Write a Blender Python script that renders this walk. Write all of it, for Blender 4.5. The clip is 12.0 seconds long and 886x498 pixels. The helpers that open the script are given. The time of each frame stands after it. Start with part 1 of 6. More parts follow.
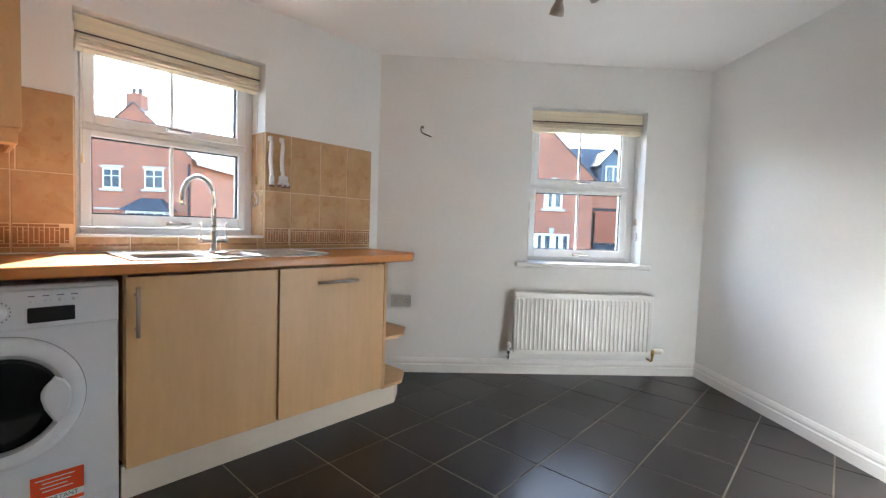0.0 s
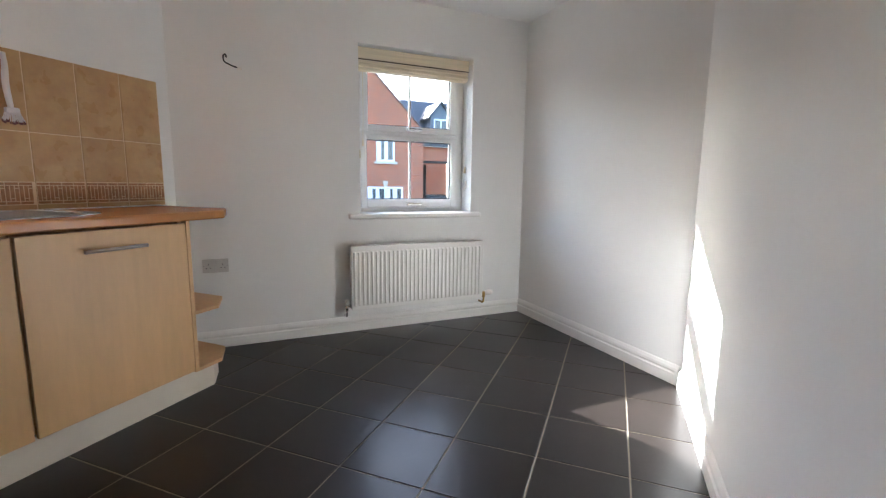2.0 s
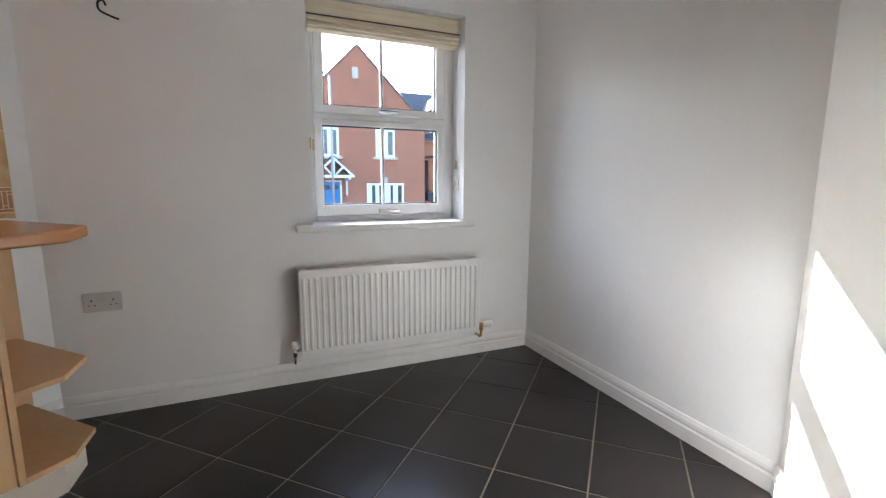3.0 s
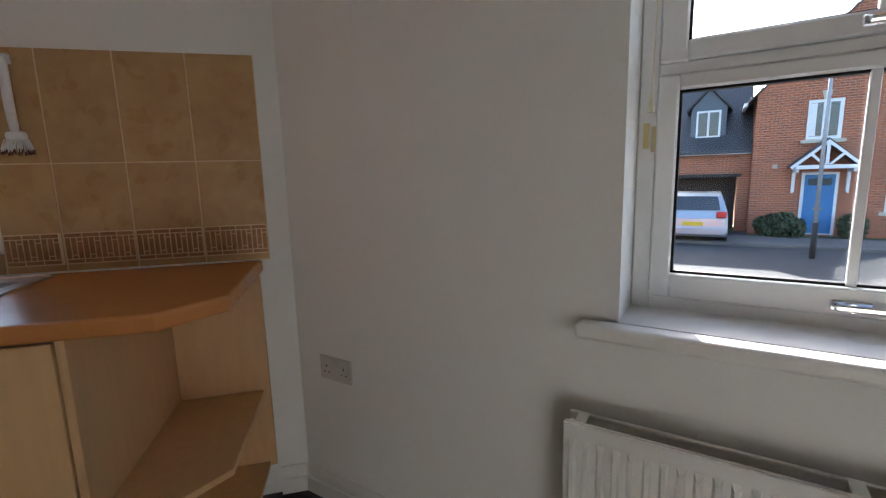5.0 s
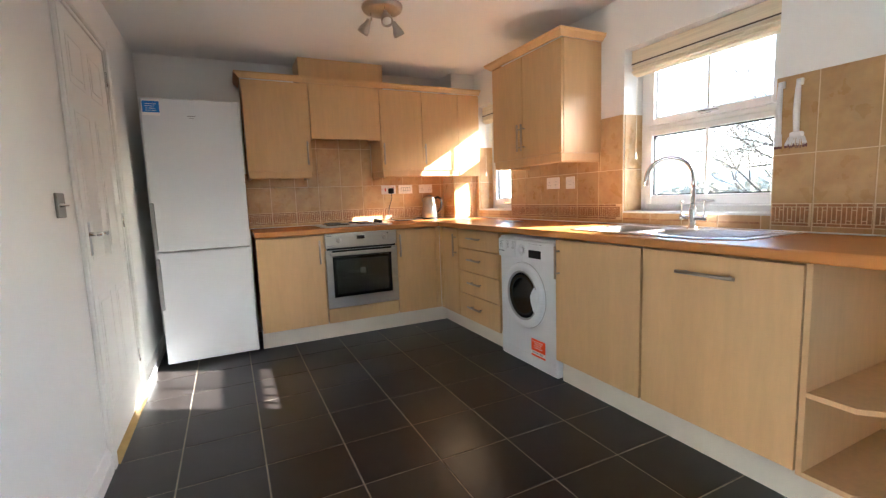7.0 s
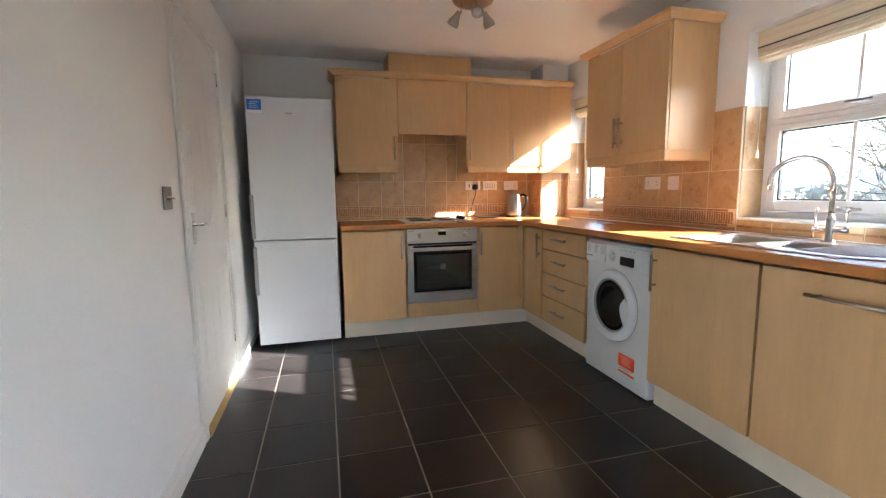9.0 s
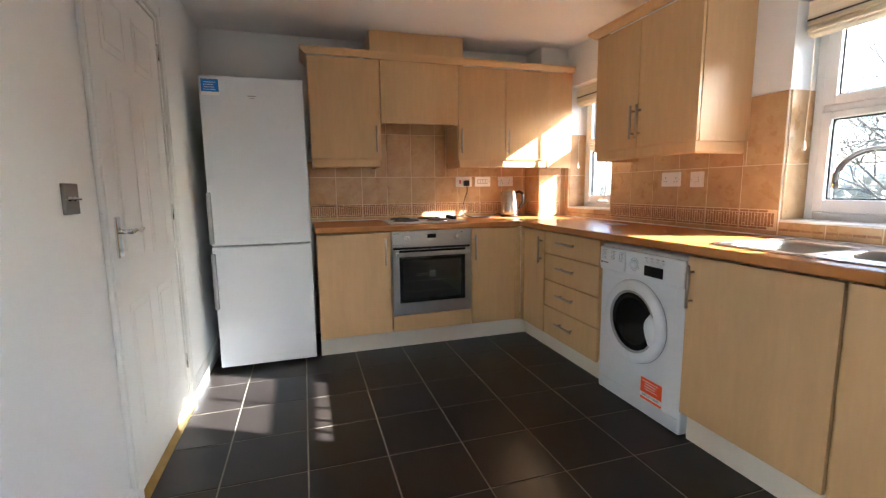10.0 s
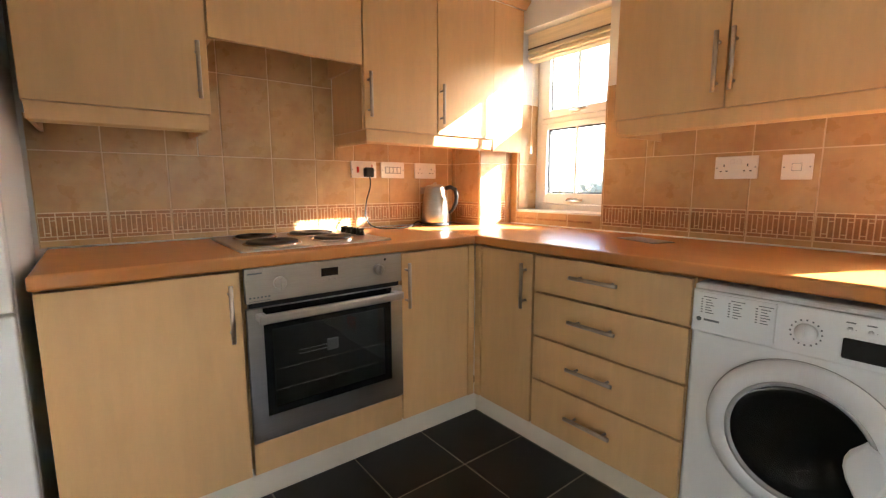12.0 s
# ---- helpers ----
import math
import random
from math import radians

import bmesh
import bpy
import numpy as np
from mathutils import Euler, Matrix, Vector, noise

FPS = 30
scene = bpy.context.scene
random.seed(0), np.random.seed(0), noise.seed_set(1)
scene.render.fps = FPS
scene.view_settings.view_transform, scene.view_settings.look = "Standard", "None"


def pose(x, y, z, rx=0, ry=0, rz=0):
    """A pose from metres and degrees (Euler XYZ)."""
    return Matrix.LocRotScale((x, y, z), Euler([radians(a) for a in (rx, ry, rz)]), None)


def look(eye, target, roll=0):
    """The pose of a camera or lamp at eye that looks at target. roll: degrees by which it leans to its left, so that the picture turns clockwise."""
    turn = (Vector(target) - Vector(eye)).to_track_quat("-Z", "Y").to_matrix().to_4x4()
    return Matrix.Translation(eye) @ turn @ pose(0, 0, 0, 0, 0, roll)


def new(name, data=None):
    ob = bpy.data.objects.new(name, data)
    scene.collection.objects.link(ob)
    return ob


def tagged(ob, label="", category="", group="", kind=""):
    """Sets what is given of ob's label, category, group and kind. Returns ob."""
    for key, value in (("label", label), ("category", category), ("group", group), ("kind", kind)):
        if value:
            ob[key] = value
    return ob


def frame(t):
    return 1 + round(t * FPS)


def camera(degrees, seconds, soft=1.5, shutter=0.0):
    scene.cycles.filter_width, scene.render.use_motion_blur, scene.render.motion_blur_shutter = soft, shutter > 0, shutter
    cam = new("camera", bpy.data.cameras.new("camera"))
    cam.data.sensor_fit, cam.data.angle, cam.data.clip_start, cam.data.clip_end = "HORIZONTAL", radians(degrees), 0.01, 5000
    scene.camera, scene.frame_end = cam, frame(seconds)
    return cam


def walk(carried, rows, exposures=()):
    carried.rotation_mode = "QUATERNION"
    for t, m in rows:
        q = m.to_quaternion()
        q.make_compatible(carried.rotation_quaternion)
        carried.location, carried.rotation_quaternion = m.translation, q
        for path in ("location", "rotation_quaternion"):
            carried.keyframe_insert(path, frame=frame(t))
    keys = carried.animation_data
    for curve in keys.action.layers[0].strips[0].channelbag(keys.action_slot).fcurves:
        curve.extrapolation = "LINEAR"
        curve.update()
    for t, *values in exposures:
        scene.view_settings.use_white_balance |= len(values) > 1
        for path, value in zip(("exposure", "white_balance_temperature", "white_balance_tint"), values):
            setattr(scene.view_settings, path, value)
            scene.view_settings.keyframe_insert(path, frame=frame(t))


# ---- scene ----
cam = camera(90.1, 12.0, 1.3)
PATH = [
    (0, (-2.525, 2.414, 1.082), (-1.188, 0.931, 0.982), 1.9),
    (0.5, (-2.576, 2.389, 1.061), (-1.537, 0.683, 0.943), 1.7),
    (1, (-2.585, 2.385, 1.059), (-1.713, 0.595, 0.864), 1.5),
    (1.5, (-2.537, 2.373, 1.034), (-1.782, 0.537, 0.787), 1.1),
    (2, (-2.44, 2.245, 1.049), (-1.733, 0.397, 0.762), 0.7),
    (2.5, (-2.347, 1.872, 1.053), (-1.64, 0.027, 0.742), 0.8),
    (2.7, (-2.317, 1.703, 1.062), (-1.61, -0.142, 0.753), 0.6),
    (4.3, (-1.82, 0.368, 1.145), (-0.458, -1.057, 0.813), -0.8),
    (4.5, (-1.732, 0.283, 1.166), (-0.187, -0.937, 0.814), -1.0),
    (5, (-1.65, 0.166, 1.183), (0.273, -0.283, 0.865), -1.5),
    (5.5, (-1.806, 0.155, 1.174), (0.14, 0.529, 0.903), -1.7),
    (6, (-2.059, 0.113, 1.159), (-0.367, 1.144, 0.885), -2.3),
    (6.5, (-2.178, 0.043, 1.151), (-0.923, 1.581, 0.905), -2.3),
    (7, (-2.28, -0.002, 1.124), (-1.419, 1.788, 0.892), -2.1),
    (7.5, (-2.32, -0.019, 1.115), (-1.693, 1.866, 0.89), -1.8),
    (9.5, (-2.198, 0.22, 1.161), (-1.693, 2.138, 0.901), -0.7),
    (10, (-2.179, 0.505, 1.163), (-1.59, 2.397, 0.891), -0.7),
    (10.5, (-2.106, 0.879, 1.141), (-1.328, 2.703, 0.876), -0.1),
    (11, (-2.037, 1.291, 1.14), (-1.104, 3.038, 0.859), -0.1),
    (11.5, (-1.995, 1.74, 1.131), (-0.86, 3.362, 0.848), 0.2),
    (12, (-1.961, 2.047, 1.132), (-0.744, 3.609, 0.85), -0.1),
]
walk(cam, [(t, look(eye, target, roll)) for t, eye, target, roll in PATH], [(0, 3.62, 5700, 8), (0.5, 3.38, 5750, 9), (1.5, 3.31, 5800, 10), (2.5, 3.2, 5800, 11), (4.5, 2.62, 5950, 11), (5.0, 2.3, 6100, 11), (5.5, 2.45, 6150, 10), (6.0, 3.3, 6150, 7), (6.5, 3.98, 5950, 6), (7.5, 3.98, 5720, 7), (9.5, 3.74, 5620, 7), (10.5, 3.88, 5780, 6), (12, 4.10, 6170, 6)])

# ---- world and sun ----
SUN_UP, SUN_AZ = 28.4, 117.8  # degrees above the horizon, and clockwise from +y
w = bpy.data.worlds.new("world")
scene.world = w
w.use_nodes = True
sky = w.node_tree.nodes.new("ShaderNodeTexSky")
sky.sky_type, sky.sun_disc = "NISHITA", False
sky.sun_elevation, sky.sun_rotation = radians(SUN_UP), radians(SUN_AZ)
sky.dust_density = 2.0
w.node_tree.links.new(sky.outputs[0], w.node_tree.nodes["Background"].inputs[0])
w.node_tree.nodes["Background"].inputs[1].default_value = 0.15
sun = new("sun", bpy.data.lights.new("sun", "SUN"))
sun.data.energy, sun.data.angle, sun.data.color = 5.0, radians(0.5), (1.0, 0.955, 0.89)
sun_from = Vector((math.sin(radians(SUN_AZ)) * math.cos(radians(SUN_UP)), math.cos(radians(SUN_AZ)) * math.cos(radians(SUN_UP)), math.sin(radians(SUN_UP))))
sun.matrix_world = look(sun_from * 30, (0, 0, 0))


# ---- materials ----
def mat(name, col, rough=0.5, metal=0.0, spec=0.5, vary=0.0, vscale=3.0, grain=0.0, gscale=60.0, bump=0.0, bscale=80.0,
        stretch=(1, 1, 1), coat=0.0, rvar=0.0, per_object=0.0, col2=None, space="Object"):
    """A Principled material: base colour varied at a large and a small scale, with a fine relief."""
    m = bpy.data.materials.new(name)
    m.use_nodes = True
    nt, L = m.node_tree, m.node_tree.links.new
    b = nt.nodes["Principled BSDF"]
    b.inputs["Base Color"].default_value = (*col, 1)
    b.inputs["Roughness"].default_value = rough
    b.inputs["Metallic"].default_value = metal
    b.inputs["Specular IOR Level"].default_value = spec
    b.inputs["Coat Weight"].default_value = coat
    if not (vary or grain or bump or rvar or per_object):
        return m
    tc = nt.nodes.new("ShaderNodeTexCoord")
    mp = nt.nodes.new("ShaderNodeMapping")
    mp.inputs["Scale"].default_value = stretch
    if space == "World":
        geo = nt.nodes.new("ShaderNodeNewGeometry")
        L(geo.outputs["Position"], mp.inputs[0])
    else:
        L(tc.outputs["Object"], mp.inputs[0])
    info = nt.nodes.new("ShaderNodeObjectInfo")
    shift = nt.nodes.new("ShaderNodeVectorMath")
    shift.operation = "MULTIPLY_ADD"
    comb = nt.nodes.new("ShaderNodeCombineXYZ")
    for k in range(3):
        L(info.outputs["Random"], comb.inputs[k])
    shift.inputs[1].default_value = (37, 53, 71) if per_object else (0, 0, 0)
    L(comb.outputs[0], shift.inputs[0])
    L(mp.outputs[0], shift.inputs[2])

    def noise_tex(scale, detail):
        n = nt.nodes.new("ShaderNodeTexNoise")
        n.inputs["Scale"].default_value, n.inputs["Detail"].default_value = scale, detail
        L(shift.outputs[0], n.inputs["Vector"])
        return n.outputs["Fac"]

    def centred(sock, amount):
        r = nt.nodes.new("ShaderNodeMapRange")
        r.inputs["From Min"].default_value, r.inputs["From Max"].default_value = 0.3, 0.7
        r.inputs["To Min"].default_value, r.inputs["To Max"].default_value = 1 - amount, 1 + amount
        r.clamp = True
        L(sock, r.inputs["Value"])
        return r.outputs[0]

    factor = None
    for sock in ([centred(noise_tex(vscale, 4), vary)] if vary else []) + ([centred(noise_tex(gscale, 3), grain)] if grain else []) + (
            [centred(info.outputs["Random"], per_object)] if per_object else []):
        if factor is None:
            factor = sock
        else:
            mul = nt.nodes.new("ShaderNodeMath")
            mul.operation = "MULTIPLY"
            L(factor, mul.inputs[0]), L(sock, mul.inputs[1])
            factor = mul.outputs[0]
    if factor is not None:
        base = None
        if col2:
            mix = nt.nodes.new("ShaderNodeMix")
            mix.data_type = "RGBA"
            mix.inputs[6].default_value, mix.inputs[7].default_value = (*col, 1), (*col2, 1)
            r = nt.nodes.new("ShaderNodeMapRange")
            r.inputs["From Min"].default_value, r.inputs["From Max"].default_value = 0.38, 0.66
            L(noise_tex(vscale * 1.7, 6), r.inputs["Value"])
            L(r.outputs[0], mix.inputs[0])
            base = mix.outputs[2]
        sc = nt.nodes.new("ShaderNodeVectorMath")
        sc.operation = "SCALE"
        sc.inputs[0].default_value = col
        if base:
            L(base, sc.inputs[0])
        L(factor, sc.inputs["Scale"])
        L(sc.outputs[0], b.inputs["Base Color"])
    if rvar:
        r = nt.nodes.new("ShaderNodeMapRange")
        r.inputs["From Min"].default_value, r.inputs["From Max"].default_value = 0.3, 0.7
        r.inputs["To Min"].default_value, r.inputs["To Max"].default_value = max(0.02, rough - rvar), rough + rvar
        L(noise_tex(vscale * 2.3, 5), r.inputs["Value"])
        L(r.outputs[0], b.inputs["Roughness"])
    if bump:
        bp = nt.nodes.new("ShaderNodeBump")
        bp.inputs["Strength"].default_value = bump
        bp.inputs["Distance"].default_value = 0.002
        L(noise_tex(bscale, 4), bp.inputs["Height"])
        L(bp.outputs[0], b.inputs["Normal"])
    return m


M_WALL = mat("wall_paint", (0.82, 0.82, 0.80), 0.6, vary=0.02, vscale=1.5, bump=0.25, bscale=90, spec=0.35, space="World")
M_CEIL = mat("ceiling_paint", (0.86, 0.85, 0.83), 0.75, vary=0.02, vscale=1.2, bump=0.3, bscale=60, spec=0.3, space="World")
M_TRIM = mat("trim_gloss", (0.80, 0.79, 0.76), 0.3, vary=0.02, vscale=4, bump=0.06, bscale=30)
M_UPVC = mat("upvc", (0.82, 0.82, 0.81), 0.28, vary=0.015, vscale=5, bump=0.02, bscale=20)
M_SLATE = mat("floor_tile_glaze", (0.0195, 0.0152, 0.0130), 0.29, vary=0.20, vscale=3, grain=0.08, gscale=60, bump=0.11, bscale=7, per_object=0.13, spec=0.38)
M_GROUT = mat("floor_grout", (0.29, 0.25, 0.19), 0.85, vary=0.25, vscale=6, grain=0.15, gscale=90, bump=0.3, space="World")
M_WTILE = mat("wall_tile_glaze", (0.53, 0.343, 0.165), 0.30, vary=0.06, vscale=6, grain=0.04, gscale=40, bump=0.20, bscale=26, rvar=0.05, per_object=0.04, col2=(0.47, 0.28, 0.128))
M_WBAND = mat("band_relief", (0.36, 0.175, 0.07), 0.4, vary=0.18, vscale=18, grain=0.12, gscale=90, bump=0.3, bscale=70, per_object=0.06)
M_WGROUT = mat("wall_grout", (0.74, 0.58, 0.38), 0.8, vary=0.06, vscale=8, space="World")
M_MAPLE = mat("maple_foil", (0.64, 0.403, 0.192), 0.42, vary=0.05, vscale=2.2, grain=0.035, gscale=14, bump=0.04, bscale=40, stretch=(3, 3, 0.45), per_object=0.02, rvar=0.05)
M_MAPLE_IN = mat("maple_carcass", (0.64, 0.40, 0.20), 0.5, vary=0.04, vscale=2.5, grain=0.04, gscale=14, bump=0.04, bscale=40, stretch=(3, 3, 0.45))
M_BEECH = mat("beech_worktop", (0.51, 0.208, 0.056), 0.26, vary=0.035, vscale=1.5, grain=0.03, gscale=9, stretch=(5.0, 0.6, 5.0))
M_BEECH_X = mat("beech_worktop_across", (0.51, 0.208, 0.056), 0.26, vary=0.035, vscale=1.5, grain=0.03, gscale=9, stretch=(0.6, 5.0, 5.0))
M_PLINTH = mat("plinth_white", (0.76, 0.69, 0.58), 0.4, vary=0.03, vscale=4, bump=0.03)
M_WHITE = mat("appliance_white", (0.70, 0.72, 0.75), 0.28, vary=0.012, vscale=3, bump=0.03, bscale=120)
M_STEEL = mat("brushed_steel", (0.46, 0.41, 0.36), 0.28, 1.0, vary=0.06, vscale=3, grain=0.05, gscale=60, bump=0.05, bscale=60, stretch=(0.3, 1, 6))
M_CHROME = mat("chrome", (0.80, 0.80, 0.80), 0.08, 1.0, vary=0.03, vscale=8)
M_HANDLE = mat("satin_nickel", (0.44, 0.37, 0.31), 0.32, 1.0, vary=0.04, vscale=10)
M_DARKSTEEL = mat("hotplate_iron", (0.07, 0.06, 0.055), 0.45, 0.6, vary=0.2, vscale=12, bump=0.1)
M_BLACK = mat("black_plastic", (0.010, 0.0095, 0.0095), 0.5, spec=0.25, vary=0.1, vscale=9)
M_GAP = mat("dark_gap", (0.03, 0.025, 0.02), 0.8, vary=0.1, vscale=9)
M_DGLASS = mat("oven_glass", (0.008, 0.008, 0.008), 0.08, vary=0.2, vscale=4, spec=0.35)
M_GREY = mat("grey_plastic", (0.33, 0.33, 0.34), 0.4, vary=0.05, vscale=9)
M_PRINT = mat("grey_print", (0.13, 0.14, 0.16), 0.6)
# greyer than the other sockets, so that the plate stands out from the wall
M_SOCKET_GREY = mat("socket_grey", (0.60, 0.58, 0.55), 0.4, vary=0.02, vscale=9)
M_DOOR = mat("door_paint", (0.80, 0.80, 0.77), 0.42, vary=0.015, vscale=2, spec=0.4)
M_SOCKET = mat("socket_white", (0.82, 0.78, 0.73), 0.35, vary=0.01, vscale=9)
M_RED = mat("switch_red", (0.55, 0.03, 0.02), 0.35)
M_ORANGE = mat("sticker_orange", (0.86, 0.085, 0.01), 0.7, vary=0.04, vscale=20)
M_PEWTER = mat("pewter_plate", (0.20, 0.19, 0.175), 0.35, 0.7, vary=0.05, vscale=8)
M_BLUE = mat("sticker_blue", (0.02, 0.20, 0.62), 0.7, vary=0.04, vscale=20)
M_LABEL = mat("sticker_white", (0.85, 0.84, 0.82), 0.5)
M_BLIND = mat("bamboo_blind", (0.80, 0.72, 0.55), 0.8, vary=0.07, vscale=4, grain=0.09, gscale=40, bump=0.4, bscale=60, stretch=(0.12, 1, 8))
M_BRASS = mat("brass_strip", (0.45, 0.30, 0.10), 0.4, 1.0, vary=0.1, vscale=20)


def glass_mat(name, tint=(1, 1, 1), rough=0.0):
    m = bpy.data.materials.new(name)
    m.use_nodes = True
    nt, L = m.node_tree, m.node_tree.links.new
    out = nt.nodes["Material Output"]
    nt.nodes.remove(nt.nodes["Principled BSDF"])
    tr, gl, mx, lw = (nt.nodes.new(n) for n in ("ShaderNodeBsdfTransparent", "ShaderNodeBsdfGlossy", "ShaderNodeMixShader", "ShaderNodeLayerWeight"))
    tr.inputs[0].default_value = (*tint, 1)
    gl.inputs["Roughness"].default_value = rough
    pw, ml = nt.nodes.new("ShaderNodeMath"), nt.nodes.new("ShaderNodeMath")
    pw.operation, ml.operation = "POWER", "MULTIPLY_ADD"
    pw.inputs[1].default_value, ml.inputs[1].default_value, ml.inputs[2].default_value = 5.0, 0.90, 0.035
    L(lw.outputs["Facing"], pw.inputs[0]), L(pw.outputs[0], ml.inputs[0])
    L(ml.outputs[0], mx.inputs[0]), L(tr.outputs[0], mx.inputs[1]), L(gl.outputs[0], mx.inputs[2]), L(mx.outputs[0], out.inputs[0])
    return m


M_GLASS = glass_mat("window_glass", (0.97, 0.98, 0.98))


# ---- building helpers ----
def box(bm, x0, x1, y0, y1, z0, z1, bevel=0.0, seg=1):
    """Adds a box, with worn edges if bevel is given."""
    v = [bm.verts.new(p) for p in ((x0, y0, z0), (x1, y0, z0), (x1, y1, z0), (x0, y1, z0), (x0, y0, z1), (x1, y0, z1), (x1, y1, z1), (x0, y1, z1))]
    fs = [bm.faces.new([v[k] for k in f]) for f in ((3, 2, 1, 0), (4, 5, 6, 7), (0, 1, 5, 4), (1, 2, 6, 5), (2, 3, 7, 6), (3, 0, 4, 7))]
    if bevel:
        es = list({e for f in fs for e in f.edges})
        bmesh.ops.bevel(bm, geom=es, offset=bevel, segments=seg, affect="EDGES", profile=0.5)
    return bm


def B(*a, **k):
    return box(bmesh.new(), *a, **k)


def prism(bm, pts, z0, z1, inset=0.0):
    """A straight prism on a polygon (counter-clockwise), its top edge chamfered by inset."""
    n = len(pts)
    c = Vector((sum(p[0] for p in pts) / n, sum(p[1] for p in pts) / n))
    rings = [[bm.verts.new((*p, z0)) for p in pts]]
    if inset:
        rings.append([bm.verts.new((*p, z1 - inset)) for p in pts])
        top = []
        for k in range(n):
            a, b, d = Vector(pts[k - 1]), Vector(pts[k]), Vector(pts[(k + 1) % n])
            u, v = (b - a).normalized(), (d - b).normalized()
            nrm = (Vector((-u.y, u.x)) + Vector((-v.y, v.x))).normalized()
            q = b + nrm * inset / max(0.35, nrm.dot(Vector((-u.y, u.x))))
            top.append(bm.verts.new((*q, z1)))
        rings.append(top)
    else:
        rings.append([bm.verts.new((*p, z1)) for p in pts])
    bm.faces.new(rings[0][::-1])
    bm.faces.new(rings[-1])
    for lo, hi in zip(rings, rings[1:]):
        for k in range(n):
            bm.faces.new((lo[k], lo[(k + 1) % n], hi[(k + 1) % n], hi[k]))
    return bm


def cyl(bm, a, b, r, r2=None, seg=16, caps=True):
    """A cylinder or cone from a to b."""
    a, b = Vector(a), Vector(b)
    r2 = r if r2 is None else r2
    turn = (b - a).to_track_quat("Z", "Y").to_matrix()
    lo = [bm.verts.new(a + turn @ Vector((r * math.cos(2 * math.pi * k / seg), r * math.sin(2 * math.pi * k / seg), 0))) for k in range(seg)]
    hi = [bm.verts.new(b + turn @ Vector((r2 * math.cos(2 * math.pi * k / seg), r2 * math.sin(2 * math.pi * k / seg), 0))) for k in range(seg)]
    for k in range(seg):
        bm.faces.new((lo[k], lo[(k + 1) % seg], hi[(k + 1) % seg], hi[k])).smooth = seg > 8
    if caps:
        bm.faces.new(lo[::-1]), bm.faces.new(hi)
    return bm


def lathe(bm, profile, at=(0, 0, 0), axis=(0, 0, 1), seg=32):
    """Turns a profile of (radius, height) round an axis through at."""
    turn = Vector(axis).to_track_quat("Z", "Y").to_matrix()
    rings = []
    for r, h in profile:
        if r < 1e-6:
            rings.append([bm.verts.new(Vector(at) + turn @ Vector((0, 0, h)))])
        else:
            rings.append([bm.verts.new(Vector(at) + turn @ Vector((r * math.cos(2 * math.pi * k / seg), r * math.sin(2 * math.pi * k / seg), h))) for k in range(seg)])
    for lo, hi in zip(rings, rings[1:]):
        for k in range(seg):
            j = (k + 1) % seg
            if len(lo) == 1 and len(hi) == 1:
                continue
            if len(lo) == 1:
                f = (lo[0], hi[j], hi[k])
            elif len(hi) == 1:
                f = (lo[k], lo[j], hi[0])
            else:
                f = (lo[k], lo[j], hi[j], hi[k])
            bm.faces.new(f).smooth = True
    return bm


def tube(bm, pts, r, seg=10, smooth=True):
    """A round tube along points."""
    pts = [Vector(p) for p in pts]
    rings, up = [], None
    for k, p in enumerate(pts):
        d = (pts[min(k + 1, len(pts) - 1)] - pts[max(k - 1, 0)]).normalized()
        if up is None:
            up = d.orthogonal().normalized()
        up = (up - d * up.dot(d)).normalized()
        side = d.cross(up)
        rr = r[k] if isinstance(r, (list, tuple)) else r
        rings.append([bm.verts.new(p + rr * (math.cos(2 * math.pi * j / seg) * up + math.sin(2 * math.pi * j / seg) * side)) for j in range(seg)])
    for lo, hi in zip(rings, rings[1:]):
        for j in range(seg):
            bm.faces.new((lo[j], lo[(j + 1) % seg], hi[(j + 1) % seg], hi[j])).smooth = smooth
    bm.faces.new(rings[0][::-1]), bm.faces.new(rings[-1])
    return bm


I4 = Matrix.Identity(4)
PLACE = {}


def mesh_of(name, bm, *materials):
    bmesh.ops.recalc_face_normals(bm, faces=bm.faces)
    me = bpy.data.meshes.new(name)
    bm.to_mesh(me)
    bm.free()
    for m in materials:
        me.materials.append(m)
    return me


def thing(name, M, label, category, group="", kind=""):
    """An empty at the base of a thing."""
    ob = new(name)
    ob.empty_display_size = 0.1
    ob.matrix_basis = M if isinstance(M, Matrix) else Matrix.Translation(M)
    PLACE[ob.name] = ob.matrix_basis.copy()
    return tagged(ob, label, category, group, kind)


def part(name, bm, material, parent, label="", F=None):
    """One mesh under a thing or a part. The mesh is given in the parent's own frame, or in the frame F of the place."""
    if F is not None:
        bm.transform(PLACE[parent.name].inverted() @ F)
    ms = material if isinstance(material, (list, tuple)) else (material,)
    ob = new(name, mesh_of(name, bm, *ms))
    ob.parent = parent
    PLACE[ob.name] = PLACE[parent.name].copy()
    return tagged(ob, label)


def structure(name, bm, material, label="", F=I4, category="structure"):
    bm.transform(F)
    ms = material if isinstance(material, (list, tuple)) else (material,)
    ob = new(name, mesh_of(name, bm, *ms))
    PLACE[ob.name] = I4.copy()
    return tagged(ob, label, category, "", "structure")


def solo(name, bm, material, label, category, group="", F=I4, at=(0, 0, 0)):
    """A thing of one mesh."""
    bm.transform(F)
    bm.transform(Matrix.Translation(-Vector(at)))
    ms = material if isinstance(material, (list, tuple)) else (material,)
    ob = new(name, mesh_of(name, bm, *ms))
    ob.location = at
    PLACE[ob.name] = Matrix.Translation(at)
    return tagged(ob, label, category, group)


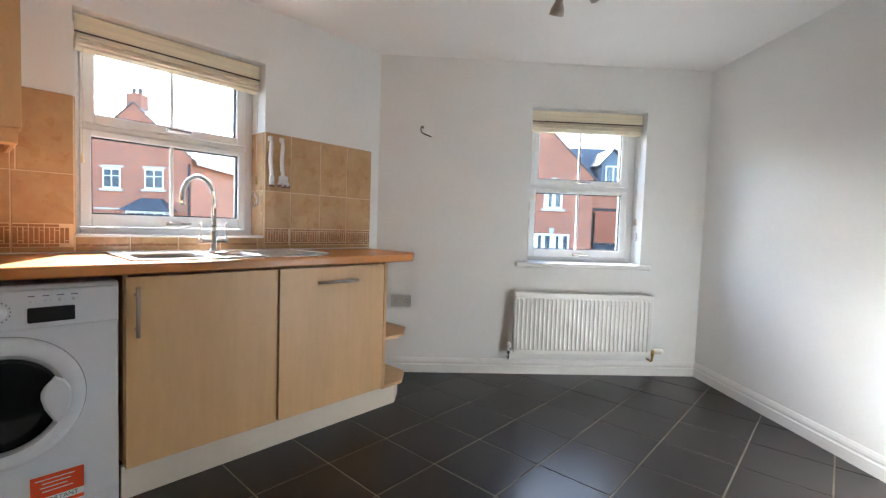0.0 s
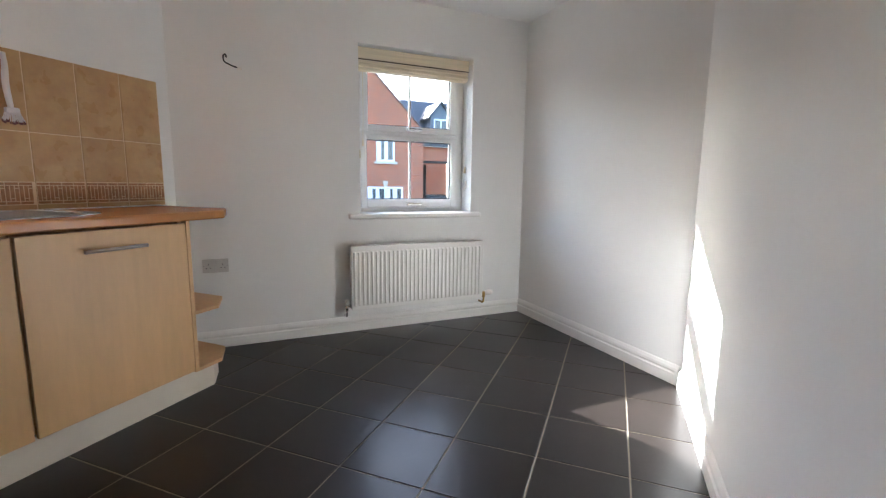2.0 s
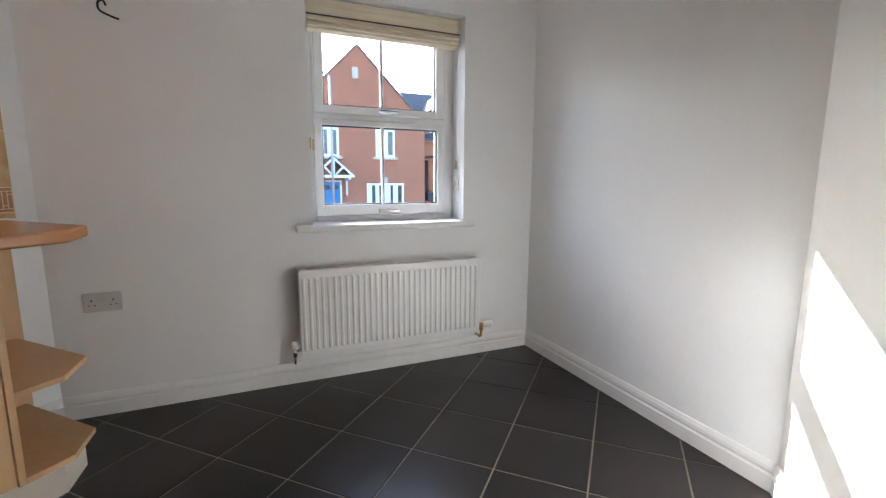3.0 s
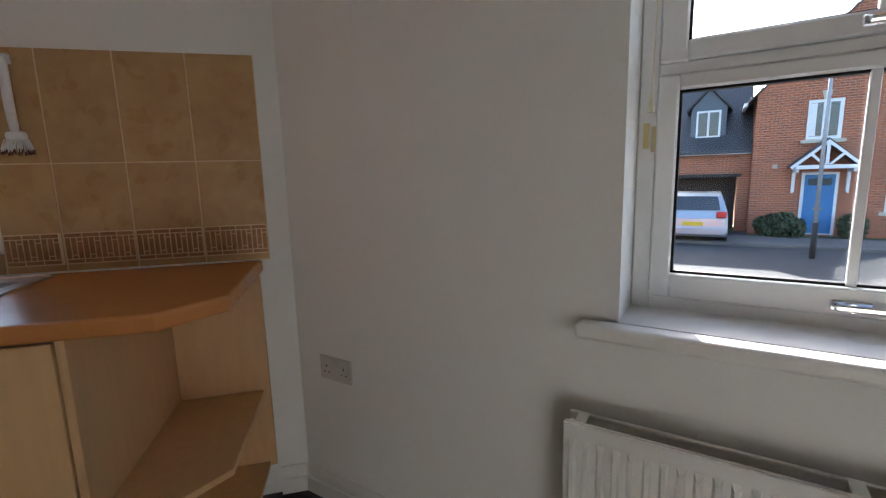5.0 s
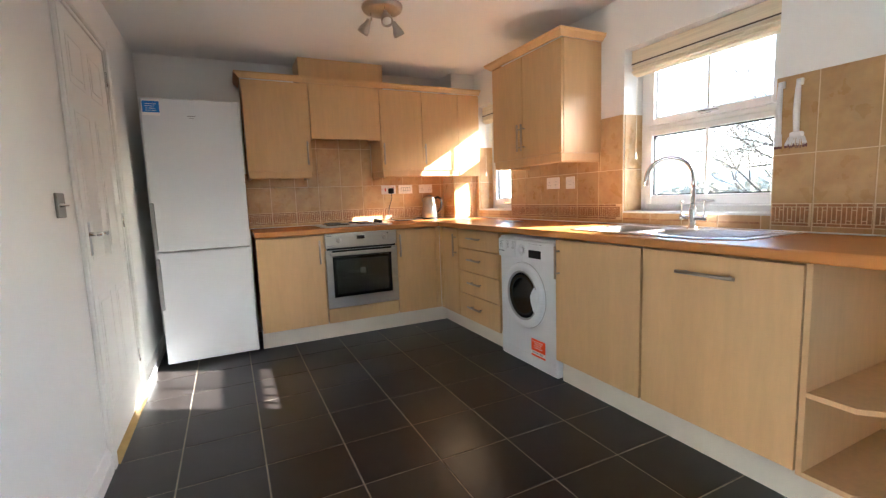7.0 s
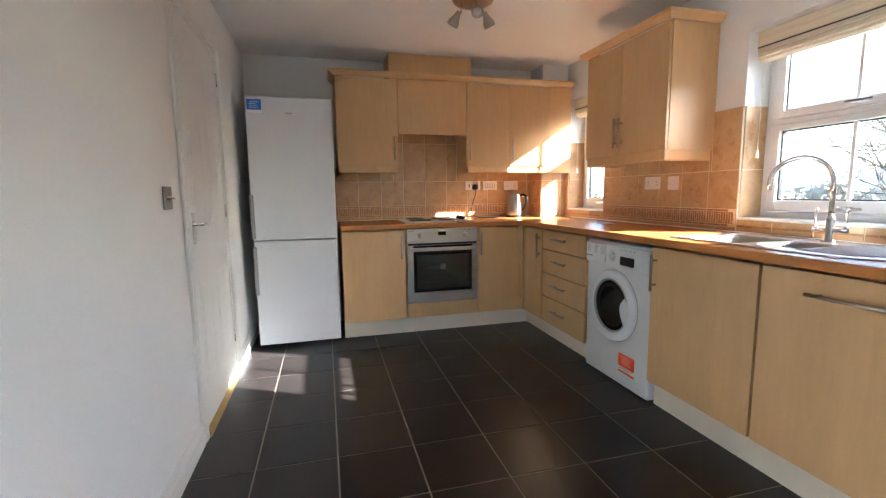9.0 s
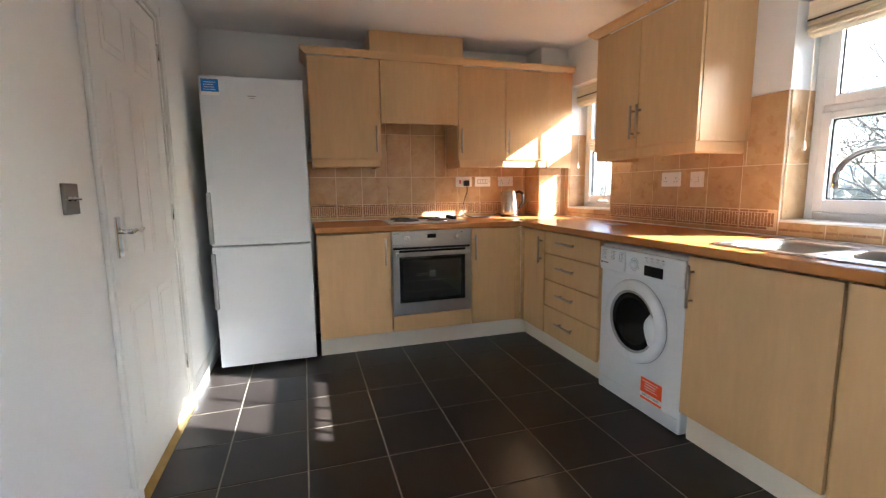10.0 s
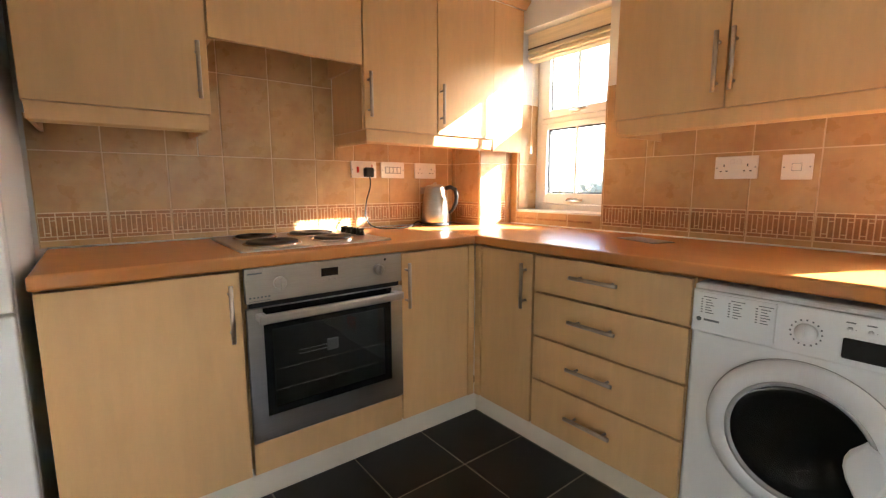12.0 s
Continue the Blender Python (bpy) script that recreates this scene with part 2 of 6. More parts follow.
# ---- the plan ----
CEIL = 2.30
HOB_Y, WEST_X = 4.15, -2.83
C1 = (0.0, 0.34)          # sink wall meets the radiator wall
C2 = (-1.735, -1.395)     # radiator wall meets the blank diagonal wall
C3 = (WEST_X, -0.30)      # diagonal wall meets the door wall
ROOM = [C2, C1, (0.0, HOB_Y), (WEST_X, HOB_Y), C3]  # counter-clockwise
F_SINK = pose(0, HOB_Y, 0, 0, 0, -90)   # x runs south along the wall, y points out of the room
F_RAD = pose(0, 0.34, 0, 0, 0, 225)
RAD_LEN = math.dist(C1, C2)
F_DIAG = pose(*C2, 0, 0, 0, 135)
DIAG_LEN = math.dist(C2, C3)
F_WEST = pose(*C3, 0, 0, 0, 90)
WEST_LEN = HOB_Y - C3[1]
F_HOB = pose(WEST_X, HOB_Y, 0, 0, 0, 0)
HOB_LEN = -WEST_X
THICK = 0.215


def wall(name, F, length, openings, label, thick=THICK, e0=0.0, e1=0.0):
    """A wall along x from -e0 to length+e1, its inner face at y=0, with openings (x0, x1, z0, z1) cut through."""
    bm = bmesh.new()
    x = -e0
    for a, b, z0, z1 in sorted(openings):
        box(bm, x, a, 0, thick, -0.02, CEIL + 0.02)
        if z0 > 0:
            box(bm, a, b, 0, thick, -0.02, z0)
        box(bm, a, b, 0, thick, z1, CEIL + 0.02)
        x = b
    box(bm, x, length + e1, 0, thick, -0.02, CEIL + 0.02)
    return structure(name, bm, M_WALL, label, F)


SW = (HOB_Y - 3.85, HOB_Y - 3.29, 0.985, 1.985)      # small window
BW = (HOB_Y - 2.055, HOB_Y - 1.19, 0.985, 1.985)     # window over the sink
RW = (1.113, 1.980, 0.832, 1.980)                       # window over the radiator
DW = (2.27 - C3[1] + 0.03, 3.13 - C3[1], 0.0, 2.02)  # the door's opening
wall_sink = wall("wall_east", F_SINK, HOB_Y - C1[1], [SW, BW], "white painted kitchen wall over the sink run", e0=0.3, e1=0.0)
wall_rad = wall("wall_southeast", F_RAD, RAD_LEN, [RW], "white painted wall behind the radiator", e0=0.12, e1=0.3)
wall_diag = wall("wall_southwest", F_DIAG, DIAG_LEN, [], "plain white painted wall", e1=0.12)
wall_west = wall("wall_west", F_WEST, WEST_LEN, [DW], "white painted wall with a panelled door", e1=0.3)
wall_hob = wall("wall_north", F_HOB, HOB_LEN, [], "white painted wall behind the cooker run")

M_BRICKOUT = mat("outer_brick", (0.30, 0.105, 0.06), 0.85, vary=0.15, vscale=3, grain=0.15, gscale=30, bump=0.4, bscale=40)


def outer_leaf(name, F, length, openings, e0=0.0, e1=0.0):
    """The brick leaf outside a wall, with its openings a little smaller than the inner ones."""
    bm = bmesh.new()
    x = -e0
    for a, b, z0, z1 in sorted(openings):
        box(bm, x, a + 0.012, THICK + 0.002, THICK + 0.055, -0.9, 2.6)
        box(bm, a + 0.012, b - 0.012, THICK + 0.002, THICK + 0.055, -0.9, z0)
        box(bm, a + 0.012, b - 0.012, THICK + 0.002, THICK + 0.055, z1 - 0.005, 2.6)
        x = b - 0.012
    box(bm, x, length + e1, THICK + 0.002, THICK + 0.055, -0.9, 2.6)
    return structure(name, bm, M_BRICKOUT, "red brick outer leaf of the house wall", F)


outer_leaf("outer_wall_east", F_SINK, HOB_Y - C1[1], [SW, BW], e0=0.32)
outer_leaf("outer_wall_southeast", F_RAD, RAD_LEN, [RW], e0=0.13, e1=0.32)
structure("ceiling", prism(bmesh.new(), [(C2[0], C2[1] - 0.28), (C1[0] + 0.20, C1[1] - 0.08), (0.20, HOB_Y + 0.2), (WEST_X - 0.2, HOB_Y + 0.2), (WEST_X - 0.2, C3[1] - 0.08)], CEIL, CEIL + 0.1), M_CEIL, "flat white painted ceiling")
floor = structure("floor", prism(bmesh.new(), ROOM, -0.06, -0.0025), M_GROUT, "dark slate-look tiled floor with pale grout")
boxing = structure("wall_boxing", B(-0.255, 0.002, 3.90, HOB_Y + 0.002, 0.0, CEIL + 0.01), M_WALL, "white boxed-in pipe column in the corner")


def skirting(name, F, a, b):
    bm = bmesh.new()
    prof = [(0, 0), (-0.018, 0), (-0.018, 0.058), (-0.012, 0.064), (-0.012, 0.071), (-0.0165, 0.077), (-0.014, 0.090), (-0.006, 0.105), (0, 0.108)]
    r0 = [bm.verts.new((a, y - 0.0005, z)) for y, z in prof]
    r1 = [bm.verts.new((b, y - 0.0005, z)) for y, z in prof]
    for k in range(len(prof)):
        j = (k + 1) % len(prof)
        bm.faces.new((r0[k], r0[j], r1[j], r1[k]))
    bm.faces.new(r0), bm.faces.new(r1[::-1])
    structure(name, bm, M_TRIM, "white gloss moulded skirting board", F)


skirting("baseboard", F_SINK, HOB_Y - 0.44, HOB_Y - 0.34 - 0.002)
skirting("baseboard", F_RAD, 0.0, RAD_LEN)
skirting("baseboard", F_DIAG, 0.0, DIAG_LEN)
skirting("baseboard", F_WEST, 0.0, DW[0] - 0.06)
skirting("baseboard", F_WEST, DW[1] + 0.06, WEST_LEN)


# ---- windows ----
def window(name, F, o, reveal=0.16, sill=False, handles=True, closing=0.0):
    """A white plastic window: a fixed frame, and an upper and a lower sash, each with a bar down its middle."""
    x0, x1, z0, z1 = o
    win = thing(name, F @ Matrix.Translation((0, reveal, z0)), "white plastic window with two opening sashes and centre bars", "window", kind="structure")
    X0, X1, Z1 = x0 + 0.001, x1 - 0.001, z1 - z0
    fr = bmesh.new()
    d0, d1 = 0.0, 0.07
    zl = 0.472 + (Z1 - 1.0) * 0.45          # top of the lower glass
    zu = zl + 0.105                          # bottom of the upper glass
    for a, b, c, d in ((X0, X0 + 0.042, 0.001, Z1 - 0.001), (X1 - 0.042 - closing, X1, 0.001, Z1 - 0.001), (X0 + 0.042, X1 - 0.042 - closing, 0.001, 0.042), (X0 + 0.042, X1 - 0.042 - closing, Z1 - 0.042, Z1 - 0.001),
                       (X0 + 0.042, X1 - 0.042 - closing, zl + 0.034, zu - 0.044)):
        box(fr, a, b, d0, d1, c, d, 0.003)
    part("window_frame", fr, M_UPVC, win)
    for lo, hi, fw, gl0, gl1 in ((0.042, zl + 0.034, 0.044, 0.104, zl), (zu - 0.044, Z1 - 0.042, 0.056, zu, Z1 - 0.095)):
        a, b = X0 + 0.042, X1 - 0.042 - closing
        lo, hi = lo + 0.002, hi - 0.002
        bm = bmesh.new()
        for p, q, r, s in ((a, a + fw, lo, hi), (b - fw, b, lo, hi), (a + fw, b - fw, lo, gl0), (a + fw, b - fw, gl1, hi)):
            box(bm, p, q, -0.012, 0.055, r, s, 0.004)
        sash = part("sash", bm, M_UPVC, win)
        lo_, hi_ = lo, hi
        lo, hi = gl0 - fw, gl1 + fw
        g = bmesh.new()
        for p, q, r, s in ((a + fw, a + fw + 0.006, lo + fw, hi - fw), (b - fw - 0.006, b - fw, lo + fw, hi - fw), (a + fw, b - fw, lo + fw, lo + fw + 0.006), (a + fw, b - fw, hi - fw - 0.006, hi - fw)):
            box(g, p, q, 0.008, 0.030, r, s)
        part("gasket", g, M_BLACK, sash, "black rubber glazing gasket")
        pane = part("pane", B(a + fw - 0.002, b - fw + 0.002, 0.016, 0.020, lo + fw - 0.002, hi - fw + 0.002), M_GLASS, sash, "clear window glass")
        pane.visible_shadow = False
        c = (a + b) / 2
        part("glazing_bar", B(c - 0.009, c + 0.009, 0.004, 0.015, lo + fw, hi - fw, bevel=0.002), M_UPVC, sash)
        if handles:
            h = bmesh.new()
            lo = lo_
            box(h, c - 0.035, c + 0.035, -0.02, -0.0125, lo + 0.012, lo + 0.034, 0.003)
            box(h, c - 0.03, c + 0.085, -0.040, -0.028, lo + 0.015, lo + 0.029, 0.004)
            cyl(h, (c, -0.013, lo + 0.022), (c, -0.034, lo + 0.022), 0.009)
            part("handle", h, M_CHROME, sash, "polished espagnolette window handle")
    if sill:
        s = bmesh.new()
        box(s, x0, x1, -0.003, reveal, -0.012, 0.012)
        box(s, x0 - 0.088, x1 + 0.064, -0.055, -0.001, -0.026, 0.012, 0.011, 3)
        part("window_sill", s, M_TRIM, win, "white gloss window board with a rounded nose", F=F @ Matrix.Translation((0, 0, z0)))
    else:
        part("window_sill", B(x0 + 0.001, x1 - 0.001, -0.004, reveal, -0.012, 0.008, bevel=0.002), M_TRIM, win, F=F @ Matrix.Translation((0, 0, z0)))
    return win


window("window_1", F_SINK, SW)
window("window_2", F_SINK, BW)
window("window_3", F_RAD, RW, sill=True, closing=0.016)


def blind(F, o, reveal=0.16, label="bamboo roman blind folded up at the window head"):
    x0, x1, z0, z1 = o
    b = thing("roman_blind", F @ Matrix.Translation(((x0 + x1) / 2, 0.062, z1 - 0.006)), label, "window blind", "roman blinds at the windows")
    h = (x1 - x0) / 2 - 0.012
    bm = bmesh.new()
    zz = [(-0.006, -0.002), (-0.006, -0.078)]
    for k in range(9):
        zz += [(-0.0112, -0.078 + k * 0.0085), (-0.0115, -0.0715 + k * 0.0085), (-0.0106, -0.0705 + k * 0.0085)]
    lo_, hi_ = ([bm.verts.new((x, y, z)) for y, z in zz] for x in (-h, h))
    for k in range(len(zz)):
        bm.faces.new((lo_[k], lo_[(k + 1) % len(zz)], hi_[(k + 1) % len(zz)], hi_[k]))
    bm.faces.new(lo_[::-1]), bm.faces.new(hi_)
    part("valance", bm, M_BLIND, b)
    bm = bmesh.new()
    for k in range(4):
        for j in range(5):
            z = -0.085 - j * 0.013 - k * 0.002
            box(bm, -h + 0.004, h - 0.004, -0.006 + k * 0.011 - (0.012 if j % 2 else 0.0), 0.004 + k * 0.011, z - 0.012, z, 0.002)
    part("folds", bm, M_BLIND, b, "folded bamboo slats of the blind")
    part("headrail", B(-h, h, -0.004, 0.03, -0.03, -0.002, bevel=0.002), M_UPVC, b)
    # a dark line drawn between the valance and the folds
    part("binding", B(-h, h, -0.0135, -0.0125, -0.0865, -0.0785), mat("blind_dark_strip", (0.10, 0.07, 0.045), 0.9), b, "dark strip just below the valance")
    bm = bmesh.new()
    tube(bm, [(-h + 0.03, 0.0, -0.1), (-h + 0.032, 0.0, -0.4), (-h + 0.028, 0.0, -0.62)], 0.0015, 6)
    cyl(bm, (-h + 0.028, 0, -0.62), (-h + 0.028, 0, -0.66), 0.004, 0.008, 8)
    part("pull_cord", bm, M_BLIND, b, "thin pull cord with a small acorn")
    return b


blind(F_SINK, SW)
blind(F_SINK, BW)
blind(F_RAD, RW)

# ---- kitchen units ----
def bar_handle(parent, a, b, out, label="satin nickel bar handle"):
    """A bar handle from a to b (frame of the place), standing off along out."""
    a, b, out = Vector(a), Vector(b), Vector(out)
    bm = bmesh.new()
    d = (b - a).normalized()
    cyl(bm, a + out * 0.031, b + out * 0.031, 0.0072, seg=14)
    for p in (a + d * 0.03, b - d * 0.03):
        cyl(bm, p, p + out * 0.033, 0.005, seg=10)
    return part("handle", bm, M_HANDLE, parent, label, F=I4)


def door_panel(parent, x0, x1, y0, y1, z0, z1, name="door", material=None):
    return part(name, B(x0 + 0.0005, x1 - 0.0005, y0 + (0.0005 if y1 - y0 > 0.1 else 0), y1 - (0.0005 if y1 - y0 > 0.1 else 0), z0, z1, bevel=0.0014), material or M_MAPLE, parent, F=I4)


FX, FY, TH = -0.60, 3.55, 0.018   # door faces of the two runs
G = 0.0015
BASE = "base units under the worktop"
DOOR_OUT_S, DOOR_OUT_H = (-1, 0, 0), (0, -1, 0)


def panels(u, boxes):
    """The plain boards of a cabinet: each (name, x0, x1, y0, y1, z0, z1)."""
    for nm, *b in boxes:
        part(nm, B(*b), M_MAPLE, u, F=I4)


def base_unit_s(name, y0, y1, label):
    """A base unit of the sink run between two places along the wall."""
    u = thing(name, (-0.3, (y0 + y1) / 2, 0), label, "kitchen cabinet", BASE)
    x0, x1 = FX + TH + 0.014, -0.03
    panels(u, [("side_panel", x0, x1, y0 + G, y0 + 0.018, 0.15, 0.868), ("side_panel", x0, x1, y1 - 0.018, y1 - G, 0.15, 0.868),
               ("bottom_panel", x0, x1, y0 + 0.018, y1 - 0.018, 0.15, 0.168), ("back_panel", x1 - 0.006, x1, y0 + 0.018, y1 - 0.018, 0.168, 0.868)])
    for x in (x0 + 0.09, x1 - 0.05):
        for y in (y0 + 0.05, y1 - 0.05):
            part("foot", cyl(bmesh.new(), (x, y, 0.0), (x, y, 0.15), 0.02, seg=10), M_BLACK, u, "", F=I4)
    return u


u = base_unit_s("base_unit", 1.405, 2.000, "pale maple sink base unit with one full-height door")
door_panel(u, FX, FX + TH, 1.411, 1.997, 0.141, 0.860)
bar_handle(u, (FX, 1.965, 0.638), (FX, 1.965, 0.825), DOOR_OUT_S)
u = base_unit_s("base_unit", 0.766, 1.400, "pale maple door hiding a built-in dishwasher")
door_panel(u, FX, FX + TH, 0.770, 1.400, 0.141, 0.860)
bar_handle(u, (FX, 1.213, 0.785), (FX, 0.975, 0.785), DOOR_OUT_S)
u = base_unit_s("drawer_unit", 2.598, 3.200, "pale maple drawer unit with four drawers")
for z0, z1 in ((0.716, 0.860), (0.5325, 0.7075), (0.349, 0.5245), (0.141, 0.341)):
    dr = door_panel(u, FX, FX + TH, 2.600, 3.197, z0, z1, "drawer")
    zc = (z0 + z1) / 2 + 0.012
    bar_handle(dr, (FX, 3.010, zc), (FX, 2.823, zc), DOOR_OUT_S)
u = base_unit_s("corner_unit", 3.204, 3.51, "pale maple corner base unit with a narrow door")
door_panel(u, FX, FX + TH, 3.206, 3.505, 0.141, 0.860)
bar_handle(u, (FX, 3.241, 0.636), (FX, 3.241, 0.823), DOOR_OUT_S)
part("corner_post", B(FX - 0.004, FX + 0.03, 3.512, 3.548, 0.141, 0.866, bevel=0.002), M_MAPLE, u, F=I4)

# open shelf unit at the end of the run
u = thing("shelf_unit", (-0.3, 0.58, 0), "pale maple open end shelf unit with cut corners", "kitchen cabinet", BASE)
part("side_panel", B(FX + 0.002, -0.003, 0.746, 0.765, 0.132, 0.868, bevel=0.001), M_MAPLE_IN, u, F=I4)
part("back_panel", B(-0.021, -0.003, 0.450, 0.745, 0.132, 0.868, bevel=0.001), M_MAPLE_IN, u, F=I4)
for z in (0.132, 0.416):
    pts = [(-0.022, 0.472), (-0.022, 0.745), (-0.598, 0.745), (-0.598, 0.612), (-0.478, 0.480)]
    part("shelf", prism(bmesh.new(), pts, z, z + 0.018, 0.001), M_MAPLE_IN, u, F=I4)


def base_unit_h(name, x0, x1, label):
    u = thing(name, ((x0 + x1) / 2, 3.85, 0), label, "kitchen cabinet", BASE)
    y0, y1 = FY + TH + 0.014, 4.12
    panels(u, [("side_panel", x0 + G, x0 + 0.018, y0, y1, 0.15, 0.868), ("side_panel", x1 - 0.018, x1 - G, y0, y1, 0.15, 0.868),
               ("bottom_panel", x0 + 0.018, x1 - 0.018, y0, y1, 0.15, 0.168), ("back_panel", x0 + 0.018, x1 - 0.018, y1 - 0.006, y1, 0.168, 0.868)])
    for x in (x0 + 0.05, x1 - 0.05):
        for y in (y0 + 0.09, y1 - 0.05):
            part("foot", cyl(bmesh.new(), (x, y, 0.0), (x, y, 0.15), 0.02, seg=10), M_BLACK, u, "", F=I4)
    return u


u = base_unit_h("base_unit", -2.115, -1.617, "pale maple base unit beside the fridge freezer")
door_panel(u, -2.112, -1.619, FY, FY + TH, 0.141, 0.860)
bar_handle(u, (-1.655, FY, 0.636), (-1.655, FY, 0.823), DOOR_OUT_H)
u = base_unit_h("oven_housing", -1.613, -1.011, "pale maple housing for the built-in oven")
door_panel(u, -1.610, -1.013, FY, FY + TH, 0.141, 0.256, "filler_panel")
u = base_unit_h("base_unit", -1.007, -0.60, "pale maple narrow base unit beside the oven")
door_panel(u, -1.005, -0.645, FY, FY + TH, 0.141, 0.860)
bar_handle(u, (-0.985, FY, 0.636), (-0.985, FY, 0.823), DOOR_OUT_H)
part("corner_post", B(-0.643, -0.606, FY - 0.004, FY + 0.03, 0.141, 0.866, bevel=0.002), M_MAPLE, u, F=I4)

# plinths
solo("plinth", prism(bmesh.new(), [(-0.545, 0.62), (-0.44, 0.50), (-0.44, 0.518), (-0.528, 0.626), (-0.528, 2.0), (-0.545, 2.0)], 0.0, 0.131), M_PLINTH,
     "cream-white plinth along the sink run", "plinth", at=(-0.54, 1.3, 0))
solo("plinth", B(-0.520, -0.503, 2.600, 3.625, 0.0, 0.139, bevel=0.001), M_PLINTH, "cream-white plinth under the drawers", "plinth", at=(-0.54, 3.1, 0))
solo("plinth", B(-2.115, -0.504, 3.625, 3.642, 0.0, 0.139, bevel=0.001), M_PLINTH, "cream-white plinth under the cooker run", "plinth", at=(-1.3, 3.61, 0))


# worktops
def worktop(name, pts, z0, z1, material, label, at):
    bm = bmesh.new()
    prism(bm, pts, z0, z1)
    es = [e for e in bm.edges if abs(e.verts[0].co.z - e.verts[1].co.z) < 1e-5]
    bmesh.ops.bevel(bm, geom=es, offset=0.009, segments=3, affect="EDGES", profile=0.5)
    return solo(name, bm, material, label, "kitchen worktop", at=at)


WZ0, WZ1 = 0.870, 0.912
WX, WY = -0.622, 3.528
SK = (-0.515, -0.075, 1.12, 1.93)     # cut-out for the sink: x0, x1, y0, y1
wt = worktop("worktop", [(-0.002, 0.440), (-0.002, HOB_Y - 0.252), (WX, HOB_Y - 0.252), (WX, 0.565), (-0.50, 0.440)], WZ0, WZ1, M_BEECH, "orange beech-effect laminate worktop over the sink run with a rounded edge", (-0.3, 2.0, 0.87))
cutter = new("worktop_cut", mesh_of("worktop_cut", B(SK[0], SK[1], SK[2], SK[3], 0.80, 1.0)))


def cut_by(ob, cutter):
    """Cuts the cutter's shape out of ob for good, and removes the cutter."""
    md = ob.modifiers.new("cut", "BOOLEAN")
    md.operation, md.object, md.solver = "DIFFERENCE", cutter, "EXACT"
    bpy.context.view_layer.update()
    me = bpy.data.meshes.new_from_object(ob.evaluated_get(bpy.context.evaluated_depsgraph_get()))
    ob.modifiers.clear()
    ob.data = me
    bpy.data.objects.remove(cutter, do_unlink=True)


cut_by(wt, cutter)
wt2 = worktop("worktop", [(-2.118, WY), (WX - 0.001, WY), (WX - 0.001, HOB_Y - 0.002), (-2.118, HOB_Y - 0.002)], WZ0, WZ1, M_BEECH_X, "orange beech-effect laminate worktop round the hob with a rounded edge", (-1.4, 3.9, 0.87))
solo("worktop_infill", B(WX, -0.257, HOB_Y - 0.251, HOB_Y - 0.002, WZ0, WZ1), M_BEECH, "orange beech-effect corner of the worktop", "kitchen worktop", at=(-0.4, 4.0, 0.87))


# ---- wall units ----
WALLU = "wall units above the worktop"
UY = 3.82
u_z0, u_z1 = 1.380, 2.088


def wall_unit_h(x0, x1, z0, doors, label, name="wall_unit", rise=0.0):
    u = thing(name, ((x0 + x1) / 2, 4.0, z0), label, "kitchen cabinet", WALLU)
    y0, y1 = UY + TH + 0.010, HOB_Y - 0.002
    c = x1 if x1 < -0.26 else -0.258
    panels(u, [("side_panel", x0 + G, x0 + 0.018, y0, y1, z0, u_z1), ("side_panel", c - 0.018, c - G, y0, y1, z0, u_z1),
               ("bottom_panel", x0 + 0.018, c - 0.018, y0, y1, z0 + rise, z0 + rise + 0.018), ("top_panel", x0 + 0.018, c - 0.018, y0, y1, u_z1 - 0.018, u_z1),
               ("back_panel", x0 + 0.018, c - 0.018, y1 - 0.006, y1, z0 + rise + 0.018, u_z1 - 0.018)])
    for a, b, hx in doors:
        d = door_panel(u, a + 0.002, b - 0.002, UY, UY + TH, z0 + 0.002, u_z1 - 0.006)
        if hx is not None:
            bar_handle(d, (hx, UY, z0 + 0.05), (hx, UY, z0 + 0.237), DOOR_OUT_H)
    return u


wall_unit_h(-2.112, -1.612, u_z0, [(-2.112, -1.612, -1.648)], "pale maple wall unit beside the fridge freezer")
wall_unit_h(-1.610, -1.012, 1.642, [(-1.610, -1.012, None)], "pale maple hood housing over the hob", "hood_unit", 0.16)
wall_unit_h(-1.010, -0.232, u_z0, [(-1.010, -0.610, -0.990), (-0.610, -0.232, -0.592)], "pale maple double wall unit over the kettle")
part_u = solo("filler_panel", B(-0.230, -0.004, UY + 0.004, UY + 0.022, u_z0 - 0.06, u_z1, bevel=0.001), M_MAPLE, "pale maple filler panel closing the corner", "kitchen cabinet", at=(-0.12, UY + 0.01, u_z0))


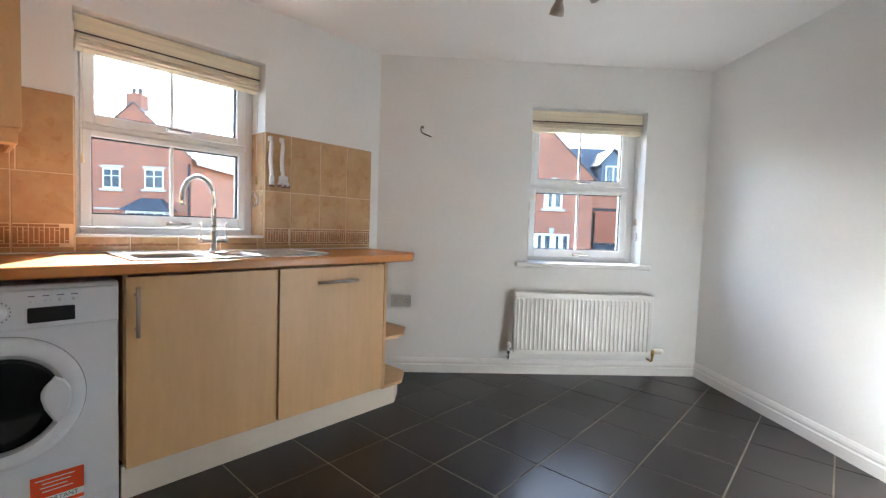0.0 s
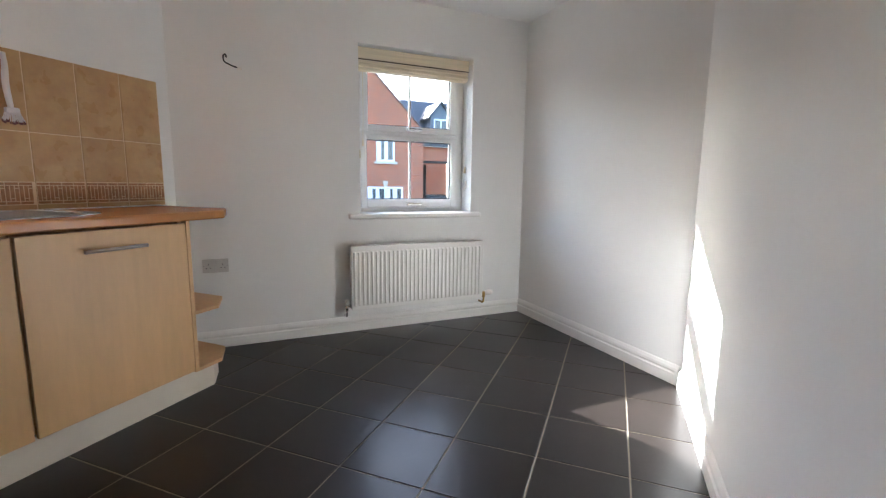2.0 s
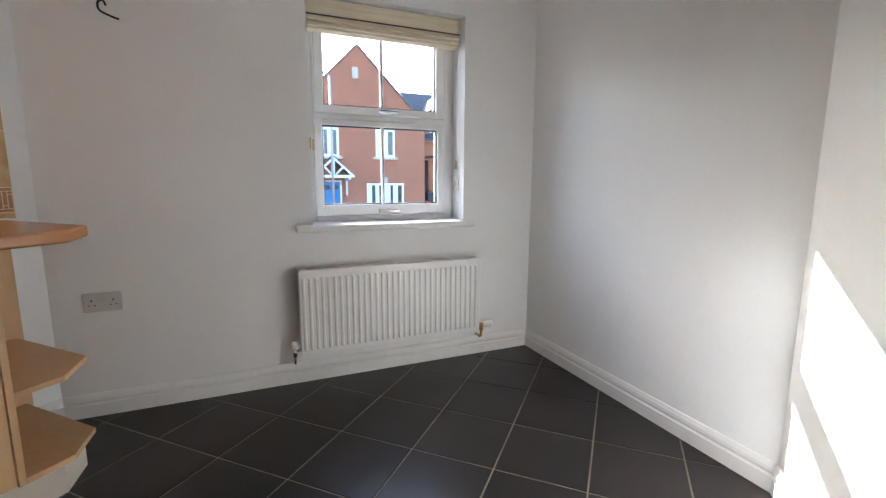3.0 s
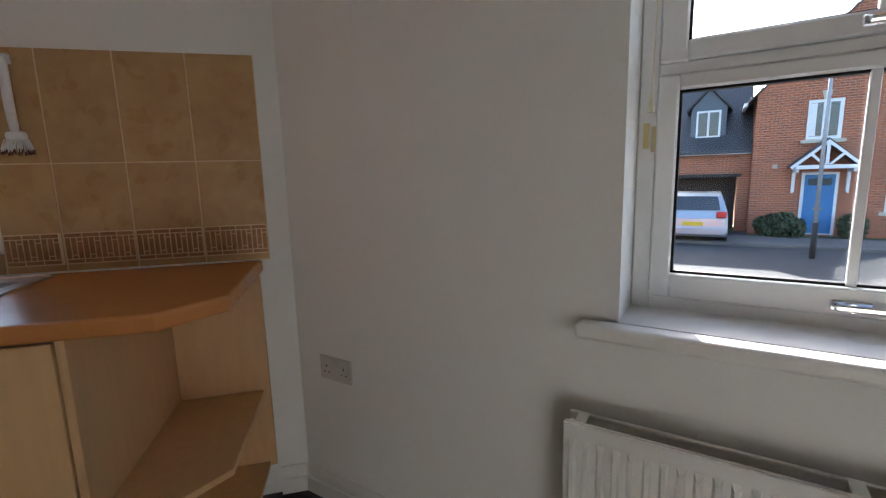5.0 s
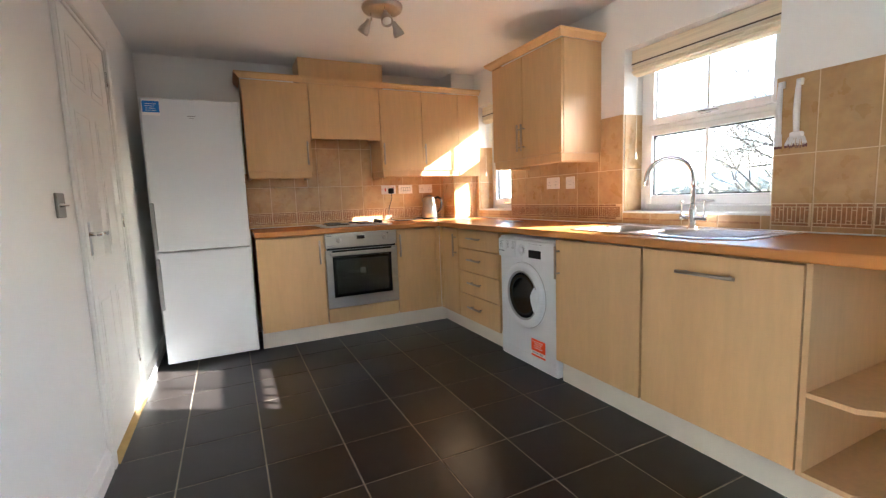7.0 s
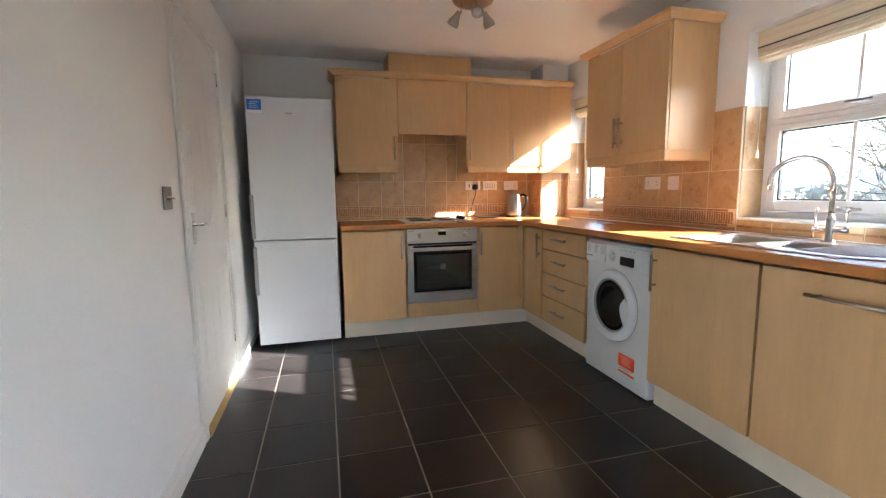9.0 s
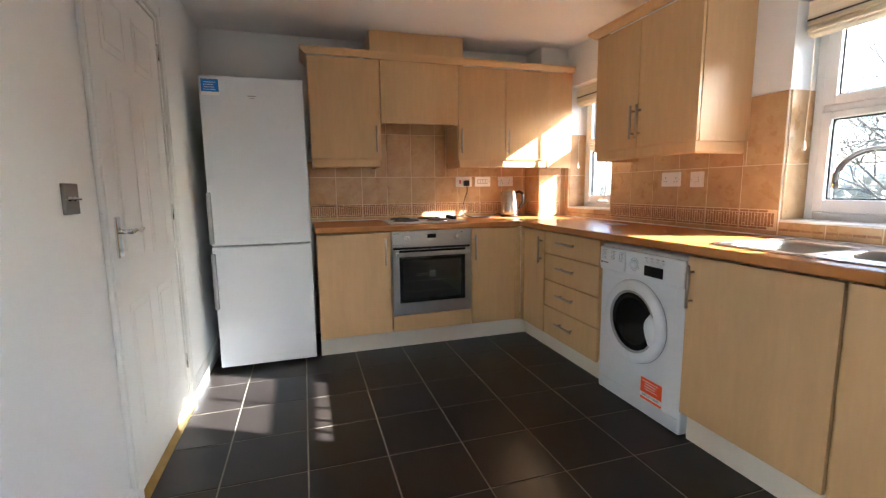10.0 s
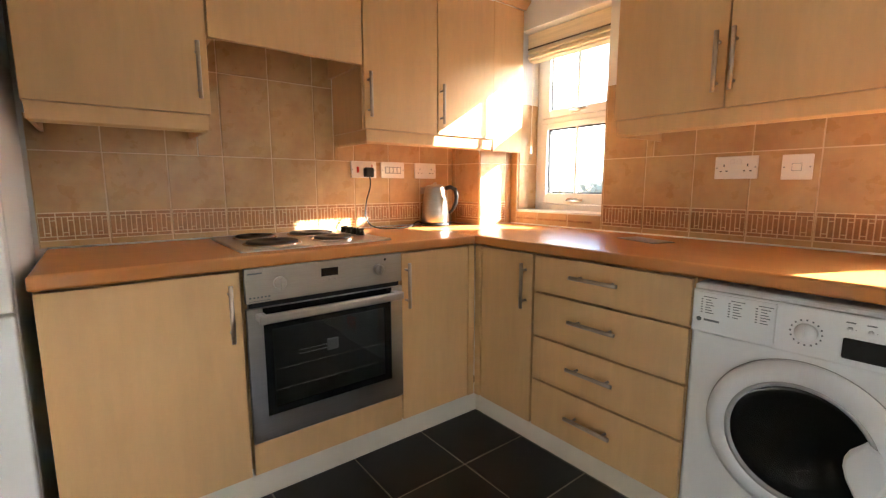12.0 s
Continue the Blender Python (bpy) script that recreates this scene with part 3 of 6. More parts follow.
def cornice(name, path, z0, out_h, label, flip=False):
    """A strip of moulding that slopes out, along a path of (x, y) with the room on its left."""
    bm = bmesh.new()
    pts = [Vector(p) for p in path]
    prof = [(0.0, 0.0), (0.012, 0.0), (0.018, 0.008), (0.040, 0.026), (0.044, 0.042), (0.0, 0.042)]
    if flip:
        prof = [(0.0, -0.058), (0.004, -0.058), (0.012, -0.050), (0.014, 0.0), (-0.006, 0.0), (-0.006, -0.058)]
        prof = [(a - 0.020, b) for a, b in prof]
    rings = []
    for k, p in enumerate(pts):
        dirs = []
        if k > 0:
            dirs.append((p - pts[k - 1]).normalized())
        if k < len(pts) - 1:
            dirs.append((pts[k + 1] - p).normalized())
        ns = [Vector((d.y, -d.x)) for d in dirs]
        n = sum(ns, Vector((0, 0))).normalized()
        n = n / max(0.4, n.dot(ns[0]))
        rings.append([bm.verts.new((p.x + n.x * a, p.y + n.y * a, z0 + b)) for a, b in prof])
    for lo, hi in zip(rings, rings[1:]):
        for j in range(len(prof)):
            i = (j + 1) % len(prof)
            bm.faces.new((lo[j], lo[i], hi[i], hi[j]))
    bm.faces.new(rings[0]), bm.faces.new(rings[-1][::-1])
    at = (pts[0].x, pts[0].y, z0)
    return solo(name, bm, M_MAPLE, label, "cabinet moulding", at=at)


cornice("cornice", [(-2.114, HOB_Y - 0.004), (-2.114, UY - 0.001), (-0.003, UY - 0.001)], u_z1 + 0.001, 1, "pale maple cornice along the wall units over the hob")
cornice("light_pelmet", [(-2.110, HOB_Y - 0.004), (-2.110, UY + 0.002), (-1.616, UY + 0.002), (-1.616, HOB_Y - 0.004)], u_z0 - 0.001, 1, "pale maple light pelmet under the wall unit", True)
cornice("light_pelmet", [(-1.006, HOB_Y - 0.004), (-1.006, UY + 0.002), (-0.234, UY + 0.002)], u_z0 - 0.001, 1, "pale maple light pelmet under the double wall unit", True)
solo("duct_boxing", B(-1.672, -0.956, 3.86, HOB_Y - 0.003, u_z1 + 0.003, CEIL - 0.002, bevel=0.001), M_MAPLE, "pale maple boxing over the hood up to the ceiling", "kitchen cabinet", at=(-1.3, 4.0, u_z1))

# the wall unit between the windows
u = thing("wall_unit", (-0.17, 2.63, u_z0), "pale maple double wall unit between the windows", "kitchen cabinet", WALLU)
UX, ua, ub = -0.338, 2.243, 3.043
U0 = UX + TH + 0.002
panels(u, [("side_panel", U0, -0.002, ua, ua + 0.018, u_z0, u_z1), ("side_panel", U0, -0.002, ub - 0.018, ub, u_z0, u_z1),
           ("bottom_panel", U0, -0.002, ua + 0.018, ub - 0.018, u_z0, u_z0 + 0.018), ("top_panel", U0, -0.002, ua + 0.018, ub - 0.018, u_z1 - 0.018, u_z1)])
for a, b, hy in ((ua, 2.656, 2.633), (2.656, ub, 2.682)):
    d = door_panel(u, UX, UX + TH, a + 0.002, b - 0.002, u_z0 + 0.002, u_z1 - 0.006)
    bar_handle(d, (UX, hy, u_z0 + 0.05), (UX, hy, u_z0 + 0.237), DOOR_OUT_S)
cornice("cornice", [(-0.003, ub + 0.002), (UX - 0.001, ub + 0.002), (UX - 0.001, ua - 0.002), (-0.003, ua - 0.002)], u_z1 + 0.001, 1, "pale maple cornice round the wall unit between the windows")
cornice("light_pelmet", [(-0.003, ub - 0.004), (UX + 0.002, ub - 0.004), (UX + 0.002, ua + 0.004), (-0.003, ua + 0.004)], u_z0 - 0.001, 1, "pale maple light pelmet round the wall unit between the windows", True)

# ---- appliances ----
# washing machine, in a frame of its own: x to its right as one faces it, y back, z up
WM = pose(-0.345, 2.307, 0.0, 0, 0, -90)      # its front looks west
wm = thing("washing_machine", WM, "white front-loading washing machine with an orange sticker under the worktop", "washing machine")
HW, YF, YB = 0.2955, -0.235, 0.315
bm = B(-HW, HW, YF, YB, 0.008, 0.85, bevel=0.012, seg=3)
part("body", bm, M_WHITE, wm)
for x in (-0.25, 0.25):
    for y in (-0.17, 0.26):
        part("foot", cyl(bmesh.new(), (x, y, 0), (x, y, 0.018), 0.02, seg=12), M_BLACK, wm)
panel = part("control_panel", B(-HW + 0.004, HW - 0.004, YF - 0.014, YF + 0.002, 0.706, 0.834, bevel=0.005, seg=2), M_WHITE, wm)
drw = part("detergent_drawer", prism(bmesh.new(), [(-HW + 0.012, 0), (-HW + 0.012, -0.006), (-0.085, -0.006), (-0.085, 0)], 0, 0.105), M_WHITE, wm)
drw.data.transform(Matrix.Translation((0, YF - 0.0145, 0.722)))
bm = bmesh.new()
for c, x0 in enumerate((-0.265, -0.195, -0.13)):
    box(bm, x0 + 0.006, x0 + 0.04, YF - 0.0212, YF - 0.0206, 0.8145, 0.8165)
    for k in range(6):
        z = 0.806 - k * 0.0075
        box(bm, x0, x0 + 0.005, YF - 0.0212, YF - 0.0206, z, z + 0.003)
        box(bm, x0 + 0.012, x0 + 0.026 + 0.004 * ((k * 7 + c) % 3), YF - 0.0212, YF - 0.0206, z, z + 0.0022)
part("printed_text", bm, M_PRINT, panel, "small grey printed programme list")["kind"] = "stuff"
bm = bmesh.new()
lathe(bm, [(0.0, 0.0), (0.0065, 0.0), (0.0065, 0.0008), (0.0, 0.0008)], (-0.268, YF - 0.0206, 0.748), (0, -1, 0), 20)
box(bm, -0.255, -0.215, YF - 0.0212, YF - 0.0206, 0.745, 0.751)
part("maker_mark", bm, M_PRINT, panel, "grey round mark and bar")
bm = lathe(bmesh.new(), [(0.0, 0.0), (0.024, 0.0), (0.022, 0.010), (0.019, 0.018), (0.0, 0.021)], (-0.022, YF - 0.014, 0.768), (0, -1, 0), 36)
box(bm, -0.024, -0.020, YF - 0.0365, YF - 0.030, 0.762, 0.788, 0.001)
part("programme_dial", bm, M_WHITE, panel, "round white programme dial")
bm = bmesh.new()
for k in range(16):
    a = 2 * math.pi * k / 16
    x, z = -0.022 + 0.032 * math.cos(a), 0.768 + 0.032 * math.sin(a)
    box(bm, x - 0.0018, x + 0.0018, YF - 0.0148, YF - 0.0140, z - 0.0022, z + 0.0022)
part("dial_marks", bm, M_PRINT, panel, "ring of small grey dial marks")
part("display", B(0.048, 0.168, YF - 0.017, YF - 0.012, 0.726, 0.776, bevel=0.004, seg=2), M_BLACK, panel, "black display window")
for k in range(4):
    x = 0.058 + k * 0.036
    part("button", lathe(bmesh.new(), [(0, 0), (0.0052, 0), (0.0046, 0.003), (0, 0.0035)], (x, YF - 0.014, 0.798), (0, -1, 0), 16), M_WHITE, panel)
bm = bmesh.new()
for k in range(4):
    box(bm, 0.050 + k * 0.036, 0.067 + k * 0.036, YF - 0.0148, YF - 0.0140, 0.812, 0.815)
    box(bm, 0.068 + k * 0.036, 0.0695 + k * 0.036, YF - 0.0148, YF - 0.0140, 0.797, 0.7985)
part("button_labels", bm, M_PRINT, panel, "tiny grey labels over the buttons")["kind"] = "stuff"
DC = (-0.017, YF, 0.472)
door = part("door", lathe(bmesh.new(), [(0.213, 0.0), (0.213, 0.012), (0.208, 0.022), (0.192, 0.029), (0.172, 0.029), (0.158, 0.022), (0.150, 0.008), (0.150, 0.002)], DC, (0, -1, 0), 64), M_WHITE, wm, "round white porthole door")
part("door_seam", lathe(bmesh.new(), [(0.2145, 0.0006), (0.217, 0.0006), (0.217, 0.003), (0.2145, 0.003), (0.2145, 0.0006)], DC, (0, -1, 0), 64), M_GREY, door)
part("door_glass", lathe(bmesh.new(), [(0.150, 0.018), (0.136, 0.020), (0.11, 0.015), (0.06, 0.009), (0.0, 0.007)], DC, (0, -1, 0), 48), M_DGLASS, door, "dark domed door glass")
part("glass_ring", lathe(bmesh.new(), [(0.162, 0.0245), (0.159, 0.028), (0.152, 0.026), (0.148, 0.015)], DC, (0, -1, 0), 64), M_GREY, door, "grey ring round the glass")
bm = bmesh.new()   # the handle: a white wedge that cuts into the glass from the right
pts = [(0.112, 0.040), (0.142, 0.078), (0.168, 0.062), (0.186, 0.03), (0.188, -0.02), (0.176, -0.062), (0.150, -0.098), (0.137, -0.090), (0.112, -0.040), (0.103, -0.005), (0.104, 0.02)]
prism(bm, [(x * 0.92, z * 0.90) for x, z in pts][::-1], 0.0, 0.034, 0.006)
bm.transform(Matrix.Translation(DC) @ pose(0, 0, 0, 90, 0, 0))
part("door_handle", bm, M_WHITE, door, "white moulded grip set into the glass edge")
part("kick_panel", B(-HW + 0.01, HW - 0.01, YF - 0.0025, YF, 0.03, 0.085, bevel=0.001), M_WHITE, wm)
st = part("sticker", B(0.050, 0.190, YF - 0.0032, YF - 0.0026, 0.090, 0.203), M_ORANGE, wm, "orange paper sticker with white lettering")
st.data.transform(Matrix.Translation((0, 0, 0)))
bm = bmesh.new()
for k, (a, b) in enumerate(((0.062, 0.165), (0.080, 0.155), (0.075, 0.145), (0.080, 0.160))):
    z = 0.186 - k * 0.0135
    box(bm, a, b, YF - 0.0038, YF - 0.0033, z, z + 0.0032)
part("sticker_lines", bm, M_LABEL, st, "white printed lines")
part("sticker_strip", B(0.050, 0.190, YF - 0.0038, YF - 0.0033, 0.103, 0.126), M_LABEL, st, "white strip across the sticker")


def text_part(name, words, size, M, material, parent, label=""):
    """Flat lettering, as a mesh under a thing."""
    cu = bpy.data.curves.new(name, "FONT")
    cu.body, cu.size, cu.extrude, cu.align_x, cu.align_y = words, size, 0.0002, "CENTER", "CENTER"
    tmp = bpy.data.objects.new(name, cu)
    scene.collection.objects.link(tmp)
    bpy.context.view_layer.update()
    me = bpy.data.meshes.new_from_object(tmp.evaluated_get(bpy.context.evaluated_depsgraph_get()))
    bpy.data.objects.remove(tmp, do_unlink=True)
    me.transform(M)
    me.materials.clear()
    me.materials.append(material)
    ob = new(name, me)
    ob.parent = parent
    PLACE[ob.name] = PLACE[parent.name].copy()
    return tagged(ob, label)


text_part("sticker_word", "IMPORTANT", 0.020, pose(0.118, YF - 0.0041, 0.1145, 90, 0, 0), M_PRINT, st, "grey capital lettering")

# fridge freezer
ff = thing("fridge_freezer", (-2.445, 3.85, 0), "tall white fridge freezer with a blue sticker beside the cabinets", "fridge")
FX0, FX1, FY0, FZ = -2.742, -2.147, 3.54, 1.848
part("body", B(FX0, FX1, FY0 + 0.062, 4.135, 0.03, FZ - 0.003, bevel=0.006, seg=2), M_WHITE, ff, F=I4)
for x in (FX0 + 0.05, FX1 - 0.05):
    for y in (FY0 + 0.1, 4.08):
        part("foot", cyl(bmesh.new(), (x, y, 0), (x, y, 0.035), 0.018, seg=12), M_BLACK, ff, F=I4)
part("door_seal", B(FX0 + 0.012, FX1 - 0.012, FY0 + 0.048, FY0 + 0.0615, 0.06, FZ - 0.02), M_GREY, ff, F=I4)
d1 = part("fridge_door", B(FX0, FX1, FY0, FY0 + 0.048, 0.822, FZ, bevel=0.007, seg=3), M_WHITE, ff, F=I4)
d2 = part("freezer_door", B(FX0, FX1, FY0, FY0 + 0.048, 0.028, 0.814, bevel=0.007, seg=3), M_WHITE, ff, F=I4)
for d, z0, z1 in ((d1, 0.835, 1.155), (d2, 0.42, 0.775)):
    bm = B(FX0 - 0.004, FX0 + 0.020, FY0 - 0.030, FY0 - 0.001, z0, z1, bevel=0.006, seg=2)
    part("handle", bm, M_GREY, d, "grey moulded grip handle", F=I4)
st = part("sticker", B(FX0 + 0.012, FX0 + 0.112, FY0 - 0.0012, FY0 - 0.0002, 1.733, 1.84), M_LABEL, d1, "white and blue paper sticker", F=I4)
part("sticker", B(FX0 + 0.014, FX0 + 0.110, FY0 - 0.0018, FY0 - 0.0013, 1.753, 1.826), M_BLUE, d1, "blue field of the sticker", F=I4)
bm = bmesh.new()
for k in range(4):
    box(bm, FX0 + 0.028 + 0.004 * (k % 2), FX0 + 0.092 - 0.005 * (k % 3), FY0 - 0.0024, FY0 - 0.0019, 1.764 + k * 0.014, 1.7665 + k * 0.014)
part("sticker_lines", bm, M_LABEL, d1, F=I4)
part("maker_mark", B(-2.475, -2.425, FY0 - 0.0015, FY0 - 0.0002, 1.733, 1.739), M_GREY, d1, "small grey bar mark", F=I4)
part("maker_mark", B(-2.465, -2.435, FY0 - 0.0015, FY0 - 0.0002, 1.721, 1.724), M_GREY, d1, "small grey bar mark", F=I4)

# oven
ov = thing("oven", (-1.312, 3.8, 0.28), "stainless steel built-in electric oven with a glass door", "oven")
OX0, OX1, OY = -1.609, -1.014, 3.535
part("body", B(OX0 + 0.025, OX1 - 0.025, OY + 0.022, OY + 0.52, 0.285, 0.862), M_GREY, ov, F=I4)
fa = part("control_panel", B(OX0, OX1, OY, OY + 0.02, 0.752, 0.868, bevel=0.003, seg=2), M_STEEL, ov, F=I4)
for x in (-1.500, -1.122):
    bm = lathe(bmesh.new(), [(0.0, 0.0), (0.021, 0.0), (0.020, 0.016), (0.017, 0.019), (0.0, 0.019)], (x, OY, 0.812), (0, -1, 0), 28)
    box(bm, x - 0.004, x + 0.004, OY - 0.028, OY - 0.018, 0.793, 0.831, 0.0015)
    part("knob", bm, M_STEEL, fa, "round steel control knob", F=I4)
part("clock_display", B(-1.352, -1.288, OY - 0.0015, OY + 0.001, 0.813, 0.842), M_DGLASS, fa, "small black clock display", F=I4)
for k in range(3):
    part("button", lathe(bmesh.new(), [(0, 0), (0.006, 0), (0.005, 0.003), (0, 0.003)], (-1.342 + k * 0.022, OY, 0.800), (0, -1, 0), 12), M_STEEL, fa, F=I4)
part("indicator", lathe(bmesh.new(), [(0, 0), (0.005, 0), (0.004, 0.002), (0, 0.002)], (-1.09, OY, 0.848), (0, -1, 0), 12), M_BLACK, fa, F=I4)
bm = bmesh.new()
for k in range(6):
    box(bm, -1.598 + k * 0.012, -1.592 + k * 0.012, OY - 0.0008, OY - 0.0002, 0.768, 0.773)
box(bm, -1.6, -1.53, OY - 0.0008, OY - 0.0002, 0.758, 0.7595)
box(bm, -1.6, -1.555, OY - 0.0008, OY - 0.0002, 0.848, 0.853)
part("printed_marks", bm, M_PRINT, fa, F=I4)["kind"] = "stuff"
part("vent_gap", B(OX0 + 0.012, OX1 - 0.012, OY + 0.006, OY + 0.021, 0.735, 0.7515), M_BLACK, ov, "black vent slot over the door", F=I4)
DZ0, DZ1 = 0.264, 0.733
gx0, gx1, gz0, gz1 = OX0 + 0.050, OX1 - 0.052, 0.350, 0.675


def ring_frame(x0, x1, z0, z1, a0, a1, c0, c1, y0, y1):
    """A flat frame: an outer rectangle with an inner one cut out."""
    bm = bmesh.new()
    out = [(x0, z0), (x1, z0), (x1, z1), (x0, z1)]
    inn = [(a0, c0), (a1, c0), (a1, c1), (a0, c1)]
    v = [[bm.verts.new((x, y, z)) for x, z in q] for q in (out, inn) for y in (y0, y1)]
    for k in range(4):
        j = (k + 1) % 4
        for p, q in ((v[0], v[2]), (v[2], v[3]), (v[3], v[1]), (v[1], v[0])):
            bm.faces.new((p[k], p[j], q[j], q[k]))
    return bm


bm = ring_frame(OX0, OX1, DZ0, DZ1, gx0, gx1, gz0, gz1, OY, OY + 0.02)
od = part("door", bm, M_STEEL, ov, "stainless steel oven door frame", F=I4)
part("door_top_glass", B(OX0 + 0.05, OX1 - 0.05, OY - 0.002, OY - 0.0003, 0.676, 0.732), M_DGLASS, od, "black glass strip under the handle", F=I4)
bm = ring_frame(gx0, gx1, gz0, gz1, gx0 + 0.028, gx1 - 0.028, gz0 + 0.025, gz1 - 0.02, OY + 0.002, OY + 0.008)
part("glass_border", bm, M_DGLASS, od, "black border of the oven glass", F=I4)
og = part("door_glass", B(gx0 + 0.027, gx1 - 0.027, OY + 0.004, OY + 0.007, gz0 + 0.024, gz1 - 0.019), glass_mat("oven_pane", (0.80, 0.80, 0.78)), od, "tinted oven window", F=I4)
bm = B(OX0 + 0.025, OX1 - 0.025, OY - 0.058, OY - 0.040, 0.692, 0.722, bevel=0.005, seg=2)
for x in (OX0 + 0.04, OX1 - 0.04):
    box(bm, x - 0.014, x + 0.014, OY - 0.045, OY + 0.001, 0.696, 0.718, 0.002)
part("handle", bm, M_STEEL, od, "square steel bar handle", F=I4)
# the cavity behind the glass, with its racks and element
M_CAV = mat("oven_enamel", (0.035, 0.04, 0.04), 0.35, vary=0.2, vscale=6)
part("cavity", B(OX0 + 0.06, OX1 - 0.06, OY + 0.018, OY + 0.0215, 0.33, 0.72), M_CAV, ov, "dark enamelled oven cavity", F=I4)
for z in (0.430, 0.505):
    bm = bmesh.new()
    tube(bm, [(gx0 + 0.03, OY + 0.013, z), (gx1 - 0.03, OY + 0.013, z)], 0.0016, 6)
    for k in range(11):
        x = gx0 + 0.05 + k * 0.037
        cyl(bm, (x, OY + 0.013, z), (x, OY + 0.013, z + 0.006), 0.002, seg=6)
    part("rack", bm, M_CHROME, ov, "chrome wire oven rack", F=I4)
bm = B(-1.335, -1.29, OY + 0.010, OY + 0.016, 0.53, 0.575, bevel=0.003)
for z in (0.542, 0.556):
    tube(bm, [(-1.44, OY + 0.013, z), (-1.335, OY + 0.013, z)], 0.0015, 6)
part("lamp", bm, M_GREY, ov, "small square oven lamp cover", F=I4)

# hob
hb = thing("hob", (-1.31, 3.86, WZ1), "stainless steel electric hob with four iron hotplates on the worktop", "hob")
HX0, HX1, HY0, HY1 = -1.598, -1.020, 3.60, 4.09
bm = bmesh.new()
prism(bm, [(HX0, HY0), (HX1, HY0), (HX1, HY1), (HX0, HY1)], WZ1 + 0.0005, WZ1 + 0.009, 0.004)
part("tray", bm, M_STEEL, hb, F=I4)
for x, y, r in ((-1.455, 3.735, 0.092), (-1.455, 3.965, 0.074), (-1.215, 3.735, 0.074), (-1.215, 3.965, 0.092)):
    ring = lathe(bmesh.new(), [(r + 0.012, 0.0), (r + 0.010, 0.004), (r + 0.002, 0.006), (r, 0.004)], (x, y, WZ1 + 0.009), seg=40)
    hp = part("hotplate", lathe(bmesh.new(), [(r, 0.0), (r, 0.010), (r - 0.005, 0.0125), (r * 0.35, 0.0125), (r * 0.3, 0.0095), (0, 0.0095)], (x, y, WZ1 + 0.009), seg=40), M_DARKSTEEL, hb, "black cast-iron hotplate", F=I4)
    part("trim_ring", ring, M_CHROME, hp, F=I4)
for k in range(4):
    y = 3.79 + k * 0.052
    bm = lathe(bmesh.new(), [(0.019, 0.0), (0.018, 0.014), (0.016, 0.022), (0.0, 0.023)], (-1.062, y, WZ1 + 0.0092), seg=20)
    box(bm, -1.080, -1.044, y - 0.004, y + 0.004, WZ1 + 0.028, WZ1 + 0.037, 0.0015)
    part("knob", bm, M_BLACK, hb, "black plastic hob knob", F=I4)

# sink
sk = thing("sink", (-0.29, 1.53, WZ1), "stainless steel sink with one and a half bowls and a drainer", "sink")
X0, X1, Y0, Y1 = -0.548, -0.050, 1.02, 1.965
ZT = WZ1 + 0.0035


def bowl(bm, x0, x1, y0, y1, depth, r=0.05, n=5, top=0.0):
    """The inside of a bowl: rounded rectangles that step down and in."""
    def ring(shrink, z, rr):
        out = []
        for cx, cy, a0 in ((x1 - shrink - rr, y1 - shrink - rr, 0), (x0 + shrink + rr, y1 - shrink - rr, 90), (x0 + shrink + rr, y0 + shrink + rr, 180), (x1 - shrink - rr, y0 + shrink + rr, 270)):
            for k in range(n + 1):
                a = radians(a0 + 90 * k / n)
                out.append(bm.verts.new((cx + rr * math.cos(a), cy + rr * math.sin(a), z)))
        return out
    rings = [ring(-0.006, ZT + top, r), ring(0.0, ZT - 0.004, r), ring(0.006, ZT - 0.02, r), ring(0.014, ZT - depth + 0.03, r), ring(0.035, ZT - depth, r * 0.8)]
    for a, b in zip(rings, rings[1:]):
        for k in range(len(a)):
            j = (k + 1) % len(a)
            bm.faces.new((a[k], a[j], b[j], b[k])).smooth = True
    bm.faces.new(rings[-1])
    return bm


bowls = [(-0.485, -0.150, 1.62, 1.915, 0.155), (-0.435, -0.190, 1.400, 1.585, 0.10)]
# the deck: flat strips round the two bowls, and a ribbed drainer that slopes
bm = bmesh.new()
b0, b1 = bowls
box(bm, X0 + 0.01, X1 - 0.01, b0[3] + 0.004, Y1 - 0.01, WZ1 + 0.001, ZT)
box(bm, X0 + 0.01, b0[0] - 0.004, b0[2] - 0.004, b0[3] + 0.004, WZ1 + 0.001, ZT)
box(bm, b0[1] + 0.004, X1 - 0.01, b0[2] - 0.004, b0[3] + 0.004, WZ1 + 0.001, ZT)
box(bm, X0 + 0.01, X1 - 0.01, b1[3] + 0.004, b0[2] - 0.004, WZ1 + 0.001, ZT)
box(bm, X0 + 0.01, b1[0] - 0.004, b1[2] - 0.004, b1[3] + 0.004, WZ1 + 0.001, ZT)
box(bm, b1[1] + 0.004, X1 - 0.01, b1[2] - 0.004, b1[3] + 0.004, WZ1 + 0.001, ZT)
prism(bm, [(X0 + 0.01, b1[2] - 0.004), (X0 + 0.01, Y0 + 0.16), (X0 + 0.09, Y0 + 0.03), (X0 + 0.14, Y0 + 0.01), (X1 - 0.01, Y0 + 0.01), (X1 - 0.01, b1[2] - 0.004)], WZ1 + 0.001, ZT - 0.001)
part("deck", bm, M_STEEL, sk, F=I4)
bm = bmesh.new()
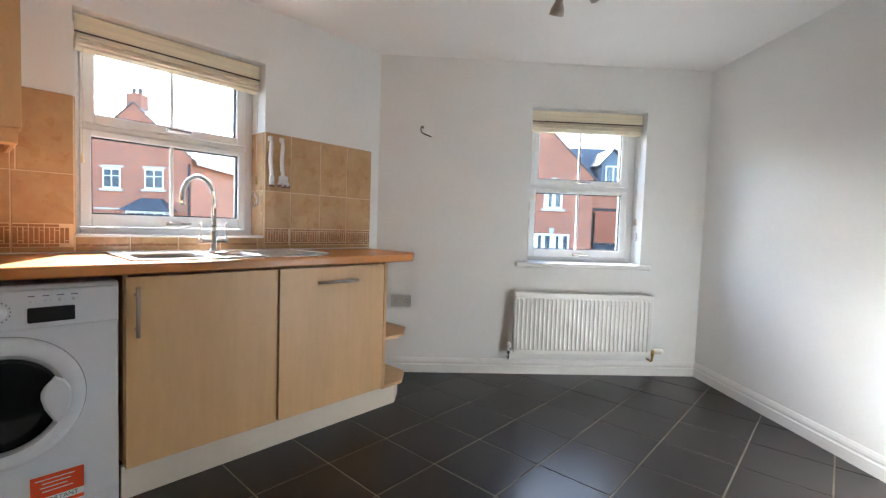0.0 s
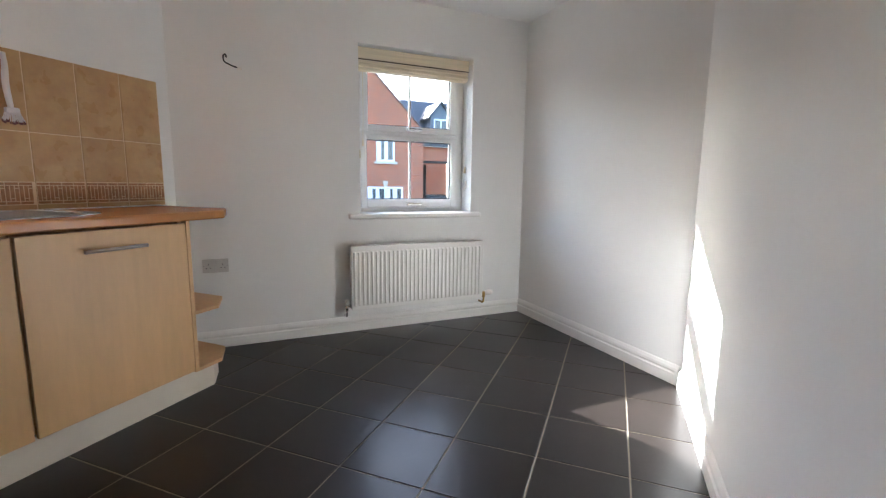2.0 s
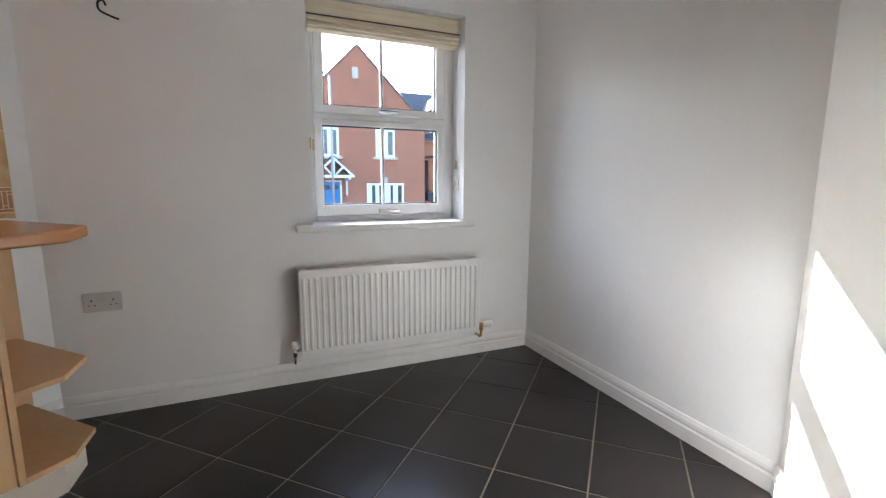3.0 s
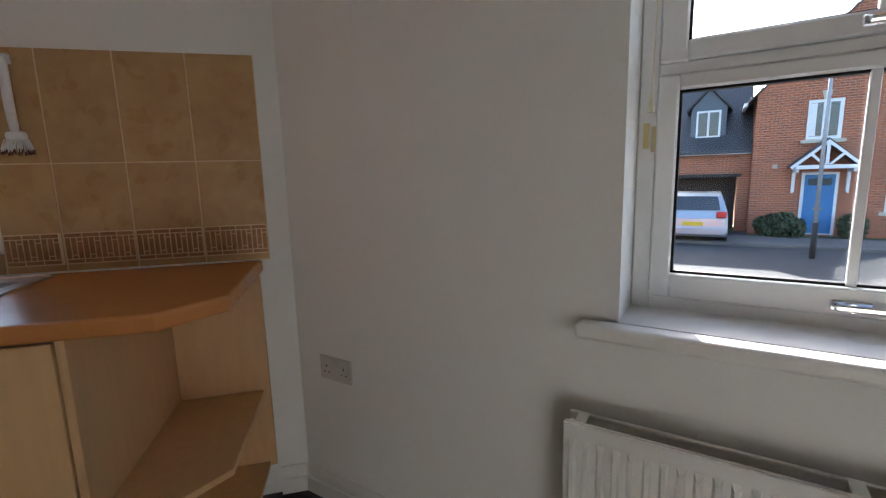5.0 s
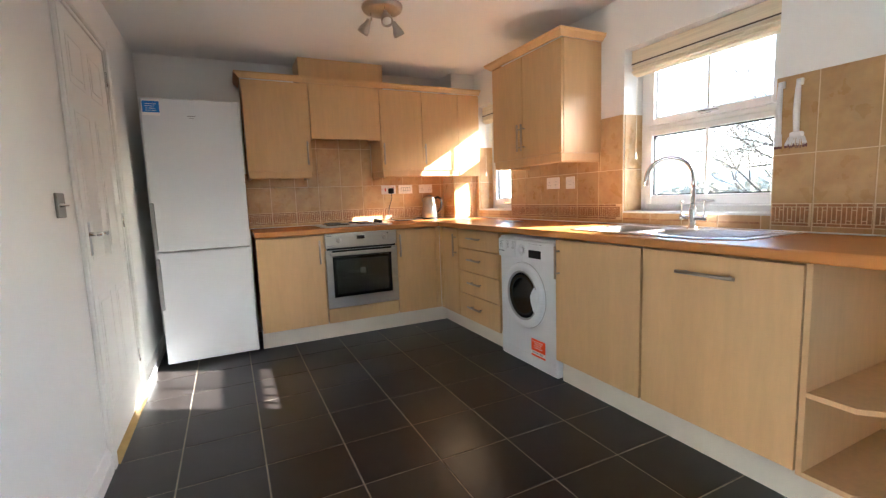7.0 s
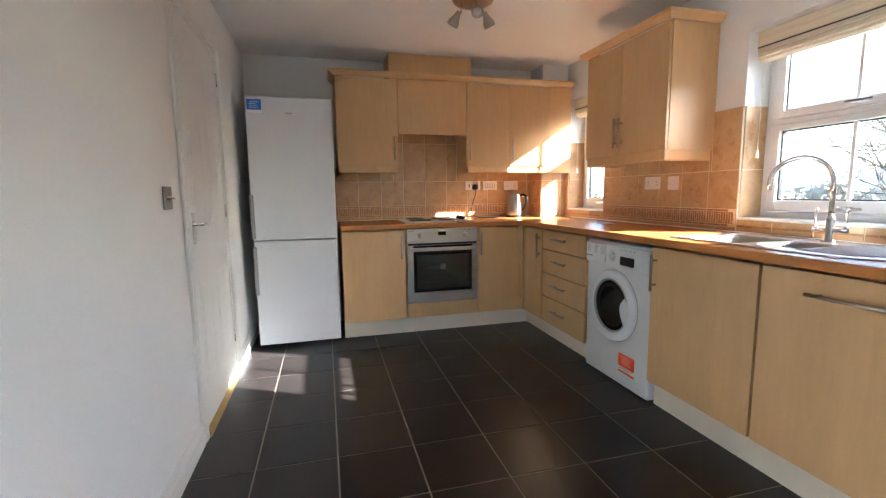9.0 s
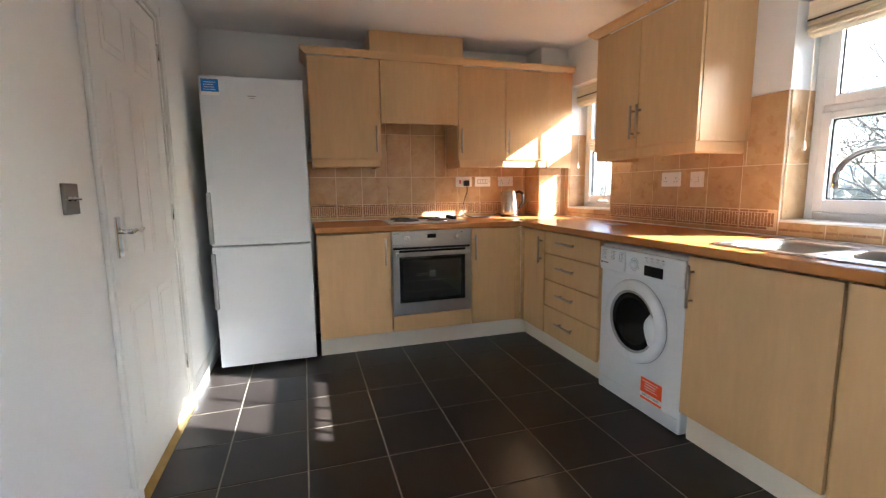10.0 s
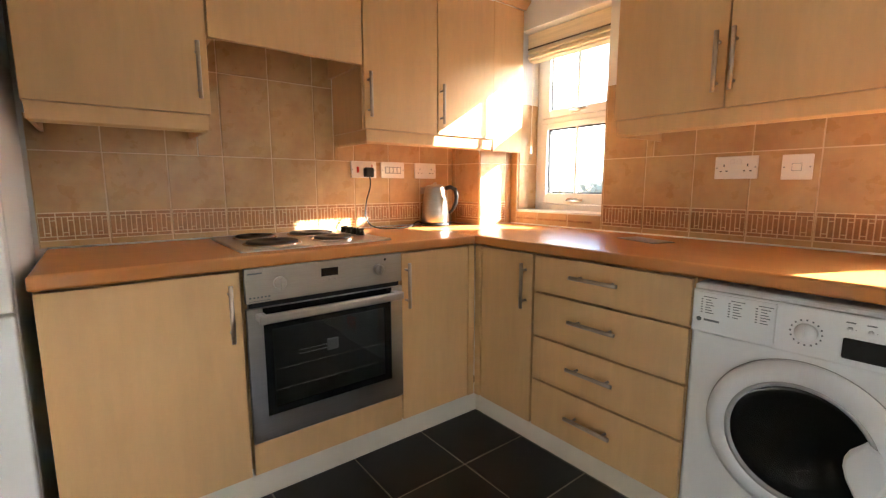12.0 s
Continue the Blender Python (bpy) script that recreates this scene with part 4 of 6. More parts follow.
tube(bm, [(X0 + 0.12, Y0 + 0.006, ZT - 0.001), (X1 - 0.03, Y0 + 0.006, ZT - 0.001), (X1 - 0.006, Y0 + 0.03, ZT - 0.001), (X1 - 0.006, Y1 - 0.03, ZT - 0.001), (X1 - 0.03, Y1 - 0.006, ZT - 0.001),
          (X0 + 0.03, Y1 - 0.006, ZT - 0.001), (X0 + 0.006, Y1 - 0.03, ZT - 0.001), (X0 + 0.006, Y0 + 0.16, ZT - 0.001), (X0 + 0.08, Y0 + 0.03, ZT - 0.001), (X0 + 0.12, Y0 + 0.006, ZT - 0.001)], 0.0045, 8)
part("rim", bm, M_CHROME, sk, "rolled bright rim of the sink", F=I4)
for k, b in enumerate(bowls):
    bw = part("bowl", bowl(bmesh.new(), b[0], b[1], b[2], b[3], b[4]), M_STEEL, sk, "brushed steel bowl", F=I4)
    cx, cy = (b[0] + b[1]) / 2, (b[2] + b[3]) / 2
    part("waste", lathe(bmesh.new(), [(0.038, 0.0), (0.036, 0.003), (0.02, 0.001), (0.0, 0.0015)], (cx, cy, ZT - b[4] + 0.0005), seg=24), M_CHROME, bw, "chrome waste fitting", F=I4)
for k in range(12):
    x = X0 + 0.085 + k * 0.0285
    y0 = Y0 + 0.06 + 0.030 * max(0, 3 - k)
    bm = bmesh.new()
    tube(bm, [(x, y0, ZT - 0.001), (x, y0 + 0.02, ZT + 0.001), (x, 1.365, ZT + 0.001), (x, 1.38, ZT - 0.001)], 0.0026, 8)
    part("drainer_rib", bm, M_STEEL, sk, F=I4)

# tap
tp = thing("tap", (-0.104, 1.508, ZT), "polished chrome swan-neck mixer tap with two lever handles", "tap")
TX, TY = -0.104, 1.508
bm = lathe(bmesh.new(), [(0.030, 0.0), (0.030, 0.004), (0.022, 0.008), (0.0175, 0.014), (0.0175, 0.095), (0.016, 0.105), (0.0118, 0.110), (0.0125, 0.13)], (TX, TY, ZT), seg=28)
cyl(bm, (TX, TY - 0.055, ZT + 0.055), (TX, TY + 0.055, ZT + 0.055), 0.0105, seg=16)
part("body", bm, M_CHROME, tp, F=I4)
pts = [(TX, TY, ZT + 0.12), (TX, TY, ZT + 0.26)]
R_ = 0.112
for k in range(1, 17):
    a = math.pi * k / 16
    d = R_ * (1 - math.cos(a))
    pts.append((TX - d * 0.55, TY + d * 0.835, ZT + 0.26 + R_ * math.sin(a)))
pts.append((TX - 2 * R_ * 0.55, TY + 2 * R_ * 0.835, ZT + 0.228))
part("spout", tube(bmesh.new(), pts, 0.0115, 16), M_CHROME, tp, F=I4)
for s in (-1, 1):
    y = TY + s * 0.062
    bm = lathe(bmesh.new(), [(0.0, -0.013), (0.012, -0.012), (0.0125, 0.012), (0.009, 0.015), (0.0042, 0.018), (0.0042, 0.075), (0.0065, 0.078), (0.007, 0.092), (0.0, 0.094)], (TX, y, ZT + 0.055), (0, 0, 1), 18)
    part("lever", bm, M_CHROME, tp, F=I4)

# kettle
KX, KY = -0.467, 4.035
kt = thing("kettle", (KX, KY, WZ1), "brushed steel cordless kettle with a black handle", "kettle")
part("base", lathe(bmesh.new(), [(0.0, 0.0), (0.078, 0.0), (0.080, 0.010), (0.074, 0.018), (0.0, 0.018)], (KX, KY, WZ1), seg=32), M_BLACK, kt, "black plastic power base", F=I4)
part("body", lathe(bmesh.new(), [(0.0, 0.019), (0.074, 0.019), (0.077, 0.03), (0.076, 0.07), (0.069, 0.14), (0.060, 0.195), (0.056, 0.212)], (KX, KY, WZ1), seg=40), M_STEEL, kt, F=I4)
part("lid", lathe(bmesh.new(), [(0.056, 0.212), (0.055, 0.218), (0.040, 0.226), (0.012, 0.230), (0.010, 0.238), (0.0, 0.240)], (KX, KY, WZ1), seg=32), M_STEEL, kt, F=I4)
dx, dy = 0.78, -0.62
part("spout", prism(bmesh.new(), [(-dx * 0.045 - 0.016, -dy * 0.045 - 0.016), (-dx * 0.05 + 0.016, -dy * 0.05 + 0.016), (-dx * 0.082, -dy * 0.082)], WZ1 + 0.175, WZ1 + 0.212), M_STEEL, kt, F=Matrix.Translation((KX, KY, 0)))
hp = [(0.050, 0.205), (0.085, 0.215), (0.112, 0.200), (0.120, 0.165), (0.116, 0.125), (0.100, 0.090), (0.078, 0.068)]
part("handle", tube(bmesh.new(), [(KX + dx * a, KY + dy * a, WZ1 + b) for a, b in hp], [0.011, 0.012, 0.012, 0.012, 0.011, 0.010, 0.008], 12), M_BLACK, kt, "black plastic loop handle", F=I4)
part("water_gauge", B(KX - 0.008, KX + 0.008, KY - 0.0765, KY - 0.066, WZ1 + 0.075, WZ1 + 0.16, bevel=0.003), M_GREY, kt, F=I4)

# leaflet on the worktop
lf = solo("leaflet", B(-0.10, 0.10, -0.055, 0.055, 0.0, 0.003, bevel=0.0008), mat("leaflet_print", (0.12, 0.085, 0.06), 0.35, vary=0.5, vscale=30), "dark glossy folded leaflet lying on the worktop", "leaflet", F=pose(-0.22, 2.95, WZ1 + 0.0005, 0, 0, 70), at=(-0.22, 2.95, WZ1))

# radiator, in the frame of its wall
ra = thing("radiator", F_RAD @ Matrix.Translation((1.53, -0.07, 0.165)), "white ribbed panel radiator hung under the window", "radiator")
RA0, RA1, RZ0, RZ1 = 1.02, 2.045, 0.175, 0.625
part("front_panel", B(RA0, RA1, -0.107, -0.101, RZ0, RZ1, bevel=0.002), M_TRIM, ra, F=F_RAD)
n = 32
rib_mesh = None
for k in range(n):
    x = RA0 + 0.022 + k * (RA1 - RA0 - 0.052) / (n - 1)
    w_ = 0.0088
    if rib_mesh is None:
        bm, x_first = bmesh.new(), x
        v = [bm.verts.new(p) for p in ((x - w_, -0.1068, RZ0 + 0.03), (x + w_, -0.1068, RZ0 + 0.03), (x + w_, -0.1068, RZ1 - 0.035), (x - w_, -0.1068, RZ1 - 0.035),
                                       (x - w_ * 0.45, -0.116, RZ0 + 0.042), (x + w_ * 0.45, -0.116, RZ0 + 0.042), (x + w_ * 0.45, -0.116, RZ1 - 0.047), (x - w_ * 0.45, -0.116, RZ1 - 0.047))]
        for f in ((7, 6, 5, 4), (0, 4, 5, 1), (1, 5, 6, 2), (2, 6, 7, 3), (3, 7, 4, 0)):
            bm.faces.new([v[i] for i in f])
        first = part("rib", bm, M_TRIM, ra, F=F_RAD)
        rib_mesh = first.data
    else:
        ob = new("rib", rib_mesh)
        ob.parent = ra
        ob.location = (x - x_first, 0, 0)
part("back_panel", B(RA0 + 0.004, RA1 - 0.004, -0.048, -0.042, RZ0, RZ1, bevel=0.002), M_TRIM, ra, F=F_RAD)
bm = bmesh.new()
box(bm, RA0 + 0.002, RA1 - 0.002, -0.101, -0.096, RZ1 - 0.006, RZ1 + 0.003, 0.002)
box(bm, RA0 + 0.002, RA1 - 0.002, -0.056, -0.048, RZ1 - 0.006, RZ1 + 0.003, 0.002)
for x in (RA0 + 0.035, (RA0 + RA1) / 2, RA1 - 0.035):
    box(bm, x - 0.012, x + 0.012, -0.097, -0.055, RZ1 - 0.006, RZ1 + 0.002)
for x in (RA0 + 0.001, RA1 - 0.013):
    box(bm, x, x + 0.012, -0.101, -0.048, RZ0 + 0.01, RZ1 - 0.02, 0.002)
part("top_rail", bm, M_TRIM, ra, F=F_RAD)
# fins in dark iron: the shade between the panels is put into their colour
bm = bmesh.new()
for k in range(48):
    x = RA0 + 0.06 + k * 0.0195
    box(bm, x, x + 0.003, -0.095, -0.055, RZ0 + 0.05, RZ1 - 0.045)
tagged(part("convector_fins", bm, M_DARKSTEEL, ra, "convector fins coloured dark for the shade inside", F=F_RAD), kind="stuff")
for x, s, nm, lb in ((RA0 - 0.03, -1, "lockshield_valve", "brass valve with a white cap"), (RA1 + 0.03, 1, "thermostatic_valve", "brass valve with a thermostatic head")):
    bm = bmesh.new()
    tube(bm, [(x, -0.001, 0.125), (x, -0.055, 0.125), (x, -0.072, 0.135), (x, -0.075, 0.155), (x, -0.075, 0.20)], 0.0075, 12)
    cyl(bm, (x, -0.075, 0.17), (x, -0.075, 0.215), 0.013, seg=10)
    cyl(bm, (x, -0.075, 0.205), (x - s * 0.035, -0.075, 0.205), 0.010, seg=10)
    vv = part(nm, bm, M_BRASS if s > 0 else M_CHROME, ra, lb, F=F_RAD)
    if s < 0:
        part("valve_cap", lathe(bmesh.new(), [(0.015, 0.0), (0.016, 0.02), (0.013, 0.034), (0, 0.036)], (x, -0.075, 0.215), seg=16), M_SOCKET, vv, F=F_RAD)
    else:
        part("valve_head", lathe(bmesh.new(), [(0.012, 0.0), (0.019, 0.008), (0.021, 0.05), (0.017, 0.065), (0, 0.067)], (x + 0.008, -0.075, 0.205), (1, 0, 0), 18), M_SOCKET, vv, F=F_RAD)


# ---- sockets and switches ----
def plate(name, F, w, h, label, category, material=None, group="sockets and switches"):
    """A face plate in a frame whose origin is the plate's middle on the wall: x along it, y into it."""
    t = thing(name, F, label, category, group)
    part("face_plate", B(-w / 2, w / 2, -0.009, -0.0005, -h / 2, h / 2, bevel=0.003, seg=2), material or M_SOCKET, t)
    for x in (-w / 2 + 0.008, w / 2 - 0.008):
        part("screw", lathe(bmesh.new(), [(0, 0), (0.003, 0), (0.002, 0.001), (0, 0.001)], (x, -0.009, 0), (0, -1, 0), 8), M_GREY, t)
    return t


def double_socket(F, label, dark=M_BLACK, material=None):
    t = plate("double_socket", F, 0.146, 0.086, label, "wall socket", material)
    for s in (-1, 1):
        x = s * 0.040
        bm = bmesh.new()
        box(bm, x - 0.002, x + 0.002, -0.0098, -0.0088, 0.004, 0.013)
        box(bm, x - 0.014, x - 0.007, -0.0098, -0.0088, -0.015, -0.011)
        box(bm, x + 0.007, x + 0.014, -0.0098, -0.0088, -0.015, -0.011)
        part("pin_holes", bm, dark, t)
        part("rocker", B(s * 0.012 - 0.007, s * 0.012 + 0.007, -0.0125, -0.0085, 0.012, 0.032, bevel=0.0015), material or M_SOCKET, t)
    return t


F_H0 = lambda x, z: pose(x, HOB_Y - 0.0085, z)
F_S0 = lambda y, z: pose(-0.0085, y, z, 0, 0, -90)
double_socket(F_H0(-0.461, 1.217), "white double wall socket over the kettle")
t = double_socket(F_S0(2.716, 1.200), "white double wall socket between the windows")
double_socket(F_RAD @ Matrix.Translation((0.190, 0, 0.530)), "grey-white double wall socket low on the painted wall", material=M_SOCKET_GREY)
t = plate("light_switch", F_S0(2.526, 1.196), 0.09, 0.088, "white single fused switch", "switch")
part("rocker", B(-0.013, 0.013, -0.0125, -0.0085, -0.012, 0.012, bevel=0.0015), M_SOCKET, t)
part("rocker_surround", B(-0.0145, 0.0145, -0.0092, -0.0085, -0.0135, 0.0135), M_GREY, t)
t = plate("appliance_switch", F_H0(-0.679, 1.217), 0.146, 0.086, "white four-gang appliance switch plate", "switch")
for k in range(4):
    part("rocker", B(-0.045 + k * 0.024, -0.027 + k * 0.024, -0.0125, -0.0085, -0.014, 0.014, bevel=0.0012), M_SOCKET, t)
part("rocker_surround", B(-0.050, 0.050, -0.0098, -0.0085, -0.018, 0.018), M_GREY, t)
t = plate("cooker_switch", F_H0(-0.854, 1.217), 0.146, 0.086, "white cooker switch with a red rocker and a socket", "switch")
part("rocker", B(-0.042, -0.029, -0.0135, -0.0085, -0.016, 0.014, bevel=0.0015), M_RED, t, "red rocker")
part("neon", B(0.044, 0.049, -0.0105, -0.0085, 0.008, 0.026), M_RED, t, "red neon")
pl = thing("plug", (-0.838, HOB_Y - 0.018, 1.205), "black three-pin plug with its lead to the kettle", "plug")
part("plug_body", B(-0.862, -0.812, HOB_Y - 0.055, HOB_Y - 0.0185, 1.178, 1.228, bevel=0.009, seg=2), M_BLACK, pl, F=I4)
lead = [(-0.838, 4.10, 1.18), (-0.84, 4.095, 1.13), (-0.868, 4.085, 1.06), (-0.885, 4.07, 0.99), (-0.872, 4.05, 0.940), (-0.83, 4.02, 0.920), (-0.74, 4.0, 0.917), (-0.65, 4.02, 0.918), (-0.58, 4.06, 0.935), (-0.54, 4.09, 0.935), (-0.515, 4.075, 0.918), (-0.48, 4.05, 0.920)]


def spline(pts, n=6):
    """A smooth line through points."""
    P = [Vector(p) for p in pts]
    P = [P[0] * 2 - P[1]] + P + [P[-1] * 2 - P[-2]]
    out = []
    for k in range(1, len(P) - 2):
        for j in range(n):
            t = j / n
            a, b, c, d = P[k - 1], P[k], P[k + 1], P[k + 2]
            out.append(0.5 * ((2 * b) + (c - a) * t + (2 * a - 5 * b + 4 * c - d) * t * t + (3 * b - a - 3 * c + d) * t ** 3))
    return out + [P[-2]]


part("lead", tube(bmesh.new(), spline(lead), 0.0035, 8), M_BLACK, pl, F=I4)
t = plate("dimmer_switch", F_WEST @ Matrix.Translation((2.060 - C3[1], 0, 1.145)), 0.088, 0.09, "brushed metal double light switch beside the door", "switch", M_PEWTER)
for x in (-0.014, 0.014):
    part("toggle", lathe(bmesh.new(), [(0.008, 0), (0.007, 0.004), (0.004, 0.006), (0.003, 0.018), (0, 0.019)], (x, -0.009, 0), (0, -1, 0), 12), M_CHROME, t)

# loose wire where a wall light hung
wl = thing("wall_wire", F_RAD @ Matrix.Translation((0.34, 0, 1.76)), "short dark cable end sticking out of the white wall", "cable")
part("cable", tube(bmesh.new(), spline([(0.315, 0.01, 1.785), (0.312, -0.02, 1.80), (0.300, -0.045, 1.785), (0.305, -0.06, 1.75), (0.345, -0.07, 1.728), (0.385, -0.07, 1.716)]), 0.0042, 8), M_BLACK, wl, F=F_RAD)
part("connector", B(0.372, 0.395, -0.076, -0.064, 1.707, 1.722, bevel=0.002), M_SOCKET, wl, "white cable connector", F=F_RAD)

# cord cleats and blind pulls in the reveal, tape left on the frame
for F, o in ((F_RAD, RW), (F_SINK, BW)):
    t = thing("cord_cleat", F @ Matrix.Translation((o[1] - 0.004, 0.07, o[2] + 0.22)), "white plastic cord cleat with a wooden pull in the window reveal", "cord cleat", "cord cleats in the window reveals")
    bm = B(-0.012, -0.0005, -0.008, 0.008, -0.03, 0.03, bevel=0.003)
    tube(bm, [(-0.012, 0.0, -0.012), (-0.020, 0.0, -0.02), (-0.022, 0.0, -0.045)], 0.004, 6)
    tube(bm, [(-0.012, 0.0, 0.012), (-0.020, 0.0, 0.02), (-0.022, 0.0, 0.045)], 0.004, 6)
    part("cleat", bm, M_SOCKET, t)
    part("cord", tube(bmesh.new(), [(-0.010, 0.01, 0.01), (-0.012, 0.005, 0.25), (-0.010, -0.01, 0.72)], 0.0012, 5), M_SOCKET, t)
    part("cord_pull", cyl(bmesh.new(), (-0.010, 0.012, 0.09), (-0.010, 0.012, 0.14), 0.010, 0.006, 10), mat("wooden_pull", (0.50, 0.38, 0.20), 0.6), t, "pale wooden cord pull")
tp_ = thing("tape_scrap", F_RAD @ Matrix.Translation((RW[0] + 0.03, 0.155, 1.27)), "scrap of yellowed tape stuck on the white window frame", "tape")
part("tape", B(-0.016, -0.003, 0.0, 0.003, -0.03, 0.03), mat("old_tape", (0.55, 0.45, 0.22), 0.6), tp_)
part("tape", B(0.002, 0.016, 0.0, 0.003, -0.038, 0.022), mat("old_tape_pale", (0.60, 0.52, 0.30), 0.6), tp_)

# washing-up brushes hung on the tiles
M_BRUSH = mat("brush_white", (0.78, 0.78, 0.80), 0.35)
M_TIPS = mat("brush_tips", (0.14, 0.05, 0.05), 0.8)
for y, kind_ in ((1.165, 0), (1.095, 1)):
    b = thing("dish_brush", (-0.02, y, 1.45), "white plastic washing-up brush with dark red bristle tips" if kind_ else "slim white plastic bottle brush with dark tips", "brush", "washing-up brushes on the tiles")
    hk = B(-0.022, -0.0085, y - 0.013, y + 0.013, 1.548, 1.578, bevel=0.003)
    part("hook", hk, M_SOCKET, b, "white stick-on hook", F=I4)
    part("handle", tube(bmesh.new(), spline([(-0.026, y, 1.572), (-0.028, y, 1.52), (-0.026, y + 0.003, 1.44), (-0.030, y - 0.002, 1.36), (-0.034, y - 0.003, 1.345)]), [0.0075 + 0.005 * math.sin(k / 24 * 3.1) for k in range(25)], 10), M_BRUSH, b, F=I4)
    rr = random.Random(5 + kind_)
    head, tips = bmesh.new(), bmesh.new()
    if kind_:
        box(head, -0.045, -0.018, y - 0.030, y + 0.020, 1.325, 1.352, 0.008, 2)
        for k in range(46):
            a, c = y - 0.032 + 0.055 * rr.random(), -0.045 + 0.028 * rr.random()
            e = (c - 0.012 + 0.012 * rr.random(), a + (a - y + 0.005) * 0.5, 1.290 + 0.012 * rr.random())
            cyl(head, (c, a, 1.33), e, 0.0016, seg=5)
            cyl(tips, e, (e[0], e[1], e[2] - 0.010), 0.0019, seg=5)
    else:
        box(head, -0.042, -0.022, y - 0.016, y + 0.012, 1.315, 1.350, 0.006, 2)
        for k in range(22):
            a, c = y - 0.014 + 0.024 * rr.random(), -0.042 + 0.02 * rr.random()
            cyl(head, (c, a, 1.32), (c, a, 1.295), 0.0016, seg=5)
            cyl(tips, (c, a, 1.295), (c, a, 1.284), 0.0018, seg=5)
    tagged(part("bristles", head, M_BRUSH, b, F=I4), kind="stuff")
    tagged(part("bristle_tips", tips, M_TIPS, b, "dark red bristle tips", F=I4), kind="stuff")


# ---- ceiling lights ----
def spotlight(at, turn):
    t = thing("ceiling_light", pose(at[0], at[1], CEIL, 0, 0, turn), "brushed steel ceiling light with three spot heads", "ceiling light", "spot clusters on the ceiling")
    part("ceiling_plate", lathe(bmesh.new(), [(0.0, -0.032), (0.105, -0.032), (0.118, -0.028), (0.125, -0.012), (0.125, -0.0005), (0.0, -0.0005)], seg=40), M_STEEL, t)
    for k in range(3):
        a = radians(120 * k)
        c = Vector((0.075 * math.cos(a), 0.075 * math.sin(a), -0.032))
        h = Vector((math.cos(a), math.sin(a), 0))
        d = (h * 0.55 + Vector((0, 0, -0.85))).normalized()
        j = c + Vector((0, 0, -0.035))
        bm = cyl(bmesh.new(), c, j, 0.004, seg=10)
        lathe(bm, [(0, -0.009), (0.007, -0.006), (0.009, 0), (0.007, 0.006), (0, 0.009)], j, seg=12)
        arm = part("arm", bm, M_CHROME, t)
        hd = part("spot_head", lathe(bmesh.new(), [(0.0, 0.0), (0.014, 0.0), (0.016, 0.012), (0.020, 0.03), (0.033, 0.062), (0.036, 0.088), (0.034, 0.090), (0.030, 0.075), (0.0, 0.070)], j + h * 0.012, d, 24), M_STEEL, t, "bell-shaped brushed steel spot head")
        part("bulb", lathe(bmesh.new(), [(0.0, 0.076), (0.026, 0.078), (0.024, 0.0715)], j + h * 0.012, d, 20), M_LABEL, hd, "frosted lamp face")


spotlight((-1.325, 2.72), -98)
spotlight((-1.50, 0.46), 80)

# ---- door in the west wall ----
dr = thing("door_1", F_WEST @ Matrix.Translation((DW[0], 0, 0)), "white six-panel interior door, closed, with a chrome lever handle", "door", kind="structure")
a, b, top = DW[0], DW[1], DW[3]
bm = bmesh.new()
box(bm, a, a + 0.028, -0.002, 0.13, 0.0, top - 0.028)
box(bm, b - 0.028, b, -0.002, 0.13, 0.0, top - 0.028)
box(bm, a, b, -0.002, 0.13, top - 0.028, top)
part("door_frame", bm, M_DOOR, dr, F=F_WEST)
bm = bmesh.new()
for p, q, r, s in ((a - 0.058, a + 0.012, 0.0, top + 0.058), (b - 0.012, b + 0.058, 0.0, top + 0.058), (a + 0.012, b - 0.012, top - 0.012, top + 0.058)):
    box(bm, p, q, -0.018, -0.0005, r, s, 0.005, 2)
    box(bm, p + 0.012, q - 0.012, -0.022, -0.018, r, s - 0.014 if r == 0 else s - 0.012, 0.003)
part("architrave", bm, M_DOOR, dr, F=F_WEST)
la, lb, lt = a + 0.031, b - 0.031, top - 0.032
leaf = part("door_leaf", B(la, lb, 0.004, 0.038, 0.008, lt, bevel=0.002), M_DOOR, dr, F=F_WEST)
cx = (la + lb) / 2
for x0, x1 in ((la + 0.10, cx - 0.05), (cx + 0.05, lb - 0.10)):
    for z0, z1 in ((0.20, 0.74), (0.90, 1.56), (1.67, 1.88)):
        bm = bmesh.new()
        for p, q, r, s in ((x0, x1, z0, z0 + 0.012), (x0, x1, z1 - 0.012, z1), (x0, x0 + 0.012, z0, z1), (x1 - 0.012, x1, z0, z1)):
            box(bm, p, q, 0.0022, 0.0045, r, s, 0.001)
        box(bm, x0 + 0.035, x1 - 0.035, 0.0015, 0.0045, z0 + 0.035, z1 - 0.035, 0.002, 2)
        part("door_panel", bm, M_DOOR, leaf, F=F_WEST)
hx = la + 0.055
bm = B(hx - 0.020, hx + 0.020, -0.006, 0.0035, 0.925, 1.075, bevel=0.003)
cyl(bm, (hx, -0.005, 1.02), (hx, -0.05, 1.02), 0.009, seg=14)
tube(bm, spline([(hx, -0.048, 1.02), (hx + 0.03, -0.052, 1.022), (hx + 0.075, -0.050, 1.016), (hx + 0.11, -0.046, 1.022)]), 0.008, 10)
part("door_handle", bm, M_CHROME, leaf, "chrome lever on a long back plate", F=F_WEST)
part("strike_plate", B(a + 0.0, a + 0.0285, -0.0035, -0.0021, 0.96, 1.06), M_BRASS, dr, "small brass strike plate", F=F_WEST)
